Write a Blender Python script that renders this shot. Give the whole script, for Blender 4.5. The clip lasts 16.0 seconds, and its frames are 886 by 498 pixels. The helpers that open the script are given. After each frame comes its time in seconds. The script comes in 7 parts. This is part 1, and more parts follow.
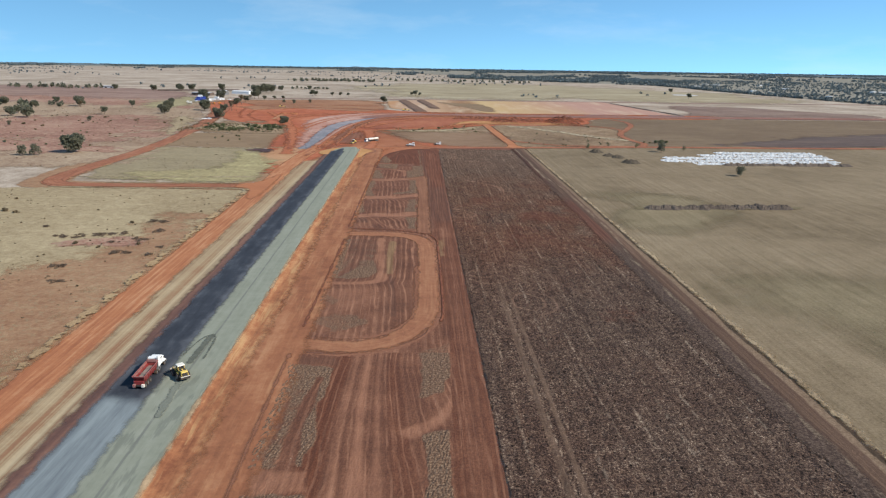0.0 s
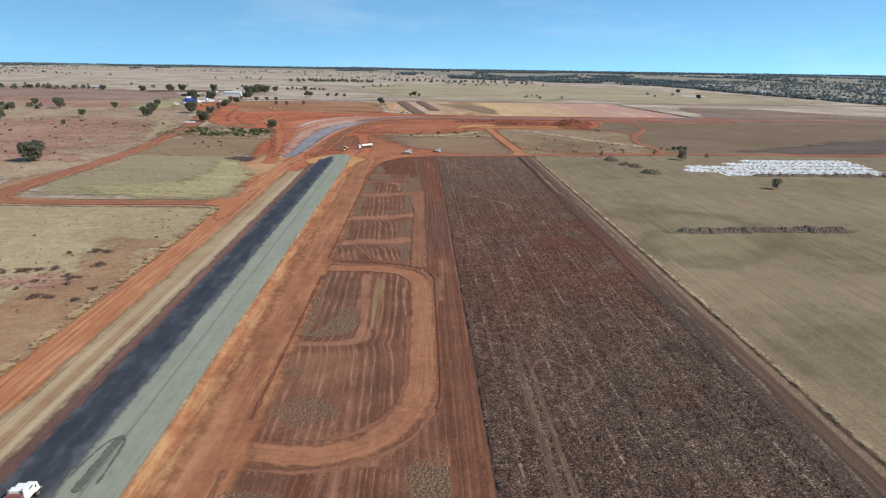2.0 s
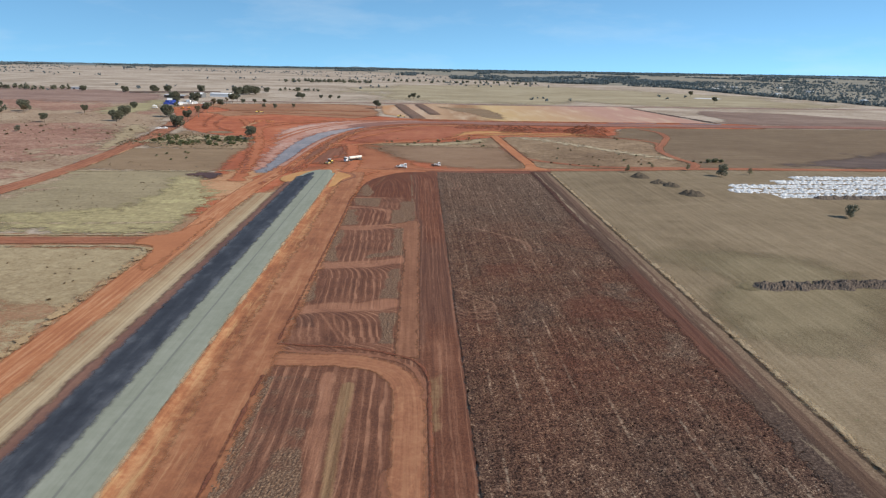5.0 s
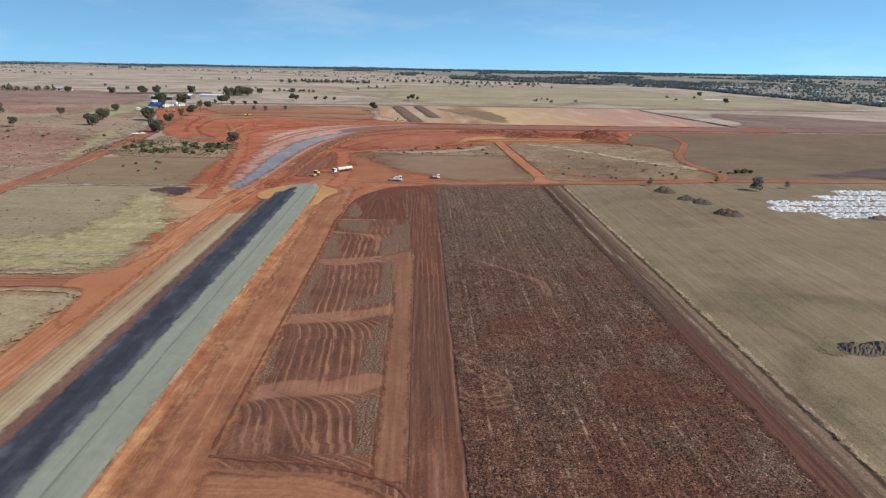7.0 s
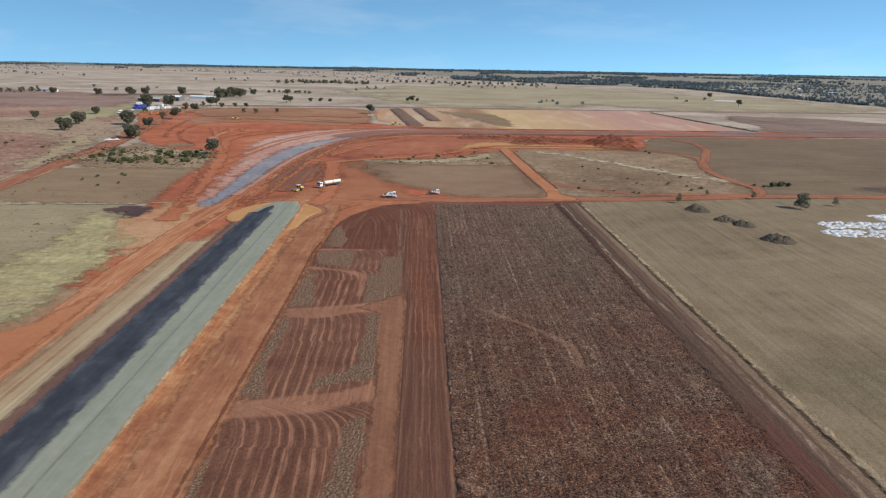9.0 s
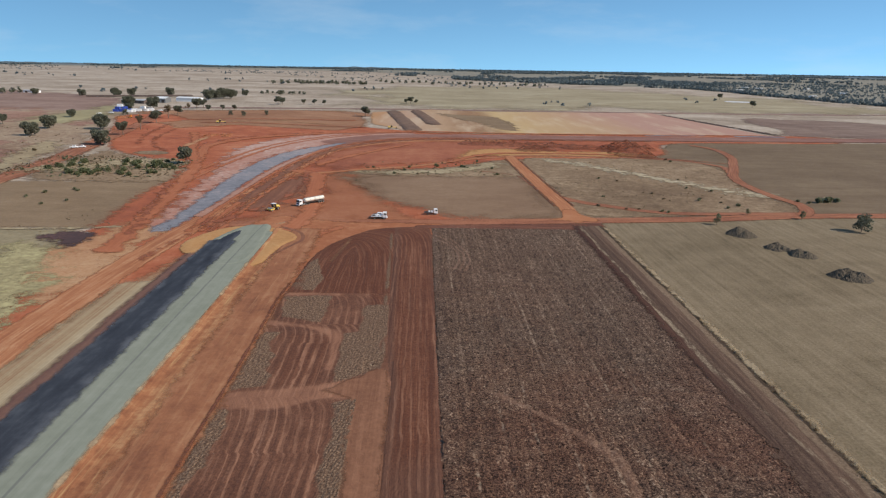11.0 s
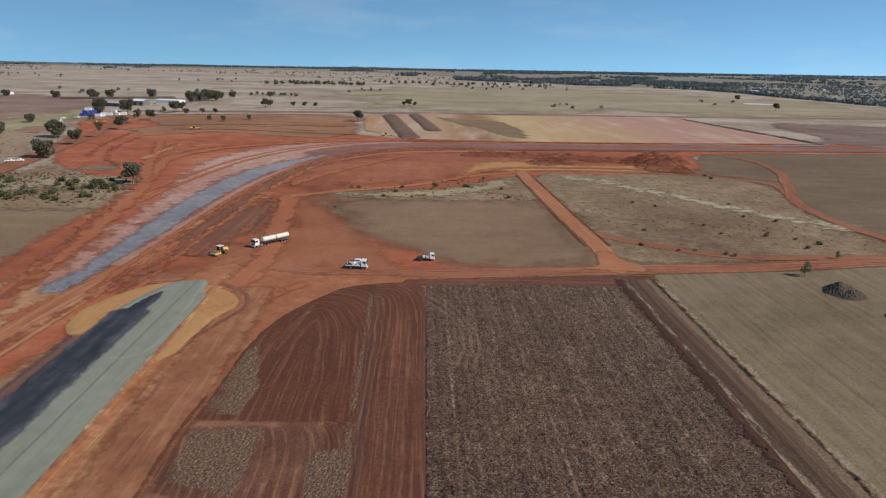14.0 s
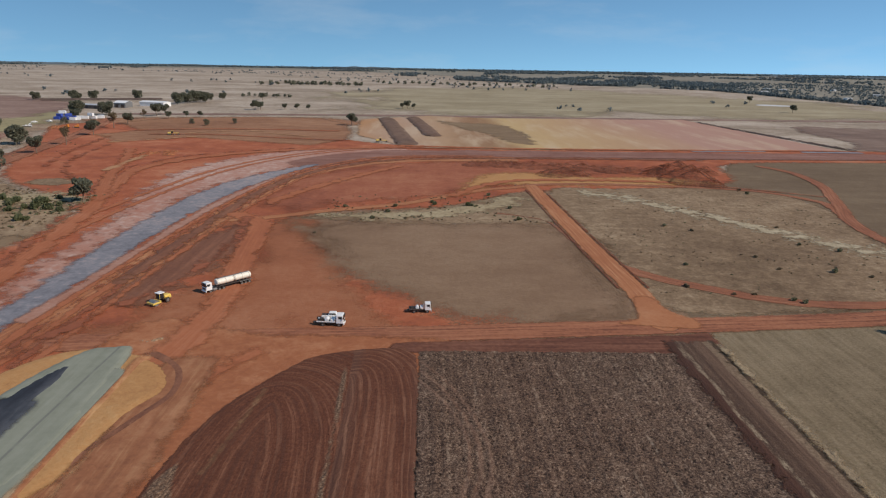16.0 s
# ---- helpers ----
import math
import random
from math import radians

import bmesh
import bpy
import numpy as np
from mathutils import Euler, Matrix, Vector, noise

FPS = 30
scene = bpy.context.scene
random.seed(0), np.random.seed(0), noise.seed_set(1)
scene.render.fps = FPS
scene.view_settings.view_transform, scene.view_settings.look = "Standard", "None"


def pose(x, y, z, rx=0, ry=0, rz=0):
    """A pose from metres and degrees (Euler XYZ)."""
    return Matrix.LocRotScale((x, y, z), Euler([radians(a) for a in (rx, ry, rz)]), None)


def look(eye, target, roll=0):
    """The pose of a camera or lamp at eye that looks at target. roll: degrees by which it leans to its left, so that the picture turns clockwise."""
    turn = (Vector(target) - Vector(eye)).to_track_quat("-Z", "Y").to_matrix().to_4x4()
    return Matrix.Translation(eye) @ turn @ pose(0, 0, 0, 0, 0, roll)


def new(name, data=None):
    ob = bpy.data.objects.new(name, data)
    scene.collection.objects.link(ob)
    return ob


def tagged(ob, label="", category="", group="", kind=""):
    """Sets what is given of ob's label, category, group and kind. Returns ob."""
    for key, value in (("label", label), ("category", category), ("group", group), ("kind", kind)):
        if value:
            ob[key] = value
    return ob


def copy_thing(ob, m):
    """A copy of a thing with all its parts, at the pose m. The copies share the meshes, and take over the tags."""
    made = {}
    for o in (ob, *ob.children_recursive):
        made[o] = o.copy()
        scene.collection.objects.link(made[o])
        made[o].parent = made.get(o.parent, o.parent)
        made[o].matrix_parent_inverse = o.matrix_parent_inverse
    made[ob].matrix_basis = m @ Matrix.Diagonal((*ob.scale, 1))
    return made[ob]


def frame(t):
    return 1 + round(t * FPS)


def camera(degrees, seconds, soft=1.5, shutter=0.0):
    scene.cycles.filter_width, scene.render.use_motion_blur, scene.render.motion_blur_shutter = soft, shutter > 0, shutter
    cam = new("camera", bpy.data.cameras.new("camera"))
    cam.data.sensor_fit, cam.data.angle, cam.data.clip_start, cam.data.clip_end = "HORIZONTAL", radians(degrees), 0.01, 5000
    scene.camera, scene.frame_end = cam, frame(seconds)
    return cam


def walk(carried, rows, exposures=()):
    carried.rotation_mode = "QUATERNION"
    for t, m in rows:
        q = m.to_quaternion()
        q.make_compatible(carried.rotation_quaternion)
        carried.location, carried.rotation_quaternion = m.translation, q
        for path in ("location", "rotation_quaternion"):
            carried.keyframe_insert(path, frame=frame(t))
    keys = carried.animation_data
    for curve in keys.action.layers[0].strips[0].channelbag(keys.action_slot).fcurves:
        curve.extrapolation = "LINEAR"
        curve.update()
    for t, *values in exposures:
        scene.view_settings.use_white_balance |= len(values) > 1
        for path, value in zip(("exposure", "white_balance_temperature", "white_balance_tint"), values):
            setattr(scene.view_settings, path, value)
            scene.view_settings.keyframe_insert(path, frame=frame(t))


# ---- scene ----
cam = camera(67.3, 16.0, soft=1.2)
METRES, EYE, TILT, LEAN, TURN = 379.3, 68.5, 0.0, 0.0, -2.3
ROWS = [
    (0.0, 0.0, 0.0, 0.0, 0.32, -16.07, -1.11),
    (0.5, -0.0, 0.0339, -0.0003, 0.33, -16.05, -1.14),
    (1.0, 0.0002, 0.0626, -0.0007, 0.33, -16.04, -1.13),
    (1.5, 0.0003, 0.0963, -0.0015, 0.34, -16.05, -1.11),
    (2.0, 0.0006, 0.1252, -0.0022, 0.36, -16.06, -1.11),
    (2.5, 0.0007, 0.1588, -0.0028, 0.35, -16.08, -1.12),
    (3.0, 0.0008, 0.1875, -0.0032, 0.37, -16.07, -1.14),
    (3.5, 0.001, 0.221, -0.0035, 0.41, -16.05, -1.18),
    (4.0, 0.001, 0.2497, -0.0041, 0.43, -16.03, -1.2),
    (6.5, 0.0006, 0.4079, -0.0049, 0.5, -16.07, -1.27),
    (7.0, 0.0008, 0.4364, -0.0052, 0.5, -16.06, -1.24),
    (7.5, 0.0011, 0.4701, -0.0055, 0.55, -16.03, -1.25),
    (8.0, 0.0014, 0.4987, -0.0057, 0.59, -16.03, -1.25),
    (8.5, 0.0014, 0.5323, -0.0061, 0.63, -16.06, -1.25),
    (9.0, 0.0015, 0.5607, -0.0064, 0.62, -16.06, -1.22),
    (11.5, 0.0023, 0.7181, -0.0094, 0.69, -16.06, -1.19),
    (12.0, 0.0022, 0.7468, -0.0097, 0.72, -16.08, -1.19),
    (12.5, 0.0021, 0.7807, -0.0101, 0.74, -16.11, -1.18),
    (13.0, 0.0024, 0.8092, -0.0106, 0.76, -16.1, -1.18),
    (13.5, 0.0024, 0.8435, -0.0114, 0.78, -16.07, -1.19),
    (14.0, 0.0025, 0.8751, -0.0115, 0.8, -16.07, -1.2),
    (14.5, 0.0024, 0.9063, -0.0118, 0.8, -16.03, -1.22),
    (15.0, 0.0024, 0.9375, -0.0118, 0.81, -16.06, -1.17),
    (15.5, 0.0023, 0.969, -0.0125, 0.83, -16.07, -1.18),
    (16.0, 0.0022, 0.9999, -0.0131, 0.85, -16.08, -1.19),
]
# the picture darkens slowly along the walk
EXPOSURES = [(0.0, 0.24, 6600, 9.5), (4.0, 0.17, 6670, 11), (9.0, 0.05, 6720, 12), (12.5, -0.14, 6760, 12.5), (16.0, -0.31, 6880, 14.5)]
walk(cam, [(t, pose(0, 0, EYE, TILT, LEAN, TURN) @ pose(METRES * x, METRES * y, METRES * z, 90 + pitch, roll, yaw)) for t, x, y, z, yaw, pitch, roll in ROWS], exposures=EXPOSURES)

# ---- sky and sun ----
scene.cycles.transparent_max_bounces = 24  # thin worn edges of ground sheets lie over one another
SUN_ELEVATION, SUN_AZIMUTH = 38.0, 114.0  # degrees; azimuth from +y towards +x
world = bpy.data.worlds.new("sky")
scene.world = world
world.use_nodes = True
sky = world.node_tree.nodes.new("ShaderNodeTexSky")
sky.sky_type, sky.sun_disc = "NISHITA", False
sky.sun_elevation, sky.sun_rotation = radians(SUN_ELEVATION), radians(360 - SUN_AZIMUTH)
sky.altitude, sky.air_density, sky.dust_density, sky.ozone_density = 800, 0.7, 0.0, 0.0
background = world.node_tree.nodes["Background"]
background.inputs["Strength"].default_value = 0.145
# the site lies a little below the level of the plain's far edge, so the sky is taken from slightly higher up
coords, lift = world.node_tree.nodes.new("ShaderNodeTexCoord"), world.node_tree.nodes.new("ShaderNodeVectorMath")
lift.operation, lift.inputs[1].default_value = "ADD", (0, 0, 0.14)
world.node_tree.links.new(coords.outputs["Generated"], lift.inputs[0])
world.node_tree.links.new(lift.outputs[0], sky.inputs["Vector"])
# a deep clear-air blue
tint = world.node_tree.nodes.new("ShaderNodeMix")
tint.data_type, tint.blend_type = "RGBA", "MULTIPLY"
tint.inputs[0].default_value, tint.inputs[7].default_value = 1.0, (0.67, 1.04, 1.11, 1)
world.node_tree.links.new(sky.outputs[0], tint.inputs[6])
wisps = world.node_tree.nodes.new("ShaderNodeTexNoise")
stretch = world.node_tree.nodes.new("ShaderNodeVectorMath")
stretch.operation, stretch.inputs[1].default_value = "MULTIPLY", (2.2, 1.2, 9.0)
world.node_tree.links.new(coords.outputs["Generated"], stretch.inputs[0])
world.node_tree.links.new(stretch.outputs[0], wisps.inputs["Vector"])
wisps.inputs["Scale"].default_value, wisps.inputs["Detail"].default_value, wisps.inputs["Roughness"].default_value = 1.6, 6.0, 0.62
thin = world.node_tree.nodes.new("ShaderNodeMapRange")
thin.inputs["From Min"].default_value, thin.inputs["From Max"].default_value, thin.inputs["To Max"].default_value = 0.5, 0.85, 0.28
world.node_tree.links.new(wisps.outputs["Fac"], thin.inputs["Value"])
cloud = world.node_tree.nodes.new("ShaderNodeMix")
cloud.data_type, cloud.inputs[7].default_value = "RGBA", (5.2, 5.9, 6.3, 1)
world.node_tree.links.new(thin.outputs[0], cloud.inputs[0])
world.node_tree.links.new(tint.outputs[2], cloud.inputs[6])
world.node_tree.links.new(cloud.outputs[2], background.inputs["Color"])
sun = new("sun", bpy.data.lights.new("sun", "SUN"))
sun.data.energy, sun.data.angle, sun.data.color = 4.6, radians(0.55), (1.0, 0.95, 0.87)
a, e = radians(SUN_AZIMUTH), radians(SUN_ELEVATION)
sun.matrix_world = look((900 * math.sin(a) * math.cos(e), 900 * math.cos(a) * math.cos(e), 900 * math.sin(e)), (0, 0, 0))

# ---- materials ----
class Nodes:
    """A short hand for node materials."""

    def __init__(self, name):
        self.mat = bpy.data.materials.new(name)
        self.mat.use_nodes = True
        self.tree = self.mat.node_tree
        self.bsdf = self.tree.nodes["Principled BSDF"]
        self.out = self.tree.nodes["Material Output"]
        self.bsdf.inputs["Specular IOR Level"].default_value = 0.2
        self.bsdf.inputs["Roughness"].default_value = 0.95

    def node(self, kind, **given):
        n = self.tree.nodes.new(kind)
        for key, value in given.items():
            self.put(n.inputs[key.replace("_", " ")], value)
        return n

    def put(self, socket, value):
        if isinstance(value, bpy.types.NodeSocket):
            self.tree.links.new(value, socket)
        elif isinstance(value, tuple) and len(value) == 3 and socket.type == "RGBA":
            socket.default_value = (*value, 1)
        else:
            socket.default_value = value

    def position(self, scale=(1, 1, 1), local=False):
        if local:
            src = self.node("ShaderNodeTexCoord").outputs["Object"]
        else:
            src = self.node("ShaderNodeNewGeometry").outputs["Position"]
        n = self.node("ShaderNodeVectorMath")
        n.operation = "MULTIPLY"
        self.put(n.inputs[0], src)
        self.put(n.inputs[1], scale)
        return n.outputs[0]

    def noise(self, scale, detail=3.0, stretch=(1, 1, 1), rough=0.55, local=False, warp=0.0):
        n = self.node("ShaderNodeTexNoise", Vector=self.position(stretch, local), Scale=scale, Detail=detail, Roughness=rough, Distortion=warp)
        return n.outputs["Fac"]

    def attribute(self, name):
        n = self.tree.nodes.new("ShaderNodeAttribute")
        n.attribute_name = name
        return n.outputs["Fac"]

    def math(self, op, a, b=0.0, clamp=False):
        n = self.node("ShaderNodeMath")
        n.operation, n.use_clamp = op, clamp
        self.put(n.inputs[0], a)
        self.put(n.inputs[1], b)
        return n.outputs[0]

    def band(self, value, low, high, a=0.0, b=1.0):
        n = self.node("ShaderNodeMapRange")
        n.interpolation_type = "SMOOTHSTEP"
        for key, v in (("Value", value), ("From Min", low), ("From Max", high), ("To Min", a), ("To Max", b)):
            self.put(n.inputs[key], v)
        return n.outputs[0]

    def ramp(self, fac, *stops):
        n = self.node("ShaderNodeValToRGB", Fac=fac)
        el = n.color_ramp.elements
        while len(el) < len(stops):
            el.new(0.5)
        for e_, (p, c) in zip(el, stops):
            e_.position, e_.color = p, (*c, 1)
        return n.outputs["Color"]

    def mix(self, fac, a, b, mode="MIX"):
        n = self.node("ShaderNodeMix")
        n.data_type, n.blend_type = "RGBA", mode
        self.put(n.inputs[0], fac)
        self.put(n.inputs[6], a)
        self.put(n.inputs[7], b)
        return n.outputs[2]

    def bump(self, height, strength=0.6, distance=0.2):
        n = self.node("ShaderNodeBump", Height=height, Strength=strength, Distance=distance)
        self.put(self.bsdf.inputs["Normal"], n.outputs[0])

    def random(self):
        return self.node("ShaderNodeObjectInfo").outputs["Random"]

    def island(self):
        return self.node("ShaderNodeNewGeometry").outputs["Random Per Island"]

    def done(self, colour, rough=None, metal=None, ragged=None):
        self.put(self.bsdf.inputs["Base Color"], colour)
        if rough is not None:
            self.put(self.bsdf.inputs["Roughness"], rough)
        if metal is not None:
            self.put(self.bsdf.inputs["Metallic"], metal)
        if ragged is not None:
            # the sheet thins out into loose patches along its edge
            scale, amount = ragged if isinstance(ragged, tuple) else (ragged, 2.4)
            fine = self.noise(scale, 6.0, rough=0.68)
            at = self.math("ADD", self.attribute("edge"), self.math("MULTIPLY", self.math("SUBTRACT", fine, 0.5), amount))
            if 0.1 <= scale <= 0.25:
                low, high = -0.4, 0.6
            else:
                # broad and cloddy ground breaks up into specks
                at = self.math("ADD", at, self.math("MULTIPLY", self.math("SUBTRACT", self.noise(3.2, 3.0, rough=0.6), 0.5), 2.2))
                low, high = 0.0, 0.2
            self.put(self.bsdf.inputs["Alpha"], self.band(at, low, high))
        return self.mat


def scaled(c, k):
    return tuple(min(1.0, v * k) for v in c)


def soil(name, colour, light=None, dark=None, ragged=0.25, streak=None, streak_gain=0.5, grain=0.9, spread=1.0, bump=0.5, tufts=None, tuft_amount=0.5, worn=0.0, gritty=0.7, mottle=0.0, swirl=None):
    """Earth or dry grass: broad drifts, mid-sized patches, grain, and streaks along one way."""
    m = Nodes(name)
    light, dark = light or scaled(colour, 1.35), dark or scaled(colour, 0.62)
    broad, mid, fine = m.noise(0.013, 4.0, warp=0.6), m.noise(0.09, 5.0, rough=0.65), m.noise(grain, 6.0, rough=0.7)
    f = m.math("ADD", m.math("MULTIPLY", broad, 0.45 * spread), m.math("MULTIPLY", mid, 0.35 * spread))
    f = m.math("ADD", f, m.math("MULTIPLY", fine, gritty))
    total = 0.4 + 0.5 * gritty + 0.4 * (spread - 1)
    if streak:
        lines = m.noise(1.0, 4.0, stretch=streak, rough=0.7)
        f = m.math("ADD", f, m.math("MULTIPLY", m.math("SUBTRACT", lines, 0.5), streak_gain))
    if mottle:
        # tussocks and bare spots a few metres across
        f = m.math("ADD", f, m.math("MULTIPLY", m.math("SUBTRACT", m.noise(0.30, 4.0, rough=0.75), 0.5), mottle))
    if worn:
        # wheel lines along a track
        v = m.node("ShaderNodeCombineXYZ", X=m.math("MULTIPLY", m.attribute("side"), 5.5), Y=m.math("MULTIPLY", m.attribute("run"), 0.035)).outputs[0]
        f = m.math("ADD", f, m.math("MULTIPLY", m.math("SUBTRACT", m.node("ShaderNodeTexNoise", Vector=v, Scale=1.0, Detail=5.0, Roughness=0.65).outputs["Fac"], 0.5), worn))
    c = m.ramp(m.math("MULTIPLY", f, 0.5), (total * 0.5 - 0.13, dark), (total * 0.5, colour), (total * 0.5 + 0.13, light))
    if swirl:
        # slanting smears of loose earth left by blades and tyres
        turn, smear, amount = swirl
        v = m.node("ShaderNodeMapping", Vector=m.position(), Rotation=(0, 0, turn), Scale=(0.8, 0.05, 1)).outputs[0]
        n = m.node("ShaderNodeTexNoise", Vector=v, Scale=1.0, Detail=5.0, Roughness=0.65, Distortion=0.9).outputs["Fac"]
        c = m.mix(m.math("MULTIPLY", m.band(n, 0.50, 0.68), m.math("MULTIPLY", m.band(m.noise(0.045, 3.0), 0.38, 0.58, 0.25, 1.0), amount)), c, smear)
    if tufts:
        t = m.band(m.noise(0.55, 6.0, rough=0.75), 0.66 - 0.16 * tuft_amount, 0.74 - 0.12 * tuft_amount)
        t = m.math("MULTIPLY", t, m.band(m.noise(0.03, 4.0), 0.35, 0.6, 0.25, 1.0))
        c = m.mix(t, c, tufts)
    m.bump(m.math("ADD", fine, m.math("MULTIPLY", mid, 1.5)), bump, 0.35)
    return m.done(c, ragged=ragged)


def plain(name, colour, rough=0.5, metal=0.0, dirt=0.25, dirt_colour=(0.20, 0.11, 0.06)):
    """Paint, metal, rubber or glass with dust and wear upon it."""
    m = Nodes(name)
    m.bsdf.inputs["Specular IOR Level"].default_value = 0.5
    grime = m.math("MULTIPLY", m.band(m.noise(1.3, 5.0, local=True, rough=0.7), 0.38, 0.72), dirt)
    c = m.mix(grime, colour, dirt_colour)
    c = m.mix(m.math("MULTIPLY", m.noise(9.0, 3.0, local=True), 0.12), c, scaled(colour, 0.5))
    return m.done(c, rough=m.math("ADD", rough, m.math("MULTIPLY", grime, 0.5), clamp=True), metal=metal)


m_plain = soil("dry_plain", (0.372, 0.300, 0.232), light=(0.475, 0.398, 0.318), dark=(0.262, 0.204, 0.148), spread=2.4, streak=(0.003, 0.012, 1), streak_gain=1.1, mottle=0.6, grain=0.3, tufts=(0.165, 0.150, 0.085), tuft_amount=0.3, ragged=None)
m_orange = soil("orange_earth", (0.388, 0.156, 0.073), light=(0.485, 0.250, 0.133), dark=(0.285, 0.105, 0.052), worn=1.5, gritty=0.35)
m_verge = soil("graded_verge", (0.330, 0.136, 0.064), light=(0.46, 0.245, 0.120), dark=(0.200, 0.074, 0.038), streak=(0.42, 0.03, 1), streak_gain=1.1, gritty=0.4, mottle=0.7, spread=1.5, ragged=(0.15, 1.2), swirl=(0.16, (0.47, 0.285, 0.135), 0.8))
m_smooth = soil("rolled_verge", (0.298, 0.122, 0.061), light=(0.395, 0.190, 0.100), dark=(0.200, 0.078, 0.042), streak=(0.22, 0.02, 1), streak_gain=0.9, gritty=0.35, mottle=0.55, spread=1.5, swirl=(0.14, (0.43, 0.225, 0.115), 0.6))
m_red = soil("red_earth", (0.375, 0.112, 0.053), light=(0.455, 0.180, 0.096), dark=(0.265, 0.080, 0.042), streak=(0.05, 0.05, 1), streak_gain=0.7, spread=2.2, gritty=0.6, mottle=0.5)
m_track = soil("dirt_track", (0.290, 0.114, 0.062), light=(0.385, 0.180, 0.104), dark=(0.175, 0.066, 0.039), worn=1.7, gritty=0.4, ragged=(0.14, 3.0))
m_batter = soil("khaki_batter", (0.345, 0.252, 0.150), light=(0.47, 0.362, 0.228), dark=(0.265, 0.138, 0.078), streak=(0.55, 0.002, 1), streak_gain=1.7, gritty=0.28, mottle=0.12, ragged=(0.1, 1.6))
m_pad = soil("yellow_fill", (0.45, 0.235, 0.095), light=(0.50, 0.30, 0.14), dark=(0.34, 0.155, 0.065))
m_bare = soil("bare_brown_paddock", (0.290, 0.145, 0.080), light=(0.38, 0.21, 0.122), dark=(0.205, 0.095, 0.052), streak=(0.02, 0.15, 1), mottle=0.4, spread=1.5)
m_east = soil("stubble_paddock", (0.214, 0.160, 0.099), light=(0.288, 0.226, 0.146), dark=(0.126, 0.094, 0.054), streak=(0.6, 0.012, 1), streak_gain=0.65, spread=1.3, mottle=0.25, grain=1.6, gritty=0.95, tufts=(0.160, 0.148, 0.074), tuft_amount=0.42)
m_green = soil("green_yellow_paddock", (0.315, 0.262, 0.138), light=(0.44, 0.385, 0.20), dark=(0.205, 0.172, 0.092), grain=0.5, streak=(0.02, 0.10, 1), tufts=(0.42, 0.38, 0.17), tuft_amount=0.6, mottle=1.0, ragged=(0.08, 4.5))
m_tan = soil("tan_olive_paddock", (0.272, 0.220, 0.134), light=(0.345, 0.285, 0.172), dark=(0.195, 0.155, 0.092), grain=0.5, streak=(0.02, 0.10, 1), tufts=(0.33, 0.29, 0.14), tuft_amount=0.4, mottle=0.5, ragged=(0.08, 4.5))
m_burn = soil("burnt_ground", (0.075, 0.046, 0.045), light=(0.17, 0.085, 0.07), dark=(0.035, 0.024, 0.026), ragged=(0.14, 5.0))
m_fan = soil("pale_orange_fan", (0.42, 0.225, 0.118), light=(0.50, 0.31, 0.175), dark=(0.33, 0.145, 0.07), streak=(0.05, 0.10, 1), ragged=(0.06, 4.0), mottle=0.5)
m_worked = soil("worked_red_earth", (0.218, 0.094, 0.056), light=(0.31, 0.140, 0.082), dark=(0.145, 0.060, 0.039), streak=(0.5, 0.02, 1), streak_gain=0.9, ragged=(0.10, 4.5))
m_grass = soil("dry_grass", (0.330, 0.258, 0.152), light=(0.44, 0.355, 0.22), dark=(0.235, 0.168, 0.096), tufts=(0.20, 0.155, 0.09), tuft_amount=0.5, ragged=(0.06, 5.0), spread=1.2, mottle=0.9)
m_scrub = soil("scrubby_grass", (0.235, 0.158, 0.095), light=(0.37, 0.27, 0.172), dark=(0.130, 0.082, 0.048), tufts=(0.115, 0.092, 0.052), tuft_amount=0.5, ragged=(0.12, 4.0), spread=1.5, mottle=0.8)
m_olive = soil("olive_brown_paddock", (0.232, 0.158, 0.094), light=(0.295, 0.21, 0.13), dark=(0.172, 0.112, 0.066), streak=(0.02, 0.12, 1), mottle=0.3, ragged=(0.08, 3.6))
m_pale_grass = soil("pale_dry_grass", (0.335, 0.262, 0.16), light=(0.45, 0.37, 0.24), dark=(0.22, 0.155, 0.088), ragged=(0.11, 7.5), mottle=0.9, tufts=(0.14, 0.12, 0.06))
m_bleached = soil("bleached_dry_grass", (0.385, 0.315, 0.21), light=(0.49, 0.415, 0.29), dark=(0.24, 0.175, 0.105), ragged=(0.15, 5.0), mottle=0.9)
m_dirt = soil("thin_grass_on_red_dirt", (0.300, 0.172, 0.098), light=(0.37, 0.245, 0.145), dark=(0.225, 0.112, 0.062), tufts=(0.27, 0.205, 0.12), tuft_amount=0.9, ragged=(0.06, 4.0), mottle=0.9, spread=1.4)
m_dark = soil("dark_fallow", (0.112, 0.080, 0.068), light=(0.175, 0.125, 0.100), dark=(0.070, 0.050, 0.042), streak=(0.01, 0.2, 1), streak_gain=0.8, ragged=(0.03, 4.0))
m_heap = soil("heaped_soil", (0.112, 0.086, 0.068), light=(0.21, 0.17, 0.132), dark=(0.055, 0.042, 0.034), grain=1.2, bump=1.0, ragged=None)
m_red_heap = soil("heaped_red_soil", (0.185, 0.068, 0.040), light=(0.27, 0.115, 0.065), dark=(0.105, 0.040, 0.026), ragged=0.2, bump=1.0)
m_thin_tussock = soil("thin_dry_tussock", (0.325, 0.245, 0.155), light=(0.47, 0.375, 0.245), dark=(0.16, 0.110, 0.068), grain=1.6, bump=1.0, ragged=(0.25, 4.5))
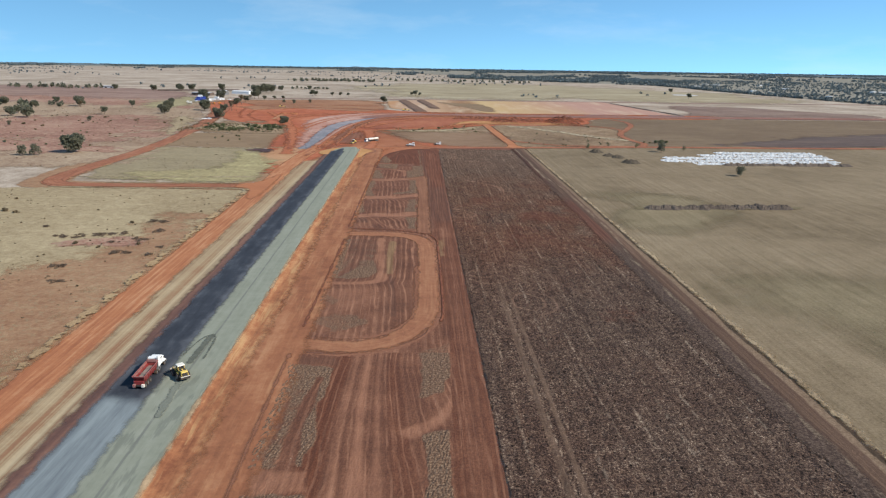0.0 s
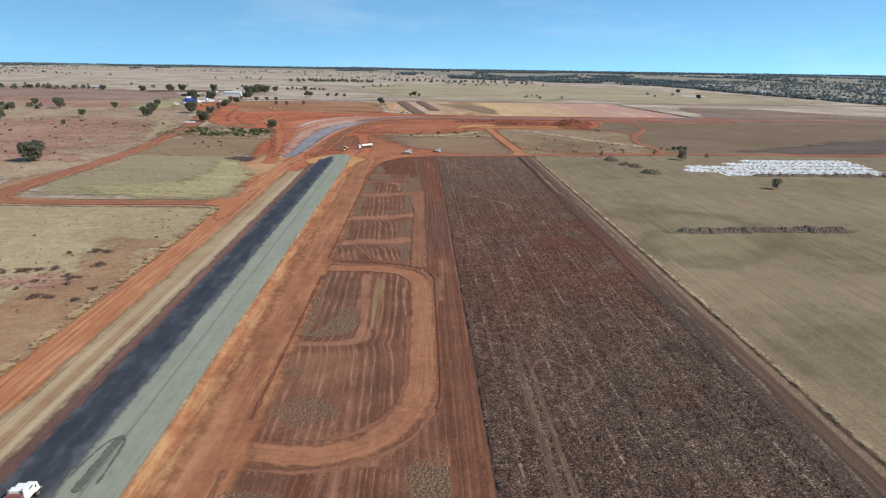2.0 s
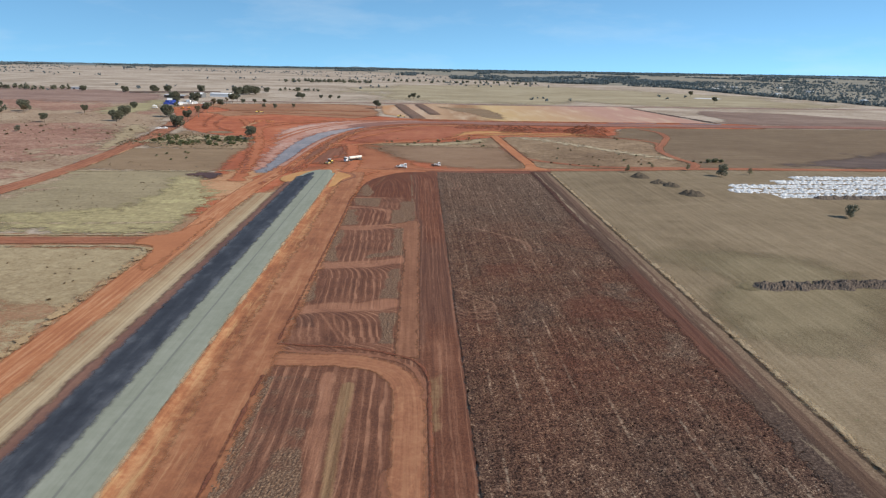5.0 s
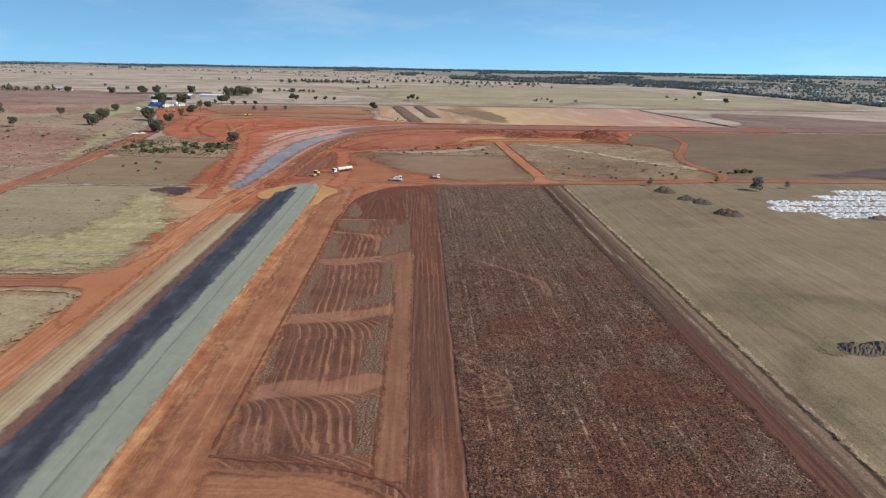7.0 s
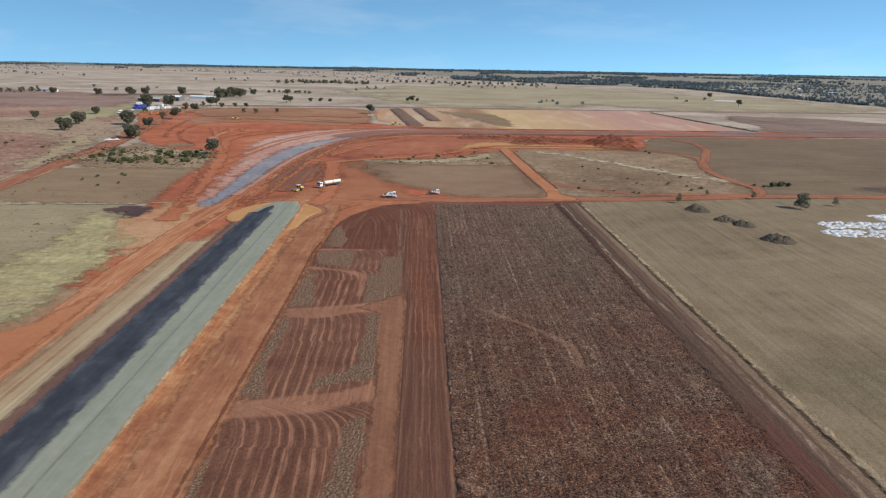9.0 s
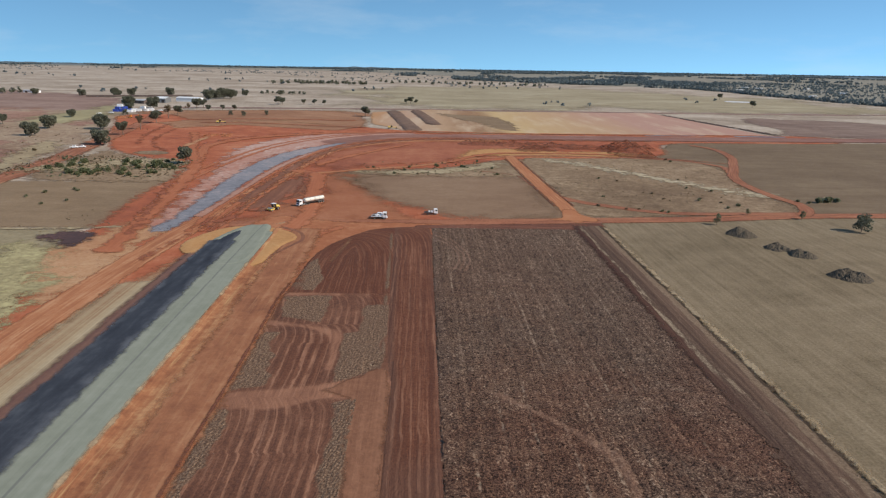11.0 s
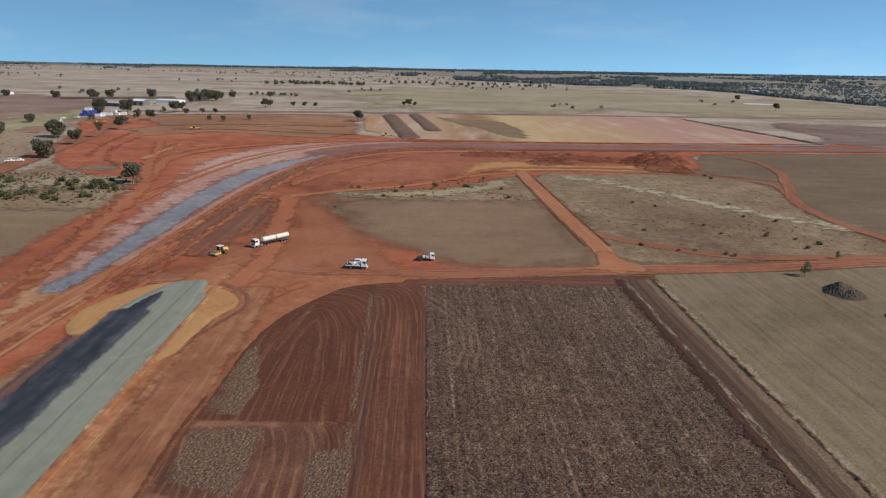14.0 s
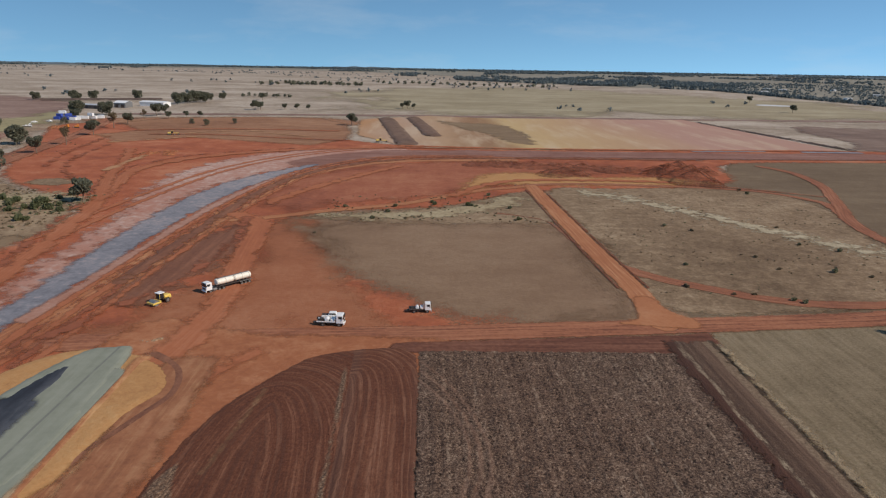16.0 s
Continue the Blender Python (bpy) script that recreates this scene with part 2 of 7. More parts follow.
m_weedy = soil("weedy_heaped_soil", (0.105, 0.083, 0.060), light=(0.19, 0.155, 0.105), dark=(0.055, 0.044, 0.033), grain=1.2, bump=1.0, ragged=None, tufts=(0.12, 0.122, 0.056), tuft_amount=0.5)
m_brown = soil("brown_stubble_paddock", (0.170, 0.118, 0.073), light=(0.235, 0.172, 0.108), dark=(0.120, 0.080, 0.048), streak=(0.02, 0.12, 1), mottle=0.35, ragged=0.1)
m_inner = soil("bare_inner_paddock", (0.232, 0.145, 0.089), light=(0.300, 0.203, 0.130), dark=(0.172, 0.100, 0.060), streak=(0.05, 0.10, 1), streak_gain=0.3, mottle=0.25, gritty=0.45, ragged=(0.05, 2.2))
m_flush = soil("olive_stubble", (0.203, 0.160, 0.095), light=(0.272, 0.219, 0.137), dark=(0.136, 0.109, 0.060), streak=(0.6, 0.012, 1), streak_gain=0.65, spread=1.2, mottle=0.2, grain=1.6, gritty=0.9, ragged=(0.012, 3.0), tufts=(0.125, 0.126, 0.058), tuft_amount=0.45)
m_nw = soil("pinkish_dry_grass", (0.315, 0.225, 0.150), light=(0.42, 0.325, 0.225), dark=(0.225, 0.142, 0.092), tufts=(0.15, 0.115, 0.072), tuft_amount=0.5, ragged=(0.03, 5.0), spread=1.8, mottle=1.5)
m_maroon = soil("maroon_slope", (0.295, 0.155, 0.110), light=(0.40, 0.260, 0.185), dark=(0.195, 0.092, 0.066), tufts=(0.33, 0.255, 0.175), tuft_amount=0.9, ragged=(0.03, 9.5), mottle=1.6, spread=1.6, streak=(0.008, 0.05, 1))
m_sparse = soil("sparse_pale_tussock", (0.36, 0.245, 0.135), light=(0.50, 0.37, 0.20), dark=(0.22, 0.13, 0.07), grain=1.6, ragged=(0.16, 11.0))
m_turn = soil("trodden_orange_earth", (0.335, 0.122, 0.056), light=(0.44, 0.198, 0.102), dark=(0.24, 0.086, 0.044), spread=1.5, mottle=0.6, gritty=0.4)
m_spill = soil("dusty_red_earth", (0.315, 0.117, 0.057), light=(0.385, 0.168, 0.090), dark=(0.23, 0.084, 0.043), mottle=0.4, spread=1.5, ragged=(0.05, 3.0), gritty=0.4)
m_bowl = soil("brick_red_ground", (0.325, 0.108, 0.058), light=(0.42, 0.180, 0.098), dark=(0.215, 0.070, 0.040), tufts=(0.30, 0.18, 0.10), tuft_amount=0.3, ragged=(0.05, 4.0), spread=1.5, mottle=0.5)

# ---- terrain sheets ----
def far_drop(x, y):
    """The plain falls away slightly beyond the site, a little more to the west."""
    s = np.clip((np.asarray(y, float) - 1500) / 3600, 0, 1)
    return -(s * s) * np.clip(20 - np.asarray(x, float) * 0.006, 0, 60)


def ramp01(v, a, b):
    s = np.clip((v - a) / (b - a), 0, 1)
    return s * s * (3 - 2 * s)


def rounded(points, steps=6, closed=True):
    """Catmull-Rom through the corners of an outline or path."""
    p = np.array(points, float)
    n = len(p)
    out = []
    for i in range(n if closed else n - 1):
        if closed:
            a, b, c, d = p[(i - 1) % n], p[i], p[(i + 1) % n], p[(i + 2) % n]
        else:
            a, b, c, d = p[max(i - 1, 0)], p[i], p[i + 1], p[min(i + 2, n - 1)]
        for k in range(steps):
            t = k / steps
            out.append(0.5 * (2 * b + (c - a) * t + (2 * a - 5 * b + 4 * c - d) * t * t + (3 * b - a - 3 * c + d) * t ** 3))
    if not closed:
        out.append(p[-1])
    return np.array(out)


def inside(P, outline):
    """Signed distance to an outline, positive within."""
    best, odd = np.full(len(P), 1e18), np.zeros(len(P), bool)
    for a, b in zip(outline, np.roll(outline, -1, axis=0)):
        ab, ap = b - a, P - a
        k = np.clip((ap @ ab) / max(ab @ ab, 1e-9), 0, 1)
        best = np.minimum(best, ((ap - k[:, None] * ab) ** 2).sum(1))
        if a[1] != b[1]:
            odd ^= ((a[1] > P[:, 1]) != (b[1] > P[:, 1])) & (P[:, 0] < (b[0] - a[0]) * (P[:, 1] - a[1]) / (b[1] - a[1]) + a[0])
    return np.sqrt(best) * np.where(odd, 1, -1)


def along(P, path):
    """Distance along a path and to the left of it."""
    best, u, v, run = np.full(len(P), 1e18), np.zeros(len(P)), np.zeros(len(P)), 0.0
    for a, b in zip(path[:-1], path[1:]):
        ab, ap = b - a, P - a
        length = math.hypot(*ab)
        k = np.clip((ap @ ab) / max(length * length, 1e-9), 0, 1)
        d = ap - k[:, None] * ab
        dist = (d ** 2).sum(1)
        near = dist < best
        side = np.where(ab[0] * ap[:, 1] - ab[1] * ap[:, 0] >= 0, 1, -1)
        best, u, v = np.where(near, dist, best), np.where(near, run + k * length, u), np.where(near, np.sqrt(dist) * side, v)
        run += length
    return u, v


def mesh_object(name, verts, faces, mat, attrs=None, smooth=False):
    me = bpy.data.meshes.new(name)
    me.from_pydata(verts.tolist() if isinstance(verts, np.ndarray) else verts, [], faces.tolist() if isinstance(faces, np.ndarray) else faces)
    me.materials.append(mat)
    for key, values in (attrs or {}).items():
        me.attributes.new(key, "FLOAT", "POINT").data.foreach_set("value", np.asarray(values, np.float32))
    if smooth:
        me.shade_smooth()
    return new(name, me)


SHEETS = []  # each lies a hair above those laid before it


def sheet(name, sdf, bounds, res, level, mat, label, feather=2.0, height=None, extra=None, smooth=True, category="ground", full=0.0):
    """A stretch of ground: a fine net over sdf > 0, thinning out over its feather, raised by height(x, y)."""
    x0, y0, x1, y1 = bounds
    rx, ry = res if isinstance(res, tuple) else (res, res)
    xs, ys = np.linspace(x0, x1, max(2, int(round((x1 - x0) / rx)) + 1)), np.linspace(y0, y1, max(2, int(round((y1 - y0) / ry)) + 1))
    X, Y = np.meshgrid(xs, ys)
    P = np.stack([X.ravel(), Y.ravel()], 1)
    d = sdf(P)
    nx = len(xs)
    i = (np.arange(len(ys) - 1)[:, None] * nx + np.arange(nx - 1)[None, :]).ravel()
    quads = np.stack([i, i + 1, i + nx + 1, i + nx], 1)
    keep = (d[quads] > -feather).any(1)
    quads = quads[keep]
    used = np.unique(quads)
    index = np.zeros(len(P), int)
    index[used] = np.arange(len(used))
    P, d = P[used], d[used]
    SHEETS.append(name)
    z = far_drop(P[:, 0], P[:, 1]) + 0.03 * level + 0.0011 * len(SHEETS)
    if height:
        z = z + height(P[:, 0], P[:, 1]) * np.clip(d / feather + full, 0, 1)
    attrs = {"edge": np.clip(d / feather, -1.5, 3)}
    if extra:
        attrs.update(extra(P))
    ob = mesh_object(name, np.column_stack([P, z]), index[quads], mat, attrs, smooth)
    return tagged(ob, label, category, kind="structure")


def field(name, outline, mat, label, level=1, feather=3.0, res=6.0, steps=5, height=None, smooth_outline=True, extra=None):
    line = rounded(outline, steps) if smooth_outline else np.array(outline, float)
    lo, hi = line.min(0) - feather, line.max(0) + feather
    return sheet(name, lambda P: inside(P, line), (*lo, *hi), res, level, mat, label, feather, height, extra)


def track(name, path, width, mat, label, level=4, feather=1.2, res=1.5, height=None, steps=6):
    line = rounded(path, steps, closed=False)
    reach = width / 2 + feather

    def extra(P):
        u, v = along(P, line)
        return {"run": u, "side": v / (width / 2)}

    lo, hi = line.min(0) - reach, line.max(0) + reach
    return sheet(name, lambda P: width / 2 - np.abs(along(P, line)[1]), (*lo, *hi), res, level, mat, label, feather, height, extra, category="dirt track")


def lumps(x, y, seed=0, size=1.0):
    """Cheap uneven relief, about -1 to 1."""
    r = np.random.RandomState(seed)
    z = np.zeros_like(np.asarray(x, float))
    for k in range(7):
        a, w, p = r.uniform(0, 6.283), r.uniform(0.6, 2.6) / size, r.uniform(0, 6.283)
        z += np.sin((x * math.cos(a) + y * math.sin(a)) * w + p)
    return z / 4.0


# the plain, one sheet to the horizon
xs = np.unique(np.concatenate([np.linspace(-5200, 5200, 53), np.linspace(-500, 500, 41)]))
ys = np.unique(np.concatenate([np.linspace(-2000, 1500, 36), np.linspace(1500, 5150, 60)]))
X, Y = np.meshgrid(xs, ys)
i = (np.arange(len(ys) - 1)[:, None] * len(xs) + np.arange(len(xs) - 1)[None, :]).ravel()
ground = mesh_object("ground", np.column_stack([X.ravel(), Y.ravel(), far_drop(X.ravel(), Y.ravel()) - 0.12]), np.stack([i, i + 1, i + len(xs) + 1, i + len(xs)], 1), m_plain, smooth=True)
tagged(ground, "flat pale straw-coloured grass plain reaching the horizon", "ground", kind="structure")

# ---- the site ----
def box_sdf(x0, y0, x1, y1):
    return lambda P: np.minimum(np.minimum(P[:, 0] - x0, x1 - P[:, 0]), np.minimum(P[:, 1] - y0, y1 - P[:, 1]))


def lane(name, x0, x1, y0, y1, mat, label, level, feather=0.8, res=(0.8, 6.0), height=None, extra=None, category="road"):
    return sheet(name, box_sdf(x0, y0, x1, y1), (x0 - feather, y0 - feather, x1 + feather, y1 + feather), res, level, mat, label, feather, height, extra, category=category, full=2.0)


# paddocks and broad soils
field("paddock_east", [(81, -300), (81, 530), (190, 548), (400, 560), (900, 608), (900, -300)], m_east, "mown stubble paddock with faint green patches", 1, 5, 12, smooth_outline=False)
field("olive_flush", [(104, 20), (104, 180), (126, 216), (170, 205), (240, 180), (300, 110), (300, 20)], m_flush, "slightly greener stretch of stubble", 3, 70, 8, smooth_outline=False)
for flush in ([(96, 345), (118, 350), (140, 338), (150, 300), (120, 276), (92, 272), (90, 300), (104, 318)],):
    field("olive_flush", flush, m_flush, "greener tint in the mown stubble", 3, 26, 4)
field("paddock_northeast", [(66, 528), (190, 546), (420, 560), (1000, 612), (1000, 880), (331, 832), (221, 818), (180, 745), (66, 722)], m_brown, "dry brown stubble paddock beyond the cross track", 1, 5, 10, smooth_outline=False)
field("paddock_west", [(-88, -300), (-88, 345), (-130, 347), (-192, 347), (-420, 330), (-420, -300)], m_grass, "dry grass paddock with bare red dirt patches", 1, 4, 8, smooth_outline=False)
field("dirt_patch_west", [(-88, 60), (-88, 230), (-90, 280), (-102, 292), (-112, 270), (-112, 240), (-126, 214), (-142, 190), (-154, 150), (-154, 60)], m_dirt, "bare reddish dirt with thin dry grass", 2, 16, 3)
field("dirt_patch_west", [(-137, 240), (-128, 250), (-112, 250), (-108, 242), (-120, 238)], m_maroon, "small reddish bare patch under dead scrub", 3, 6, 2)
field("dirt_patch_far_west", [(-150, 190), (-190, 230), (-230, 215), (-210, 160)], m_dirt, "bare reddish dirt with thin dry grass", 2, 14, 5)
field("paddock_yellow", [(-91, 372), (-91, 410), (-100, 445), (-112, 480), (-118, 508), (-196, 506), (-192, 400), (-184, 372)], m_tan, "tan-olive grass paddock between dirt tracks", 1, 5, 5, smooth_outline=False)
field("paddock_olive", [(-106, 508), (-113, 560), (-120, 612), (-204, 603), (-198, 560), (-196, 508)], m_olive, "mown tan-olive paddock beside the works", 1, 9, 4, smooth_outline=False)
m_meadow_near = soil("green_yellow_grass", (0.315, 0.272, 0.150), light=(0.41, 0.36, 0.21), dark=(0.235, 0.196, 0.108), ragged=(0.03, 4.0), mottle=0.8, spread=1.5)
m_far_fallow = soil("grey_purple_fallow", (0.205, 0.138, 0.108), light=(0.275, 0.200, 0.155), dark=(0.140, 0.092, 0.072), ragged=(0.02, 4.0), mottle=0.5, spread=1.5, streak=(0.01, 0.10, 1), streak_gain=1.0)
m_purple = soil("purple_brown_fallow", (0.255, 0.165, 0.130), light=(0.335, 0.235, 0.185), dark=(0.175, 0.105, 0.083), ragged=(0.02, 4.0), mottle=0.5, spread=1.5, streak=(0.006, 0.05, 1), streak_gain=0.8)
field("far_fallow_west", [(-352, 886), (-350, 985), (-356, 1090), (-440, 1260), (-640, 1370), (-900, 1330), (-820, 1010), (-560, 900)], m_purple, "purple-brown fallow beyond the compound", 1, 35, 14)
m_meadow = soil("yellow_olive_grass", (0.325, 0.270, 0.175), light=(0.41, 0.352, 0.24), dark=(0.245, 0.196, 0.118), ragged=(0.006, 4.0), mottle=0.5, spread=1.5, streak=(0.004, 0.02, 1), streak_gain=0.9)
field("far_meadow", [(20, 1170), (330, 1185), (620, 1215), (740, 1300), (690, 1560), (300, 1900), (-60, 1760), (-140, 1420)], m_meadow, "faintly green stretch of the far plain", 1, 120, 22)
field("dark_burn_patch", [(-125, 496), (-121, 504), (-114, 503), (-108, 500), (-107, 490), (-110, 482), (-116, 489)], m_burn, "burnt dark purple patch of ground", 9, 3.5, 1.0)
field("paddock_northwest", [(-205, 560), (-240, 760), (-280, 900), (-330, 1010), (-520, 1000), (-620, 700), (-520, 420), (-210, 420)], m_nw, "dry grass and reddish soil with scattered trees", 1, 20, 12)
field("red_slope_west", [(-225, 560), (-235, 640), (-265, 720), (-330, 760), (-420, 720), (-520, 600), (-420, 560), (-300, 520)], m_maroon, "reddish slope of bare soil and thin grass", 2, 30, 8)
field("red_slope_near_west", [(-240, 480), (-225, 512), (-262, 530), (-330, 540), (-380, 500), (-300, 470)], m_maroon, "reddish bare slope beside the dirt road", 2, 20, 6)
field("green_compound_grass", [(-335, 866), (-311, 918), (-322, 985), (-330, 1030), (-352, 1090), (-372, 1100), (-372, 1030), (-372, 930)], m_meadow_near, "olive grass beside the site compound", 3, 25, 6)
field("red_slope_far_west", [(-300, 880), (-330, 960), (-480, 1050), (-700, 1060), (-700, 1000), (-480, 930)], m_maroon, "reddish bare slope", 2, 25, 12)
field("yellow_grass_verge", [(-214, 590), (-226, 670), (-240, 730), (-264, 765), (-258, 720), (-236, 650), (-222, 590)], m_pale_grass, "pale yellow roadside grass", 3, 6, 3)

# bare earth under the edges of paddocks, lane and road
field("works_underlay", [(-100, -250), (-34, -250), (-34, 522), (-112, 522), (-108, 440), (-96, 380), (-96, 340), (-93, 300)], m_dirt, "bare brown earth along the road works", 0, 3, 6, smooth_outline=False)
track("lane_underlay", [(-204, 420), (-202, 368), (-192, 354), (-150, 353), (-84, 356)], 24, m_dirt, "bare brown earth along the farm lane", 0, 3, 3)

# red earthworks round the new highway
field("works_apron", [(-90, 395), (-100, 440), (-112, 500), (-122, 582), (-120, 636), (-130, 658), (-148, 675), (-166, 690), (-188, 709), (-206, 732), (-219, 760), (-244, 815), (-268, 880), (-300, 985), (-210, 1005), (-140, 980), (-80, 950), (-44, 905), (4, 876), (115, 864), (372, 888), (372, 832), (221, 812), (190, 745), (150, 720), (69, 704), (29, 668), (-20, 655), (-40, 630), (-10, 590), (40, 560), (40, 524), (-30, 520), (-58, 500), (-74, 440)], m_red, "graded red earth of the highway works", 2, 7, 3, steps=4)
field("apron_west_fan", [(-200, 990), (-60, 1010), (-52, 1060), (-120, 1090), (-300, 1040), (-262, 972)], m_bare, "brown graded earth with vehicle tracks", 1, 22, 8)
field("brown_upland", [(-256, 900), (-245, 912), (-220, 886), (-210, 868), (-193, 880), (-168, 903), (-134, 890), (-96, 876), (-66, 866), (-44, 905), (-46, 960), (-60, 1030), (-90, 1080), (-160, 1085), (-240, 1050), (-262, 1000), (-222, 945), (-232, 920)], m_bare, "brown graded earth with thin dry grass and vehicle tracks", 3, 9, 4, smooth_outline=False)
field("grass_island", [(-180, 710), (-174, 720), (-160, 715), (-157, 704), (-169, 701)], m_scrub, "island of dry grass left between graded tracks", 5, 4, 1.5)
field("inner_ground", [(-40, 540), (20, 520), (84, 526), (86, 548), (80, 716), (30, 700), (-36, 660), (-50, 620)], m_inner, "brown earth inside the bend of the highway", 1, 2.5, 4, smooth_outline=False)
field("bare_paddock", [(-30, 622), (-12, 584), (-3, 564), (26, 532.5), (70, 535.5), (73, 546), (72.6, 634), (54, 634), (10, 639), (-8, 632)], m_inner, "bare brown paddock inside the bend of the highway", 5, 20, 2.0, smooth_outline=False)
field("red_spill", [(-60, 518), (-20, 522), (14, 527), (2, 552), (-10, 580), (-30, 636), (-54, 632), (-46, 590), (-54, 545)], m_spill, "red earth worn by turning trucks", 4, 20, 2.5)
field("scrub_strip", [(-33, 642), (-10, 652), (29, 669), (57, 697), (68, 702), (70, 642), (41, 636), (5, 634)], m_scrub, "strip of dry grass and low scrub", 4, 4, 2.5)
field("scrub_paddock", [(84, 542), (82, 586), (78, 704), (118, 716), (180, 721), (200, 695), (198, 655), (186, 612), (186, 556), (150, 548)], m_scrub, "dry scrubby paddock with pale grass and low bushes", 3, 4, 3)
field("scrub_northwest", [(-190, 608), (-128, 606), (-117, 618), (-126, 650), (-146, 672), (-166, 686), (-186, 704), (-200, 716), (-204, 690), (-200, 640)], m_scrub, "scrub with green bushes beside the works", 4, 8, 3)
field("pale_rubble", [(-118, 473), (-108, 450), (-92, 428), (-86, 440), (-86, 520), (-98, 535), (-106, 512), (-109, 490)], m_fan, "pale orange graded earth", 4, 9, 2.5)
field("tilled_patch", [(-72, 549), (-68, 585), (-62, 612), (-53, 629), (-44, 624), (-45, 597), (-51, 562), (-57, 543)], m_worked, "dark tilled patch of red soil", 5, 5, 1.3)
field("brick_bowl", [(-58, 680), (-46, 735), (-22, 772), (12, 796), (95, 806), (140, 790), (120, 762), (70, 728), (34, 700), (-10, 672), (-45, 656)], m_bowl, "brick-red bare ground inside the highway bend", 4, 16, 3)
field("yellow_cut", [(50, 722), (92, 722), (150, 728), (176, 735), (150, 752), (110, 748), (86, 760), (50, 752), (34, 700), (48, 708)], m_pad, "yellow-orange floor of the cut", 5, 10, 2.0)

# borrow pit to the north
m_spoil = soil("dumped_topsoil", (0.165, 0.105, 0.078), light=(0.25, 0.165, 0.12), dark=(0.10, 0.062, 0.047), ragged=(0.08, 4.0))
m_pit = Nodes("pit_floor")
px = m_pit.node("ShaderNodeSeparateXYZ", Vector=m_pit.position()).outputs[0]
bend = m_pit.math("ADD", m_pit.math("MULTIPLY", px, 0.0031), m_pit.math("MULTIPLY", m_pit.noise(0.02, 4.0, stretch=(1, 0.35, 1)), 0.25))
pit_colour = m_pit.ramp(bend, (0.0, (0.45, 0.240, 0.115)), (0.14, (0.46, 0.32, 0.23)), (0.22, (0.44, 0.285, 0.17)), (0.31, (0.28, 0.155, 0.08)), (0.42, (0.54, 0.385, 0.185)), (0.66, (0.48, 0.31, 0.175)), (0.86, (0.44, 0.255, 0.20)))
pit_colour = m_pit.mix(m_pit.math("MULTIPLY", m_pit.noise(0.25, 5.0, stretch=(1, 0.2, 1), rough=0.7), 0.35), pit_colour, (0.27, 0.17, 0.11))
pit_colour = m_pit.mix(m_pit.band(m_pit.noise(1.0, 5.0, stretch=(0.05, 0.008, 1), rough=0.7), 0.45, 0.7, 0.0, 0.55), pit_colour, (0.56, 0.44, 0.31))
m_pit.done(pit_colour, ragged=0.08)
field("borrow_pit", [(-50, 1080), (-40, 936), (0, 872), (36, 858), (200, 872), (340, 886), (312, 1145), (84, 1120), (22, 1138)], m_pit.mat, "open pit floor of pale yellow and pink soil", 3, 6, 5, smooth_outline=False)
for path, w in (([(-24, 1086), (-10, 980), (3, 884)], 17), ([(4, 1100), (14, 1020), (23, 942)], 15)):
    track("dark_spoil_band", path, w, m_spoil, "dark band of dumped topsoil", 5, 2.5, 2.0, height=lambda x, y: 1.2 + 0.5 * lumps(x, y, 5, 2.0))
field("brown_wedge", [(30, 1075), (52, 1062), (95, 1032), (104, 905), (86, 900), (70, 960), (45, 1020)], m_olive, "brown bank inside the pit", 6, 9, 4)
track("pit_bund", [(316, 1112), (331, 1008), (350, 888)], 6, m_dark, "low dark bund beside the pit", 5, 2.0, 2.0, height=lambda x, y: 0.8 + 0.4 * lumps(x, y, 6, 2.0))
track("far_track", [(-300, 1090), (-60, 1128), (84, 1136), (308, 1148), (575, 1175), (1200, 1255)], 20, m_purple, "brown track across the far plain", 2, 8, 8)
field("far_dark_fallow", [(352, 892), (372, 930), (405, 1075), (495, 1076), (570, 1024), (640, 950), (640, 905), (545, 862)], m_far_fallow, "purple-brown fallow ground beyond the pit", 2, 18, 10)
field("dark_fallow_east", [(262, 566), (290, 588), (322, 612), (400, 652), (520, 690), (800, 720), (800, 606), (430, 572), (335, 560)], m_dark, "dark fallow strip beside the cross track", 3, 20, 5)
m_water = soil("pale_dry_dam", (0.55, 0.55, 0.55), ragged=0.1)
field("dry_dam", [(545, 1440), (560, 1475), (600, 1462), (590, 1432)], m_water, "pale dry dam in the far plain", 2, 6, 5)

# tracks
def beside(path, d):
    """The path moved d metres to its right."""
    p = np.array(path, float)
    t = np.gradient(p, axis=0)
    t /= np.linalg.norm(t, axis=1)[:, None]
    return (p + np.stack([t[:, 1], -t[:, 0]], 1) * d).tolist()


m_headland = soil("dark_headland", (0.150, 0.060, 0.038), light=(0.235, 0.105, 0.066), dark=(0.085, 0.034, 0.023), streak=(0.03, 0.8, 1), streak_gain=1.0, ragged=(0.2, 2.5))
m_cross = soil("cross_track", (0.300, 0.116, 0.063), light=(0.385, 0.165, 0.090), dark=(0.165, 0.062, 0.037), worn=1.7, mottle=0.3)
track("cross_track", [(-70, 518), (-20, 523), (20, 526), (80, 532), (134, 538), (190, 547), (285, 552), (400, 560), (1000, 610)], 9.5, m_cross, "red dirt track crossing the site", 6, 1.3, 1.6)
track("north_track", [(76.4, 532), (77.4, 556), (76, 587), (74.3, 632), (71.6, 718)], 7.4, m_orange, "straight orange dirt track leading north", 7, 1.0, 1.0)
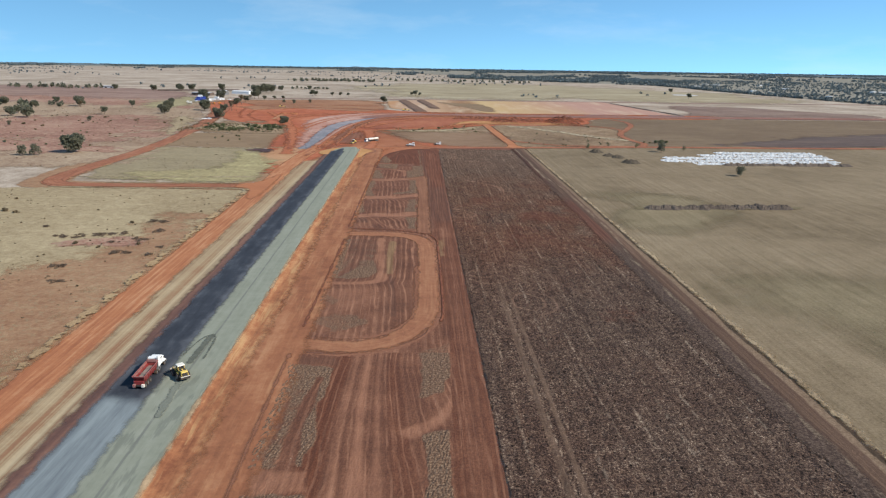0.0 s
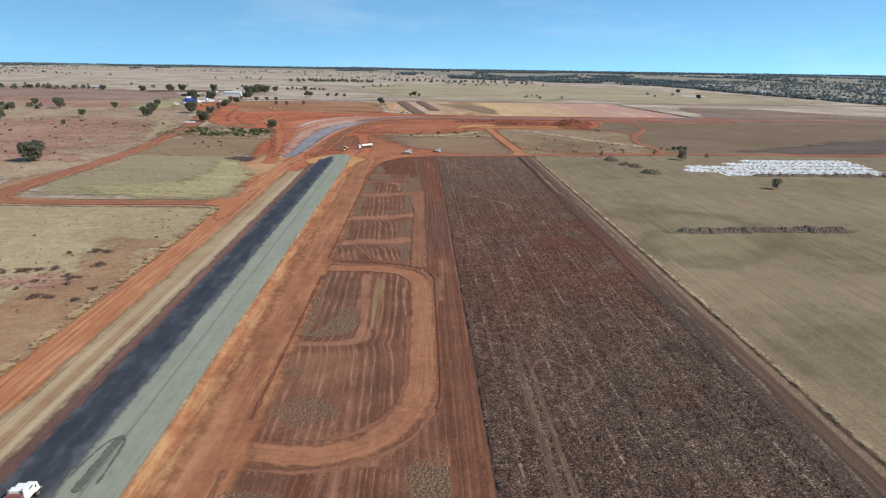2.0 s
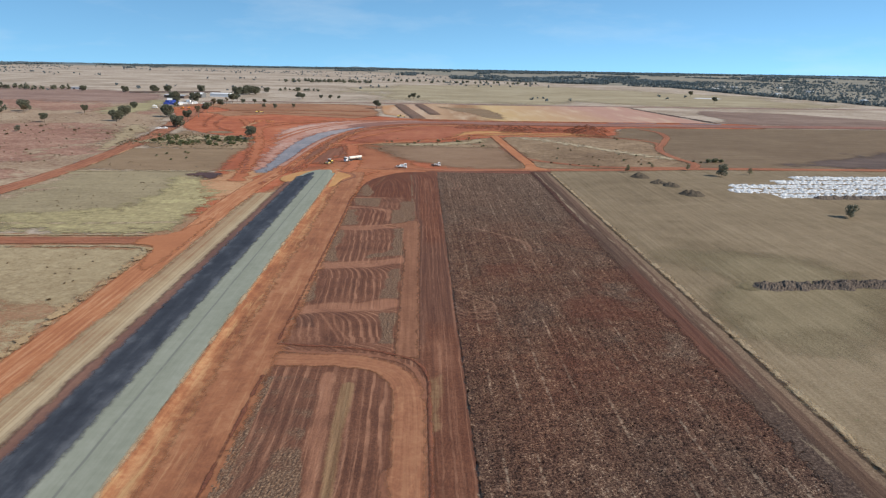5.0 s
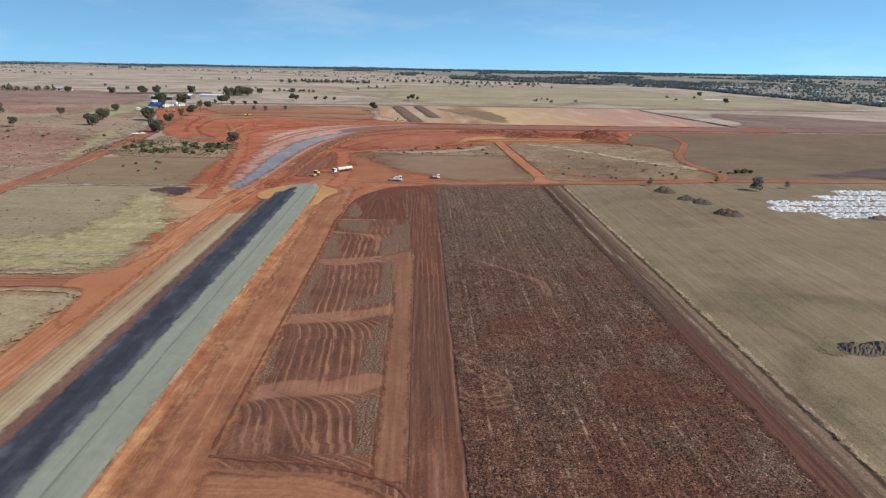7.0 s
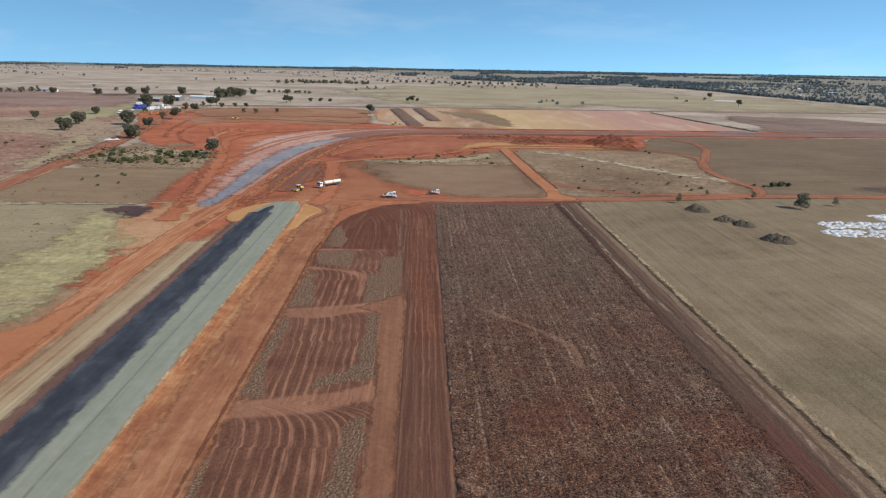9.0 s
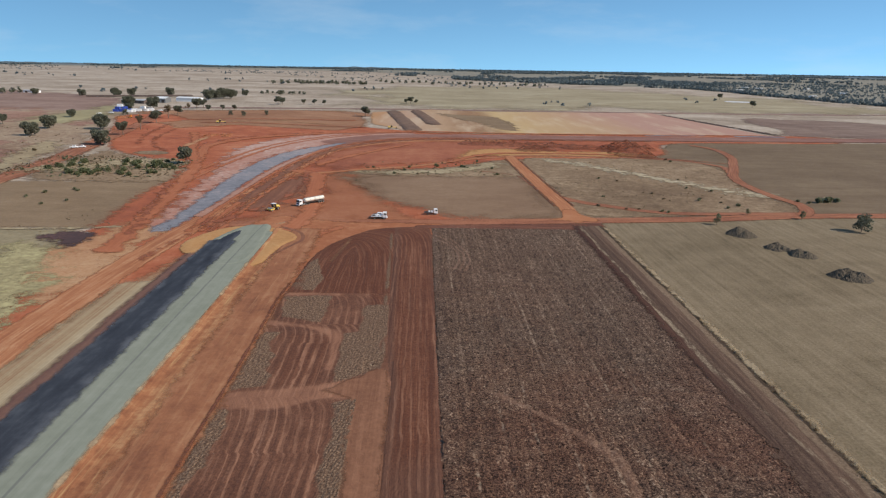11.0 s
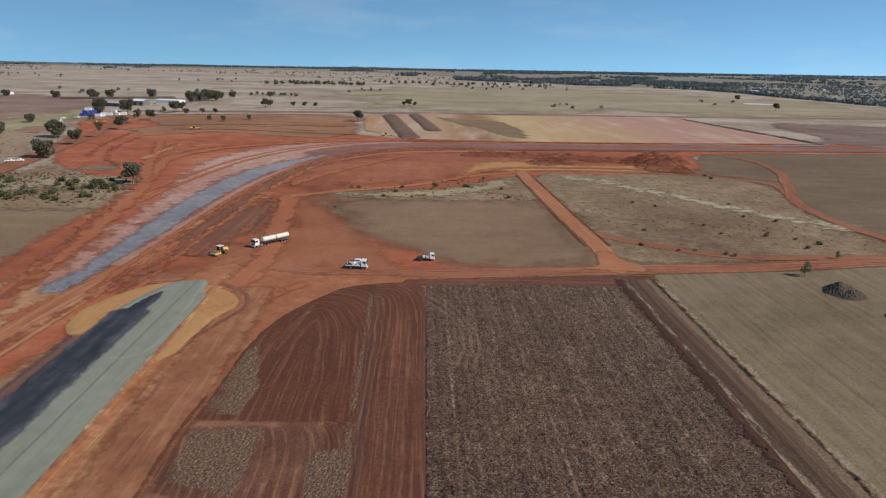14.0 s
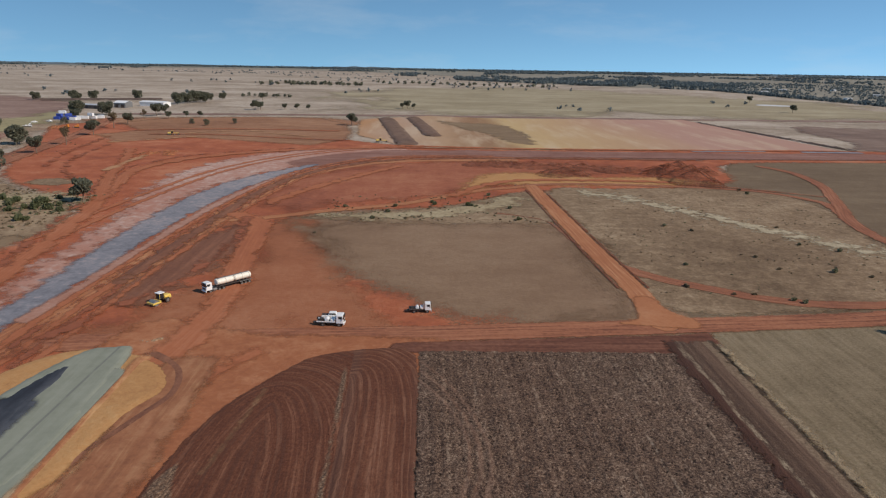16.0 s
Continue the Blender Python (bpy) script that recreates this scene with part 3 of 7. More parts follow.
for d_ in (-4.6, 4.4):
    track("track_windrow", beside([(77.4, 560), (76, 587), (74.3, 632), (72, 708)], d_), 0.8, m_red_heap, "low dark windrow beside the dirt track", 8, 0.6, 0.5, height=lambda x, y: 0.3 + 0 * x)
field("field_headland", [(8, 515), (40, 514), (76, 514), (86, 518), (86, 527.6), (77, 526), (50, 524), (10, 520)], m_headland, "dark red-brown headland between field and track", 9, 1.2, 1.2, smooth_outline=False)
field("track_corner", [(66, 533), (71, 536), (73, 544), (75, 552), (80, 552), (81.5, 542), (86, 536), (84, 530)], m_orange, "worn orange corner where the tracks meet", 8, 1.4, 1.0)
track("branch_track", [(79, 580), (90, 567.4), (100.5, 560), (113, 552), (129, 548), (150, 548.5), (182, 551)], 6.0, m_track, "narrow red vehicle track", 6, 1.0, 1.0)
track("winding_track", [(184, 549), (190, 557), (194, 571), (192, 586), (190.6, 606), (192.6, 631), (198, 651), (209, 675), (220, 700), (234, 735), (240, 775), (232, 800)], 6.4, m_track, "winding red dirt track", 7, 1.2, 1.4)
track("track_spur", [(166, 727), (180, 723), (198, 713.5), (216, 702)], 2.4, m_track, "thin red vehicle track", 6, 1.2, 1.2)
track("track_spur", [(47, 655), (58, 649), (66.8, 640), (70.4, 612), (74, 585)], 1.6, m_worked, "thin dark vehicle track round the paddock", 6, 0.8, 0.8)
track("pit_track", [(66, 719), (90, 726), (118, 727), (140, 724), (166, 721), (190, 712.5), (204, 695), (207, 682), (199, 655)], 5.0, m_track, "red dirt track along the cut", 6, 1.2, 1.4)
track("bowl_track", [(-66, 634), (-45, 642), (-29, 652.5), (-10.7, 661.5), (8.5, 672), (29.7, 692), (47.4, 707), (69, 717)], 5.6, m_orange, "orange haul track round the paddock", 6, 1.8, 1.5)
WEST_ROAD = [(-186, 354), (-194.5, 359), (-199, 372), (-200, 395), (-199, 430), (-197.6, 470), (-198, 510), (-201, 555), (-206, 610), (-215.5, 690), (-230, 780), (-245, 865), (-262, 950), (-288, 1040)]
track("west_road", WEST_ROAD, 12.6, m_track, "red dirt road leading to the sheds", 5, 1.8, 1.8)
track("road_flare", [(-206, 612), (-213, 672), (-222, 728), (-233, 785), (-246, 850)], 16.0, m_track, "widened stretch of the red dirt road", 4, 5.0, 1.8)
track("road_edge_sand", beside(WEST_ROAD[2:9], 5.8), 1.1, m_fan, "pale sandy edge of the dirt road", 6, 0.9, 1.0)
track("farm_lane", [(-198, 364), (-192, 357.5), (-180, 354), (-150, 354), (-120, 355.5), (-98, 356.5), (-89, 358), (-84, 364)], 9.6, m_track, "red farm lane between grass paddocks", 6, 1.6, 1.2)
field("lane_mouth", [(-97, 351.5), (-90.5, 349), (-87.4, 342), (-85, 326), (-80, 326), (-80, 390), (-85, 380), (-88.5, 368), (-96, 361.5)], m_orange, "worn orange mouth of the farm lane", 7, 2.2, 1.2)
for verge_line in ([(-190, 347.4), (-150, 346.4), (-114, 347.8), (-95, 347.6), (-90, 343.5), (-88.4, 332)], [(-178, 361.8), (-150, 361.6), (-120, 363.2), (-93, 364)]):
    track("lane_grass", verge_line, 1.7, m_pale_grass, "fringe of pale dry grass along the lane", 8, 1.1, 0.7, height=lambda x, y: 0.15 + 0.15 * lumps(x, y, 7, 0.8))
track("haul_track", [(-81.5, -200), (-81.5, 340), (-83, 400), (-82, 450), (-79, 500), (-74, 545), (-68, 600), (-63, 668), (-55, 727), (-31, 772), (6, 800), (72, 808)], 11.0, m_orange, "orange haul track beside the new road", 5, 1.5, 2.0)

# the curved highway
m_edge = soil("dark_red_edge", (0.175, 0.088, 0.066), light=(0.27, 0.145, 0.098), dark=(0.095, 0.052, 0.044), streak=(0.6, 0.01, 1), streak_gain=0.8, gritty=0.4, ragged=(0.2, 2.0))
m_limed = soil("pale_limed_base", (0.415, 0.225, 0.170), light=(0.52, 0.385, 0.325), dark=(0.37, 0.150, 0.098), ragged=(0.10, 5.0), grain=0.35, mottle=0.7, spread=1.6)
m_blue = soil("blue_grey_base", (0.225, 0.222, 0.242), light=(0.40, 0.325, 0.305), dark=(0.150, 0.150, 0.168), ragged=(0.12, 3.2), mottle=0.8, spread=1.4)
m_sub = soil("purple_brown_subgrade", (0.245, 0.120, 0.090), light=(0.34, 0.205, 0.165), dark=(0.155, 0.070, 0.053), ragged=0.05, streak=(0.01, 0.3, 1), streak_gain=0.7)
field("limed_base", [(-95, 520), (-99, 548), (-102, 590), (-107, 642), (-117, 702), (-114, 764), (-86, 822), (-38, 851), (0, 856), (4, 834), (-34, 808), (-58, 770), (-74, 735), (-88, 700), (-92, 640), (-90, 574), (-87, 520)], m_limed, "pale pinkish limed base course of the highway bend", 6, 7, 2.0)
field("highway_bend", [(-91, 506), (-89.5, 530), (-91.5, 575), (-92.5, 616), (-91.5, 660), (-85, 712), (-66, 755), (-50, 778), (-48, 773), (-60, 742), (-73, 690), (-78.6, 645), (-79.6, 600), (-80.5, 550), (-82, 530), (-84, 508)], m_blue, "blue-grey base course curving through red earth", 7, 3.4, 1.2)
m_pink = soil("pinkish_base_edge", (0.385, 0.205, 0.150), light=(0.47, 0.31, 0.25), dark=(0.315, 0.135, 0.085), ragged=(0.12, 3.5), mottle=0.5)
track("base_edge", [(-80, 532), (-78.5, 556), (-77.4, 590), (-76, 630), (-71, 682), (-60, 732), (-45, 768)], 4.6, m_pink, "pinkish spill along the base course", 8, 2.2, 1.2)
track("highway_subgrade", [(-52, 785), (-34, 808), (-8, 828), (60, 838), (150, 842), (330, 852), (900, 906), (1800, 1010)], 32.0, m_sub, "purple-brown subgrade of the highway running east", 6, 6, 3.0)
track("highway_drain", [(150, 824), (230, 829), (340, 838), (620, 864), (900, 890)], 4.0, m_edge, "dark drain along the foot of the highway", 7, 3.0, 2.0)
track("asphalt_strip", [(218, 868), (270, 876)], 8.0, m_blue, "short strip of dark new asphalt", 8, 1.0, 1.5)
track("asphalt_strip", [(304, 874), (345, 876)], 8.0, m_blue, "short strip of dark new asphalt", 8, 1.0, 1.5)
track("highway_edge_bank", [(-70, 560), (-67, 620), (-62, 690), (-50, 740), (-28, 780), (10, 806), (90, 818), (200, 822)], 6.0, m_worked, "dark red bank along the highway edge", 8, 3.5, 1.2, height=lambda x, y: 0.35 + 0.15 * lumps(x, y, 9, 2.5))

# the straight new road on its low bank
def bank(x, y):
    return 0.7 * ramp01(x, -70, -63.5) * (1 - ramp01(x, -44.5, -41.0))


lane("road_batter", -76.5, -62.5, -200, 448, m_batter, "khaki earth batter beside the new road", 6, 3.2, (0.9, 6.0), bank)
lane("road_red_edge", -67.0, -62.2, -200, 476, m_edge, "dark red edge beside the bitumen", 8, 2.6, (0.5, 3.0), bank)
m_base = Nodes("grey_base_course")
gx, gy, gz = m_base.node("ShaderNodeSeparateXYZ", Vector=m_base.position()).outputs
wob = m_base.math("MULTIPLY", m_base.math("SUBTRACT", m_base.noise(0.05, 3.0), 0.5), 0.7)
seam = m_base.math("ABSOLUTE", m_base.math("ADD", m_base.math("ADD", gx, 50.1), wob))
c = m_base.ramp(m_base.math("ADD", m_base.math("MULTIPLY", m_base.noise(1.0, 5.0, stretch=(0.5, 0.03, 1), rough=0.7), 0.6), m_base.math("MULTIPLY", m_base.noise(0.35, 6.0, rough=0.7), 0.4)), (0.30, (0.185, 0.197, 0.150)), (0.5, (0.240, 0.252, 0.198)), (0.7, (0.29, 0.30, 0.245)))
damp = m_base.math("MULTIPLY", m_base.band(m_base.noise(1.0, 4.0, stretch=(0.6, 0.09, 1), rough=0.6), 0.52, 0.62), m_base.band(gy, 165, 120))
c = m_base.mix(m_base.math("MULTIPLY", damp, 0.55), c, (0.135, 0.145, 0.12))
c = m_base.mix(m_base.math("MULTIPLY", m_base.band(seam, 0.38, 0.12), m_base.band(m_base.noise(0.3, 4.0), 0.3, 0.5, 0.35, 0.8)), c, (0.15, 0.155, 0.135))
m_base.bump(m_base.noise(3.0, 4.0), 0.3, 0.05)
m_base.done(c, rough=0.9, ragged=(0.25, 0.8))
lane("road_base", -56.5, -43.8, -200, 505, m_base.mat, "grey-green rolled base course of the new road", 10, 0.5, (0.6, 4.0), bank)
m_bitumen = Nodes("bitumen")
gx, gy, gz = m_bitumen.node("ShaderNodeSeparateXYZ", Vector=m_bitumen.position()).outputs
c = m_bitumen.ramp(m_bitumen.math("ADD", m_bitumen.math("MULTIPLY", m_bitumen.noise(1.0, 5.0, stretch=(0.3, 0.05, 1), rough=0.7), 0.65), m_bitumen.math("MULTIPLY", m_bitumen.noise(0.25, 6.0, rough=0.7), 0.35)), (0.34, (0.024, 0.026, 0.033)), (0.52, (0.042, 0.046, 0.056)), (0.7, (0.085, 0.092, 0.105)))
side = m_bitumen.math("ABSOLUTE", m_bitumen.math("ADD", gx, 59.2))
worn = m_bitumen.band(m_bitumen.math("ADD", side, m_bitumen.math("MULTIPLY", m_bitumen.math("SUBTRACT", m_bitumen.noise(0.16, 6.0, stretch=(1, 0.6, 1), rough=0.65), 0.5), 8.0)), 2.4, 5.6)
c = m_bitumen.mix(m_bitumen.math("MULTIPLY", worn, 0.75), c, (0.125, 0.130, 0.142))
ahead = m_bitumen.math("ADD", gy, m_bitumen.math("MULTIPLY", m_bitumen.math("ADD", gx, 59.0), 0.35))
dry = m_bitumen.band(m_bitumen.math("ADD", ahead, m_bitumen.math("MULTIPLY", m_bitumen.noise(0.25, 4.0), 5.0)), 127.0, 122.5)
c = m_bitumen.mix(m_bitumen.math("MULTIPLY", dry, 0.92), c, m_bitumen.ramp(m_bitumen.noise(1.0, 5.0, stretch=(0.35, 0.03, 1), rough=0.7), (0.36, (0.135, 0.155, 0.168)), (0.64, (0.25, 0.285, 0.29))))
m_bitumen.done(c, rough=0.75, ragged=(0.25, 1.7))
lane("road_bitumen", -63.6, -54.1, -200, 492, m_bitumen.mat, "fresh black bitumen lane of the new road", 12, 1.8, (0.7, 4.0), bank)
m_pale = soil("pale_shoulder", (0.40, 0.285, 0.175), ragged=(0.15, 2.6), streak=(0.8, 0.02, 1))
lane("road_shoulder", -44.1, -43.5, -200, 474, m_pale, "pale sandy shoulder of the road", 11, 0.9, (0.5, 4.0), bank)
lane("rolled_verge", -38.5, -26.6, -200, 512, m_smooth, "smooth rolled brown verge beside the lots", 13, 3.0, (1.0, 6.0))
lane("verge", -44.5, -35.5, -200, 512, m_verge, "graded orange earth verge beside the road", 6, 1.5, (0.6, 4.0), lambda x, y: 0.7 * (1 - ramp01(x, -44.5, -41.0)) + 0.05)
field("verge_corner", [(-46, 330), (-23, 330), (-22, 452), (-12, 490), (2, 500), (13, 490), (22, 512), (22, 522), (-20, 524), (-56, 518)], m_turn, "graded orange earth at the road end", 5, 3, 1.5)
field("turning_pad", [(-42.5, 462), (-37, 487), (-33.6, 496), (-36, 504), (-42, 510), (-52, 515), (-62, 513), (-69, 503), (-72.5, 490), (-70, 480), (-64, 474)], m_pad, "yellow-orange fill pad at the road end", 8, 1.2, 1.2, height=lambda x, y: 0.35 + 0 * x)
field("road_end_base", [(-43.8, 470), (-46.5, 512), (-52, 515.5), (-57, 513), (-62, 500), (-63.5, 485), (-60, 470), (-52, 462)], m_base.mat, "grey-green rolled base course of the new road", 14, 0.8, 1.0, height=lambda x, y: 0.62 + 0 * x)
field("road_end_bitumen", [(-55, 470), (-54.2, 486), (-54.0, 503), (-57, 507), (-60.5, 500), (-63, 486), (-63.2, 470)], m_bitumen.mat, "fresh black bitumen lane of the new road", 16, 1.6, 0.8, height=lambda x, y: 0.6 + 0 * x)
track("pad_rim", [(-40, 472), (-34.5, 487), (-31.8, 496), (-34.5, 506), (-42, 513)], 3.4, m_worked, "low dark rim round the fill pad", 9, 1.8, 0.7, height=lambda x, y: 0.2 + 0 * x)

# lots beside the road, tilled in short runs
def cover(P, outline, soft=1.0, rag=0.0, seed=0):
    """How far each place lies within an outline, 0 to 1, with a worn edge."""
    d = inside(P, np.array(outline, float))
    if rag:
        d = d + rag * lumps(P[:, 0], P[:, 1], seed + 300, 5.0) + 0.6 * rag * lumps(P[:, 0], P[:, 1], seed + 400, 1.6)
    return ramp01(d, -soft, soft)


def stroke(P, path, width, soft=0.5, rag=0.0, seed=0):
    """How far each place lies within a swath along a path, 0 to 1."""
    d = width / 2 - np.abs(along(P, rounded(path, 5, closed=False))[1])
    if rag:
        d = d + rag * lumps(P[:, 0], P[:, 1], seed + 500, 4.0)
    return ramp01(d, -soft, soft)


WEST_EDGE = [(-29.6, 80), (-29.6, 145), (-28.4, 199), (-27.3, 250), (-27.2, 340), (-27.0, 400), (-27.3, 430), (-26.2, 446), (-25.4, 468), (-23.8, 480), (-20.6, 491), (-15.2, 501.5), (-8.5, 511.5), (-3, 514.7), (4, 516.6)]
EAST_EDGE = [(12, 517.6), (15.0, 513), (15.6, 500), (15.4, 470), (15.3, 80)]
lots_outline = np.array(WEST_EDGE + EAST_EDGE, float)
# the swath that the strip follows round its far corner, and the arch in which the last lot was worked
STRIP_BEND = rounded([(15.2, 80), (15.2, 300), (15.2, 470), (14.6, 497), (12.2, 509), (6, 515), (-3, 514)], 6, closed=False)
STRIP_WEST = ((80, 6.2), (120, 7.3), (155, 8.4), (185, 6.6), (250, 6.6), (270, 5.6), (385, 5.6), (396, 4.2), (415, 3.3), (440, 2.7), (480, 1.9), (505, 1.3), (520, 1.0))
ARCH = rounded([(-21, 436), (-20.6, 466), (-19.2, 483), (-15.8, 493.5), (-11.5, 497), (-7.6, 493), (-4.6, 483), (-2.7, 465), (-1.6, 436)], 6, closed=False)
loop_line = [(-29.5, 257.5), (-22, 257), (-12, 256.6), (-4, 254.2), (1.4, 248.5), (3.4, 238), (3.6, 215), (3.4, 182), (1.8, 168), (-2.6, 158), (-8, 152.2), (-16, 149.6), (-24, 150.4), (-31, 152)]
loop_path = rounded(loop_line, 6, closed=False)
# pale drifts of loose earth between the runs: their middle line, width
BARS = (([(-27, 287.5), (-19, 289.8), (-10, 290.6), (-2, 294)], 6.5), ([(-26.5, 327.5), (-14, 329.8), (-1, 334.5)], 6.8), ([(-27, 377.5), (-14, 379), (-6, 382), (4.5, 383.5)], 6.5),
        ([(-27, 417.5), (-20, 415.6), (-14, 413.2), (-9.6, 409.5), (-8.3, 401), (-8.2, 392)], 3.2), ([(-26.5, 438), (-19, 438.4), (-12, 438)], 2.0))


def lot_attrs(P):
    """What each place of the lots is: rut lines, loose pale earth, clods, dark or red tilth."""
    x, y = P[:, 0], P[:, 1]
    strip_x = np.interp(y, [a for a, b in STRIP_WEST], [b for a, b in STRIP_WEST])
    rough = lumps(x, y, 12, 8.0), lumps(x, y, 14, 2.5)
    pale, clod, dark, red, olive = (np.zeros(len(P)) for k in range(5))
    # the way of the ruts
    ends = np.array([266, 288.5, 329, 379, 416, 438])
    gap = np.min([np.where(y < e, e - y, 60) for e in ends], axis=0)
    hook = 9.0 * np.exp(-gap / 3.4) * (y > 262) * (y < 330) + 3.0 * np.exp(-gap / 4.0) * (y > 330)
    v = x + hook + 0.5 * np.sin(y * 0.05 + np.floor(y / 45)) + 0.25 * lumps(x, y, 8, 9.0)
    v = np.where((y > 262) & (y < 331), v + 0.05 * (y - 300), v)
    spacing = np.full(len(P), 2.15)
    south = y < 146
    spread = np.interp(y, [92, 105, 121, 140], [20.5, 19, 17, 14]) / 14
    fan = (x + 11) / spread + 0.5 * np.sin(y * 0.06)
    v = np.where(south, fan, v)
    loop = (y >= 146) & (y < 262)
    v = np.where(loop, x + 1.5 * np.exp(-np.abs(y - 197) / 5) + 0.015 * (y - 220), v)
    last = y > 439
    v = np.where(last, along(P, ARCH)[1] + 0.25 * lumps(x, y, 8, 7.0), v)
    spacing = np.where(last, 2.3, np.where(south, 1.25, spacing))
    in_strip = x > strip_x
    v = np.where(in_strip, along(P, STRIP_BEND)[1] + 0.2 * lumps(x, y * 0.2, 8, 5.0), v)
    spacing = np.where(in_strip, 1.65, spacing)
    rut = np.clip(0.85 + 0.5 * rough[0] + 0.35 * rough[1], 0.25, 1)
    # the southern lot: cloddy to the west, a fan of pale swaths, cloddy again beside the strip
    block = cover(P, [(-29.2, 139.5), (-18.4, 138), (-19.4, 122), (-19.0, 112), (-19.6, 100.5), (-29.4, 100)], 0.7, 0.8, 1)
    clod = np.maximum(clod, block * np.clip(0.85 + 0.5 * rough[1], 0, 1) * (1 - 0.9 * stroke(P, [(-21.2, 133), (-22.4, 115), (-22.4, 100)], 2.6, 0.6, 0.5, 1)) * (1 - 0.6 * stroke(P, [(-26.2, 124), (-26.6, 110), (-27, 100)], 1.6, 0.6, 0.5, 2)))
    clod = np.maximum(clod, cover(P, [(-28, 92.6), (-18.5, 92), (-18.5, 80), (-29, 80)], 1.0, 1.0, 2))
    pale = np.maximum(pale, south * np.exp(-((fan - 0.4) / 3.3) ** 4) * np.clip(0.62 + 0.5 * np.sin(fan * 2.1 + 0.8) + 0.4 * rough[0], 0, 1))
    red = np.maximum(red, south * np.exp(-((fan + 5.4) / 2.0) ** 4) * 0.8)
    red = np.maximum(red, south * np.exp(-((fan - 6.2) / 1.8) ** 4) * 0.5)
    pale = np.maximum(pale, cover(P, [(-30, 99.8), (-17.6, 99.6), (-17.8, 93), (-31, 92)], 0.9, 0.6, 3) * 0.75)
    pale = np.maximum(pale, 0.8 * stroke(P, [(9, 126), (6, 118.5), (3.5, 114.5), (-1, 111)], 3.4, 1.2, 0.8, 3))
    clod = np.maximum(clod, cover(P, [(0.6, 147), (8.4, 152), (8.0, 139), (5.8, 127), (1.2, 125)], 0.7, 0.8, 4) * 0.75)
    clod = np.maximum(clod, cover(P, [(1.6, 110.4), (6.2, 111.5), (6.1, 80), (1.8, 80)], 0.5, 0.7, 5))
    dark = np.maximum(dark, cover(P, [(-29.3, 144.5), (-18, 143.5), (-18, 139.4), (-29.3, 140.4)], 0.6, 0.5, 6) * 0.6)
    # within the loop road
    old = cover(P, [(-28.2, 249), (-21, 249.6), (-15.6, 246.5), (-14.7, 230), (-13.7, 209), (-15.4, 202.4), (-21.7, 200.4), (-27.6, 202)], 0.6, 0.7, 7)
    turned = np.clip(1.15 - (y - 203) / 26, 0.15, 1) * (1 - 0.85 * stroke(P, [(-20.3, 248), (-20.6, 230), (-21.8, 214), (-25.5, 205)], 3.0, 1.0, 0.6, 4)) + 0.7 * (x < -25.4)
    clod = np.maximum(clod, old * np.clip(turned + 0.3 * rough[1], 0, 1))
    dark = np.maximum(dark, old * 0.55)
    pale = np.maximum(pale, 0.9 * stroke(P, [(-29, 197.6), (-21, 196.9), (-14.5, 197.8), (-11.6, 201.5), (-12.2, 216), (-13.4, 236), (-14.2, 250)], 2.6, 0.9, 0.7, 5))
    olive = np.maximum(olive, stroke(P, [(-9.0, 207), (-9.5, 228), (-9.3, 245)], 2.2, 0.7, 0.5, 6))
    half = loop * ramp01(-y, -196, -190)
    pale = np.maximum(pale, half * np.clip(0.42 + 0.35 * rough[0], 0, 0.7))
    dark = np.maximum(dark, 0.85 * stroke(P, [(-8.6, 204), (-7.2, 186), (-6.4, 170)], 1.7, 0.5, 0.4, 7))
    clod = np.maximum(clod, cover(P, [(-28.2, 187.5), (-22.5, 182.5), (-23.6, 178.5), (-28.6, 182)], 0.9, 1.0, 8) * 0.9)
    clod = np.maximum(clod, cover(P, [(-28.8, 166), (-22.9, 171.5), (-14.6, 171.5), (-13.4, 164), (-21.3, 160)], 1.2, 1.6, 9) * 0.9)
    # the runs to the north
    for k, (path, w) in enumerate(BARS):
        pale = np.maximum(pale, stroke(P, path, w, 1.3, 0.9, 10 + k))
    dark = np.maximum(dark, 0.9 * cover(P, [(-27, 284.4), (-22.3, 285.4), (-20.8, 275.8), (-26.6, 275.8)], 0.7, 0.4, 10))
    pale = np.maximum(pale, 0.7 * np.maximum(stroke(P, [(-20.8, 285), (-17, 276), (-13.4, 267)], 0.7, 0.3), stroke(P, [(-17.5, 285), (-15.5, 276), (-11, 267)], 0.7, 0.3)))
    pale = np.maximum(pale, 0.4 * cover(P, [(-27.5, 275), (-21, 275), (-17, 266), (-27.5, 266)], 1.0, 0.8, 11))
    clod = np.maximum(clod, cover(P, [(-4.7, 285), (-0.6, 285), (-0.6, 266), (-4.4, 266)], 0.7, 0.8, 12) * 0.85)
    for k, (a, b, w) in enumerate(((293, 312, -24.8), (333, 376, -23.0), (383, 411, -20.6))):
        clod = np.maximum(clod, cover(P, [(-28, a), (w, a), (w - 1.6, b), (-28, b)], 0.8, 1.2, 13 + k) * 0.9)
    clod = np.maximum(clod, cover(P, [(-5.6, 298), (-0.4, 296), (-0.4, 326), (-3.4, 324)], 0.9, 1.0, 16) * 0.7)
    clod = np.maximum(clod, cover(P, [(-12.5, 337), (-0.4, 340), (-0.3, 378), (-4.4, 376), (-5.2, 348)], 0.9, 1.3, 17) * 0.85)
    clod = np.maximum(clod, cover(P, [(-6.6, 384), (-6.2, 398), (-7.6, 410), (-3.5, 412), (-3.2, 430), (2.9, 430), (3.6, 391), (-2, 389)], 0.8, 1.0, 18) * 0.9)
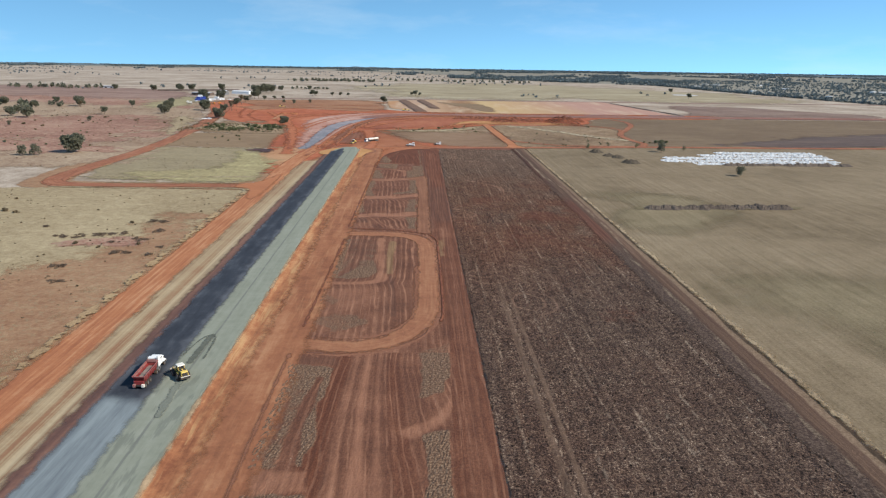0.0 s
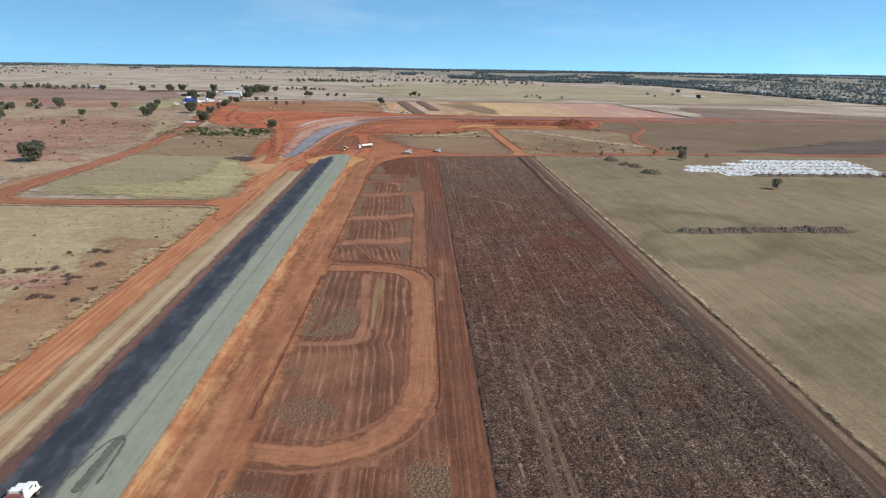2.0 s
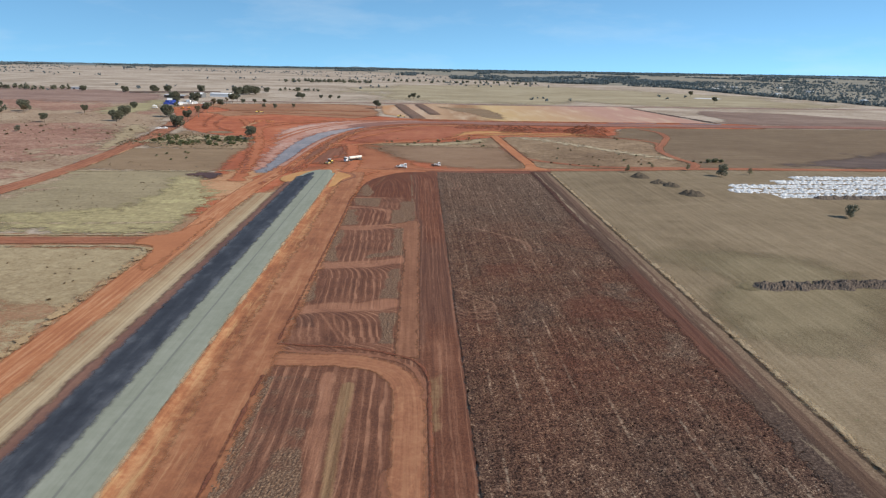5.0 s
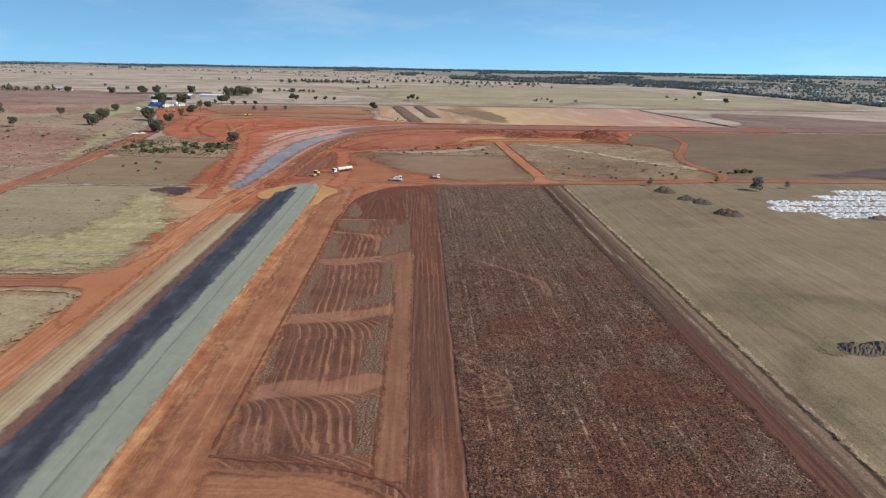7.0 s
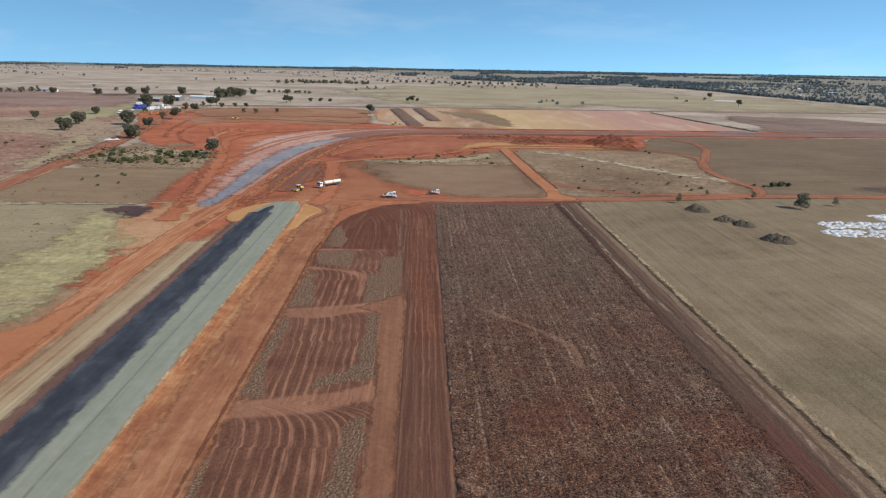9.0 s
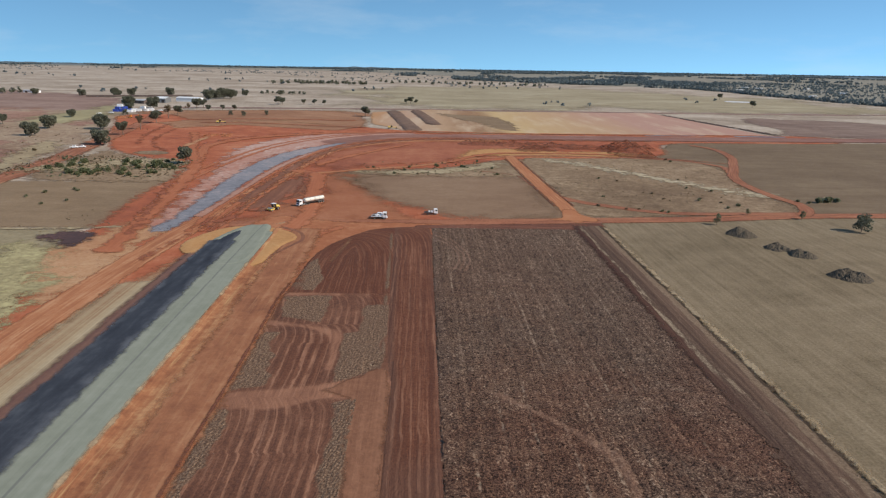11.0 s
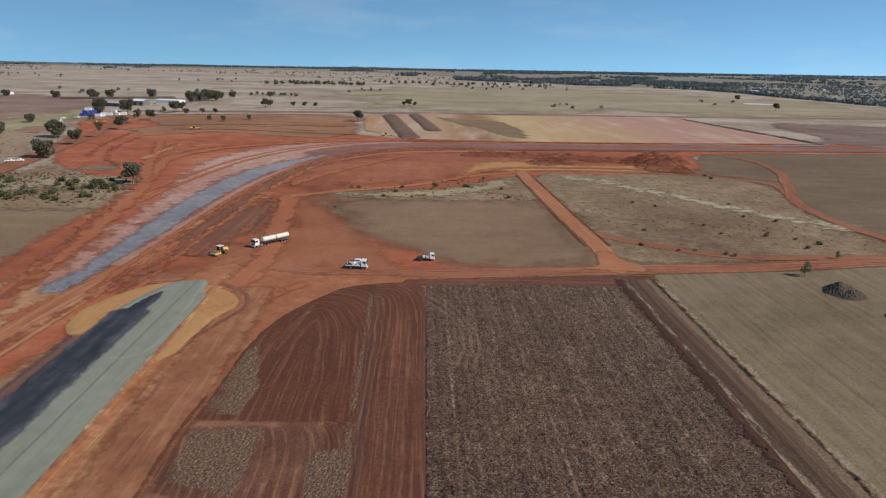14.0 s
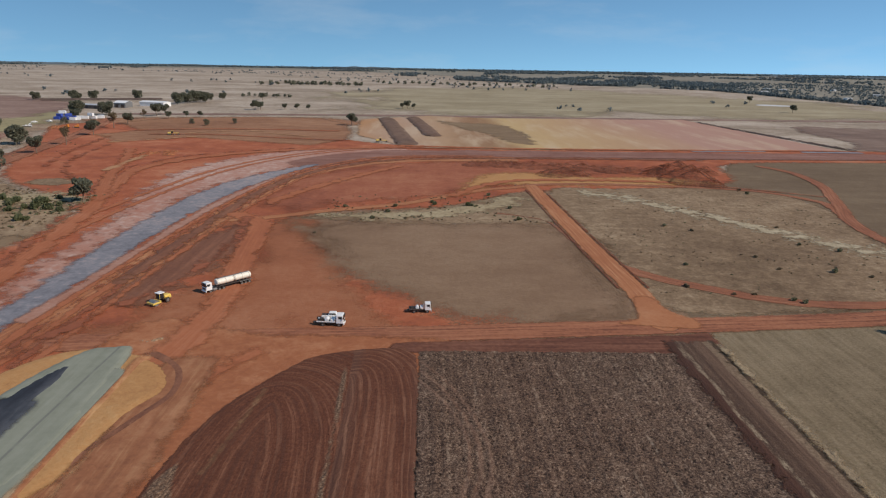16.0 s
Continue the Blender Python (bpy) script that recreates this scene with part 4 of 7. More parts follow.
    clod = np.maximum(clod, cover(P, [(-26.4, 435.5), (-13.6, 436), (-13.4, 417), (-24, 421.5)], 0.8, 1.0, 19) * 0.9)
    red = np.maximum(red, cover(P, [(-19.8, 411), (-9, 409), (-8.6, 384), (-18.6, 383)], 1.0, 0.7, 20) * 0.45)
    # the last lot
    till = last * (x < strip_x) * 1.0
    red = np.maximum(red, till * 0.9)
    red = np.maximum(red, 0.7 * cover(P, [(-3.2, 440), (2.4, 440), (2.6, 426), (-1.6, 426)], 0.6, 0.4, 21))
    clod = np.maximum(clod, cover(P, [(-26, 441.5), (-19.2, 441), (-18.4, 453), (-20.2, 459), (-22.4, 473), (-25.2, 468)], 0.6, 0.7, 22) * np.clip(0.7 + 0.5 * rough[1], 0, 1))
    line = np.exp(-((x - strip_x + 1.0) / 0.65) ** 2) * ramp01(y, 392, 400) * (1 - ramp01(y, 503, 510)) * np.clip(0.7 + 0.5 * lumps(x, y, 38, 3.0), 0, 1)
    clod = np.maximum(clod, line)
    olive = np.maximum(olive, 0.5 * till * stroke(P, [(-14.5, 497), (-16.5, 480), (-18, 470)], 1.5, 0.7))
    # the strip beside the crop
    s = in_strip * 1.0
    span = (x - strip_x) / (15.3 - strip_x)
    core = np.exp(-((span - 0.52) / 0.34) ** 4)
    bright = ramp01(y, 352, 372) * (1 - ramp01(y, 486, 503))
    red = np.maximum(red, s * np.maximum(0.5 + 0.5 * core * bright, 0.75 * ramp01(y, 470, 490)))
    pale = np.where(in_strip, s * core * (0.30 * bright + 0.5 * (1 - ramp01(y, 266, 274)) * ramp01(y, 246, 256) + 0.32 * (1 - ramp01(y, 190, 200)) + 0.22 * ramp01(y, 200, 210) * (1 - ramp01(y, 240, 252))), pale)
    dark = np.where(in_strip, s * np.clip(np.maximum(ramp01(y, 272, 284) * (1 - ramp01(y, 350, 366)) * 0.7, np.exp(-(span / 0.16) ** 2) * ramp01(y, 262, 268)) + 0.6 * np.exp(-((1 - span) / 0.10) ** 2), 0, 1), dark)
    clod = np.where(in_strip, 0.55 * np.exp(-((x - 7.6) / 0.7) ** 2) * (y > 170) * (y < 246) * np.clip(0.4 + rough[1], 0, 1), clod)
    olive = np.where(in_strip, 0.7 * cover(P, [(6.6, 248), (10.5, 250), (9.8, 228), (7.2, 224)], 1.2, 0.8, 23), olive)
    clod = clod * (1 - 0.9 * np.clip(pale, 0, 1))
    return {"across": v, "gap": spacing, "ahead": y, "rut": rut * (1 - 0.75 * clod) * np.where(in_strip, 0.55, np.where(last, 0.3, np.where(south, 0.7, 1.0))), "pale": pale, "clod": clod, "dark": dark, "red": red, "olive": olive}


lane("lots_south", -30.0, 15.4, -220, 80.5, m_worked, "tilled red-brown ground south of the lots", 6, 1.5, (2.0, 4.0), category="field")


def lot_height(x, y):
    a = lot_attrs(np.stack([x, y], 1))
    r = np.random.RandomState(5).rand(len(x))
    flat = np.clip((np.abs(along(np.stack([x, y], 1), loop_path)[1]) - 3.8) / 1.5, 0, 1) * np.where((x > -0.8) & (x < 5.6) & (y > 258) & (y < 396), 0, 1)
    ridge = (0.5 + 0.5 * np.cos(a["across"] / a["gap"] * 2 * math.pi)) ** 3
    return 0.02 + flat * (0.06 + 0.05 * ridge * a["rut"] * (1 - a["pale"]) + 0.16 * a["clod"] * r + 0.04 * r)


m_lot = Nodes("tilled_lots")
fine, mid = m_lot.noise(1.6, 6.0, rough=0.75), m_lot.noise(0.11, 4.0)
wear = m_lot.math("MULTIPLY", m_lot.math("SUBTRACT", m_lot.noise(0.7, 5.0, rough=0.7), 0.5), 1.0)
c = m_lot.ramp(m_lot.math("ADD", m_lot.math("MULTIPLY", fine, 0.55), m_lot.math("MULTIPLY", mid, 0.45)), (0.34, (0.078, 0.034, 0.022)), (0.5, (0.148, 0.063, 0.038)), (0.66, (0.228, 0.105, 0.062)))
way = m_lot.node("ShaderNodeCombineXYZ", X=m_lot.math("MULTIPLY", m_lot.attribute("across"), 1.1), Y=m_lot.math("MULTIPLY", m_lot.attribute("ahead"), 0.02)).outputs[0]
drag = m_lot.node("ShaderNodeTexNoise", Vector=way, Scale=1.0, Detail=5.0, Roughness=0.7).outputs["Fac"]
c = m_lot.mix(m_lot.math("MULTIPLY", m_lot.band(m_lot.math("ADD", m_lot.attribute("red"), m_lot.math("MULTIPLY", wear, 0.5)), 0.05, 0.9), 0.8), c, m_lot.ramp(m_lot.math("ADD", m_lot.math("MULTIPLY", fine, 0.4), m_lot.math("MULTIPLY", drag, 0.6)), (0.36, (0.060, 0.020, 0.012)), (0.5, (0.115, 0.038, 0.020)), (0.64, (0.195, 0.070, 0.036))))
c = m_lot.mix(m_lot.band(drag, 0.54, 0.70, 0.0, 0.45), c, m_lot.ramp(fine, (0.35, (0.205, 0.105, 0.068)), (0.65, (0.33, 0.178, 0.116))))
c = m_lot.mix(m_lot.band(drag, 0.49, 0.36, 0.0, 0.5), c, (0.104, 0.044, 0.028))
c = m_lot.mix(m_lot.math("MULTIPLY", m_lot.band(m_lot.attribute("dark"), 0.05, 0.95), 0.72), c, m_lot.ramp(drag, (0.36, (0.076, 0.035, 0.025)), (0.64, (0.158, 0.077, 0.050))))
# single wheel lines, pale and narrow, with a dark side to each
phase = m_lot.math("DIVIDE", m_lot.math("ADD", m_lot.attribute("across"), m_lot.math("MULTIPLY", m_lot.math("SUBTRACT", m_lot.noise(0.09, 3.0), 0.5), 1.4)), m_lot.attribute("gap"))
slow = m_lot.node("ShaderNodeCombineXYZ", X=m_lot.math("MULTIPLY", m_lot.attribute("across"), 0.33), Y=m_lot.math("MULTIPLY", m_lot.attribute("ahead"), 0.012)).outputs[0]
uneven = m_lot.node("ShaderNodeTexNoise", Vector=slow, Scale=1.0, Detail=3.0, Roughness=0.6).outputs["Fac"]
phase = m_lot.math("ADD", phase, m_lot.math("MULTIPLY", uneven, 2.2))
beat = m_lot.math("ABSOLUTE", m_lot.math("SUBTRACT", m_lot.math("FRACT", phase), 0.5))
lot_line = m_lot.math("MULTIPLY", m_lot.band(m_lot.math("ADD", beat, m_lot.math("MULTIPLY", wear, 0.10)), 0.17, 0.06), m_lot.math("MULTIPLY", m_lot.attribute("rut"), m_lot.math("MULTIPLY", m_lot.band(m_lot.noise(0.17, 3.0), 0.32, 0.56, 0.3, 1.0), m_lot.band(uneven, 0.36, 0.54, 0.35, 1.0))))
c = m_lot.mix(m_lot.math("MULTIPLY", m_lot.band(beat, 0.30, 0.46), m_lot.math("MULTIPLY", m_lot.attribute("rut"), 0.22)), c, (0.094, 0.038, 0.024))
c = m_lot.mix(m_lot.math("MULTIPLY", lot_line, 0.66), c, m_lot.ramp(mid, (0.3, (0.31, 0.145, 0.086)), (0.7, (0.41, 0.215, 0.132))))
loose = m_lot.band(m_lot.math("ADD", m_lot.attribute("pale"), m_lot.math("MULTIPLY", wear, 0.7)), 0.12, 0.95)
c = m_lot.mix(m_lot.math("MULTIPLY", loose, 0.74), c, m_lot.ramp(m_lot.math("ADD", m_lot.math("MULTIPLY", mid, 0.35), m_lot.math("MULTIPLY", drag, 0.65)), (0.36, (0.215, 0.098, 0.060)), (0.52, (0.315, 0.148, 0.088)), (0.68, (0.41, 0.215, 0.132))))
c = m_lot.mix(m_lot.math("MULTIPLY", m_lot.band(m_lot.math("ADD", m_lot.attribute("olive"), wear), 0.2, 1.0), 0.7), c, m_lot.ramp(drag, (0.38, (0.20, 0.118, 0.060)), (0.62, (0.36, 0.24, 0.125))))
cl = m_lot.ramp(m_lot.noise(2.2, 6.0, rough=0.8), (0.36, (0.046, 0.026, 0.018)), (0.5, (0.142, 0.083, 0.053)), (0.68, (0.36, 0.248, 0.162)))
c = m_lot.mix(m_lot.band(m_lot.math("ADD", m_lot.attribute("clod"), wear), 0.2, 0.8), c, cl)
m_lot.bump(fine, 0.7, 0.25)
m_lot.done(c, ragged=0.3)
sheet("lots", lambda P: inside(P, lots_outline), (-31, 80, 16.5, 519), (0.27, 0.6), 7, m_lot.mat, "tilled red-brown lots with ruts and clods", 0.8, lot_height, lot_attrs, smooth=False)
m_loop = soil("loop_road", (0.290, 0.124, 0.066), light=(0.375, 0.182, 0.098), dark=(0.205, 0.082, 0.046), worn=0.9, ragged=(0.2, 2.4), mottle=0.4, swirl=(1.2, (0.37, 0.185, 0.098), 0.4))
m_flank = soil("loop_flank", (0.225, 0.098, 0.058), light=(0.31, 0.145, 0.085), dark=(0.155, 0.064, 0.04), worn=0.8, ragged=(0.2, 2.0))
track("loop_flank", [(-29, 263), (-16, 260.6), (-5, 259.4), (2, 256.3), (5.8, 249), (6.6, 236), (6.6, 178), (5.2, 164)], 2.4, m_flank, "brown flank of the loop road", 10, 0.9, 0.6)
track("loop_flank", [(-29.5, 159), (-22, 156.4), (-15, 155.9), (-8, 158), (-3, 163), (0, 172), (0.6, 190), (0.5, 214)], 3.0, m_flank, "brown inner flank of the loop road", 10, 1.2, 0.6)
track("loop_flank", [(-30, 146), (-20, 144.4), (-10, 146), (-3, 150.2), (3, 157), (5.6, 168)], 2.6, m_flank, "brown outer flank of the loop road", 10, 0.9, 0.6)
track("loop_road", loop_line, 6.6, m_loop, "orange graded loop road round a tilled lot", 11, 1.6, 0.7)
track("loop_rim", [(-28, 265.6), (-22, 264.6), (-10, 263.2), (-2, 260.6), (4.8, 256), (7.4, 248), (7.6, 236), (7.5, 178), (6.4, 166)], 0.9, m_red_heap, "low dark windrow along the loop road", 13, 0.5, 0.4, height=lambda x, y: 0.3 + 0 * x)
track("lot_rim", [(-30.2, 82), (-30.1, 140), (-29.6, 143.5)], 0.8, m_flank, "low dark windrow along the verge", 14, 0.8, 0.4, height=lambda x, y: 0.12 + 0 * x)
track("lot_rim", [(-29.4, 162), (-28.8, 199), (-28.0, 249)], 0.7, m_red_heap, "low dark windrow along the verge", 14, 0.6, 0.4, height=lambda x, y: 0.2 + 0 * x)
track("lot_rim", [(-28.4, 268), (-27.9, 340), (-27.6, 400), (-27.9, 432), (-26.8, 448)], 0.6, m_red_heap, "low dark windrow along the verge", 14, 0.6, 0.4, height=lambda x, y: 0.15 + 0 * x)
m_lane = soil("smooth_lane", (0.225, 0.102, 0.058), light=(0.300, 0.145, 0.084), dark=(0.155, 0.067, 0.039), streak=(0.8, 0.02, 1), streak_gain=0.9)
field("lot_lane", [(-0.4, 258), (5.2, 258), (5.2, 350), (5.2, 384), (4.2, 391), (2.4, 392), (-0.5, 389), (-4.0, 386), (-8.0, 382), (-2.6, 379), (0.2, 340)], m_lane, "smooth brown lane between tilled plots", 12, 1.3, 0.6, smooth_outline=False)


def clods(name, n, bounds, where, label, seed, z0, low, high, mat, extra=None):
    """Loose clods and stalks of residue, low irregular pyramids in one mesh."""
    r_ = np.random.RandomState(seed)
    x, y = r_.uniform(bounds[0], bounds[2], n), r_.uniform(bounds[1], bounds[3], n)
    ok = r_.rand(n) < where(x, y)
    x, y = x[ok], y[ok]
    n = len(x)
    s, turn = r_.uniform(low, high, n) * r_.uniform(0.6, 1.0, n), r_.uniform(0, 6.283, n)
    V = np.zeros((n, 5, 3))
    for k in range(4):
        t = turn + k * 1.571 + r_.uniform(-0.4, 0.4, n)
        q = s * r_.uniform(0.45, 1.0, n)
        V[:, k] = np.stack([x + q * np.cos(t), y + q * np.sin(t), np.full(n, z0)], 1)
    V[:, 4] = np.stack([x + s * r_.uniform(-0.3, 0.3, n), y + s * r_.uniform(-0.3, 0.3, n), z0 + 0.08 + s * r_.uniform(0.2, 0.6, n)], 1)
    i_ = np.arange(n)[:, None] * 5
    F = np.concatenate([i_ + np.array([[k, (k + 1) % 4, 4]]) for k in range(4)])
    attrs = {key: np.repeat(v, 5) for key, v in extra(np.stack([x, y], 1)).items()} if extra else None
    return tagged(mesh_object(name, V.reshape(-1, 3), F, mat, attrs), label, "soil", kind="stuff")


# rust-red smoother tilth, pale grey residue and wheel marks of the crop field
RUST = ([(46, 298), (55, 302), (62, 300), (68, 289), (71, 277), (66, 280), (61, 284), (56, 283), (50, 281), (45, 277), (43, 287)], [(49, 178), (65, 181), (69, 173), (60, 166), (50, 167)], [(27, 329), (39, 334), (41, 323), (33, 317), (26, 320)],
        [(21, 269), (28, 272), (25, 260), (21, 260)], [(16, 286), (26, 282), (25, 277), (16, 279)], [(36, 262), (52, 260), (58, 250), (54, 240), (40, 243), (33, 251)])
ASH = ([(59, 302), (63, 313), (68, 315), (71, 308), (68, 298), (63, 295)], [(63, 333), (64, 345), (71, 349), (71, 331)], [(63, 260), (69, 283), (71, 282), (71, 256)], [(48, 263), (52, 277), (66, 277), (62, 264)])
TURNS = ([(15.6, 305.7), (18.8, 302.9), (23.7, 297), (26, 293.9), (25.9, 290.9), (23.9, 288.5), (20.5, 287.4), (16.8, 289.6), (15, 296.9)], [(26.3, 294.5), (26.7, 290.9), (25, 288), (21.5, 286.8), (17.7, 287.3), (15.4, 290.8)],
         [(25.8, 285.7), (22.4, 284.3), (18.6, 284.1), (15.4, 287.3)], [(25.5, 283.3), (20, 282.2), (15.9, 284)], [(18, 299), (21, 295), (25, 292.5)], [(33, 188.5), (37, 183), (36.7, 177.6), (32.9, 174.4), (28.6, 177), (28.2, 183), (30.5, 188), (33.5, 188.3)],
         [(34, 192), (40, 184), (39.5, 175), (34, 171)], [(17, 206), (22, 203), (26, 206), (29, 201), (24, 197), (18, 200)], [(17, 210), (23, 209), (29, 210)])
TURNS += tuple([(16 - 0.3 * k, 510 - 4 * k), (22.4 - 1.3 * k, 498 - 2 * k), (27 - 1.6 * k, 482), (27.6 - 1.8 * k, 472), (25.3 - 1.7 * k, 460 + k)] for k in range(3))
TRAIL = [(27, 380.6), (35.1, 372), (41.8, 363.9), (45.2, 356.3), (45.3, 345.7)]


def crop_attrs(P):
    """Where the field is rusty, ashen or marked by turning wheels."""
    zone = {"rust": np.zeros(len(P)), "ash": np.zeros(len(P)), "turn": stroke(P, TRAIL, 1.3, 0.8, 0.7, 9)}
    for key, shapes in (("rust", RUST), ("ash", ASH)):
        for k, outline in enumerate(shapes):
            zone[key] = np.maximum(zone[key], (0.95, 0.62)[k % 2] * cover(P, outline, 4.5, 2.2, 7 * k))
    for k, path in enumerate(TURNS):
        lo, hi = np.min(path, 0) - 3, np.max(path, 0) + 3
        near = ((P > lo) & (P < hi)).all(1)
        zone["turn"][near] = np.maximum(zone["turn"][near], (0.78 if 4 < k < 9 else 0.95) * stroke(P[near], path, 0.6, 0.45, 0.12, k))
    return zone


def crop_colour(m, grit):
    """The field's tilth, from dark hollows to pale stalks as grit goes from 0 to 1: greyer to the south and east, rusty in the middle, with stubble rows."""
    x, y, z = m.node("ShaderNodeSeparateXYZ", Vector=m.position()).outputs
    broad, patch, rowed = m.noise(0.02, 5.0, warp=0.8, rough=0.65), m.noise(0.07, 5.0, rough=0.7), m.noise(1.0, 4.0, stretch=(0.55, 0.035, 1), rough=0.7)
    grit = m.math("ADD", grit, m.math("ADD", m.math("MULTIPLY", m.math("SUBTRACT", patch, 0.5), 0.40), m.math("MULTIPLY", m.math("SUBTRACT", rowed, 0.5), 0.55)))
    brown = m.ramp(grit, (0.10, (0.016, 0.008, 0.006)), (0.40, (0.088, 0.045, 0.031)), (0.70, (0.148, 0.082, 0.055)), (0.9, (0.24, 0.155, 0.105)), (1.0, (0.42, 0.315, 0.235)))
    grey = m.ramp(grit, (0.10, (0.015, 0.011, 0.010)), (0.40, (0.068, 0.042, 0.032)), (0.70, (0.122, 0.080, 0.060)), (0.9, (0.23, 0.165, 0.122)), (1.0, (0.43, 0.34, 0.265)))
    rusty = m.ramp(grit, (0.10, (0.030, 0.013, 0.009)), (0.40, (0.100, 0.042, 0.028)), (0.70, (0.155, 0.071, 0.046)), (0.9, (0.235, 0.128, 0.083)), (1.0, (0.38, 0.255, 0.18)))
    here = m.math("ADD", m.math("MULTIPLY", broad, 0.7), m.math("MULTIPLY", patch, 0.3))
    east = m.band(m.math("ADD", x, m.math("MULTIPLY", broad, 30.0)), 50, 76)
    lean = m.math("ADD", m.band(y, 250, 150), m.math("MULTIPLY", east, m.band(y, 300, 420, 0.4, 1.0)), clamp=True)
    c = m.mix(m.math("MULTIPLY", m.math("ADD", lean, m.band(here, 0.52, 0.64), clamp=True), 0.82), brown, grey)
    c = m.mix(m.math("MULTIPLY", m.band(here, 0.55, 0.40), m.math("MULTIPLY", m.band(y, 190, 265, 0.12, 0.8), m.band(y, 420, 330, 0.45, 1.0))), c, rusty)
    # paler northwards: more residue, plus some distance haze put into the colour
    c = m.mix(m.math("MULTIPLY", m.band(m.math("ADD", y, m.math("MULTIPLY", patch, 60.0)), 300, 530), 0.72), c, m.ramp(grit, (0.10, (0.045, 0.030, 0.024)), (0.40, (0.118, 0.075, 0.054)), (0.70, (0.185, 0.127, 0.094)), (1.0, (0.31, 0.228, 0.17))))
    lane_at = m.math("ADD", m.math("SUBTRACT", x, 20.7), m.math("MULTIPLY", m.math("SUBTRACT", m.noise(1.0, 2.0, stretch=(0.02, 0.006, 1)), 0.5), 3.0))
    away = m.math("MULTIPLY", m.math("ABSOLUTE", m.math("SUBTRACT", m.math("FRACT", m.math("ADD", m.math("DIVIDE", lane_at, 5.9), 0.5)), 0.5)), 5.9)
    stubble = m.math("MULTIPLY", m.band(away, 0.42, 0.08), m.math("MULTIPLY", m.band(m.noise(0.7, 4.0, rough=0.75), 0.45, 0.60), m.band(m.noise(0.05, 4.0, stretch=(4, 1, 1)), 0.44, 0.62, 0.05, 1.0)))
    c = m.mix(m.math("MULTIPLY", stubble, 0.55), c, (0.46, 0.36, 0.27))
    wheel = m.math("MULTIPLY", m.math("ADD", m.band(m.math("ABSOLUTE", m.math("SUBTRACT", x, 25.2)), 0.9, 0.4), m.band(m.math("ABSOLUTE", m.math("SUBTRACT", x, 27.9)), 0.8, 0.3), clamp=True), m.band(y, 215, 175))
    c = m.mix(m.math("MULTIPLY", wheel, 0.6), c, m.ramp(rowed, (0.38, (0.105, 0.066, 0.047)), (0.62, (0.205, 0.138, 0.098))))
    loose = m.math("MULTIPLY", m.math("SUBTRACT", m.noise(0.35, 5.0, rough=0.75), 0.5), 1.6)
    ash = m.band(m.math("ADD", m.attribute("ash"), loose), 0.3, 1.0)
    c = m.mix(m.math("MULTIPLY", ash, 0.55), c, m.ramp(grit, (0.10, (0.045, 0.036, 0.030)), (0.45, (0.105, 0.078, 0.060)), (1.0, (0.29, 0.232, 0.18))))
    rust = m.band(m.math("ADD", m.attribute("rust"), loose), 0.3, 1.0)
    c = m.mix(m.math("MULTIPLY", rust, 0.7), c, m.ramp(grit, (0.10, (0.048, 0.019, 0.013)), (0.45, (0.098, 0.039, 0.026)), (1.0, (0.185, 0.084, 0.054))))
    turn = m.band(m.math("ADD", m.attribute("turn"), m.math("MULTIPLY", loose, 0.5)), 0.1, 0.75)
    c = m.mix(m.math("MULTIPLY", turn, 0.72), c, m.ramp(grit, (0.10, (0.140, 0.076, 0.053)), (1.0, (0.30, 0.195, 0.140))))
    south = m.math("MULTIPLY", m.band(m.math("ADD", y, m.math("MULTIPLY", patch, 50.0)), 285, 225), m.band(m.math("ADD", x, m.math("MULTIPLY", broad, 24.0)), 28, 56, 0.45, 1.0))
    return m.mix(1.0, c, m.mix(m.math("ADD", south, m.band(m.math("ADD", y, m.math("MULTIPLY", patch, 60.0)), 370, 450, 0.0, 0.6), clamp=True), (1.02, 0.950, 0.890), (0.96, 0.972, 0.955)), "MULTIPLY")


m_clod = Nodes("clods")
m_clod.done(crop_colour(m_clod, m_clod.math("POWER", m_clod.island(), 2.2)))


def crop_clods(x, y):
    thin = (0.25 + 0.75 * ramp01(x, 15.6, 18.0)) * (1 - 0.9 * ramp01(x, 70.0, 73.0)) * np.clip(0.72 + 0.5 * lumps(x, y, 61, 25.0) + 0.3 * lumps(x, y, 63, 6.0), 0.12, 1)
    wheel = np.where((np.abs(x - 25.2) < 0.8) | (np.abs(x - 27.9) < 0.7), ramp01(y, 175, 215), 1)
    P = np.stack([x, y], 1)
    zone = crop_attrs(P)
    return thin * np.maximum(wheel, 0.1) * (1 - 0.75 * zone["rust"]) * (1 - 0.9 * zone["turn"])


clods("crop_clods", 210000, (15.6, 88, 73.0, 515), crop_clods, "dark soil clods and pale residue on the field", 61, 0.22, 0.20, 0.72, m_clod.mat, crop_attrs)


def lot_clods(x, y):
    P = np.stack([x, y], 1)
    return np.where(inside(P, lots_outline) > 0.3, lot_attrs(P)["clod"], 0) * 0.9


m_lot_clod = Nodes("lot_clods")
m_lot_clod.done(m_lot_clod.ramp(m_lot_clod.island(), (0.0, (0.030, 0.016, 0.011)), (0.45, (0.095, 0.053, 0.034)), (0.8, (0.165, 0.100, 0.065)), (0.97, (0.40, 0.30, 0.21))))
clods("lot_clods", 90000, (-29.6, 88, 16, 516), lot_clods, "brown soil clods between the ruts", 62, 0.26, 0.15, 0.46, m_lot_clod.mat)

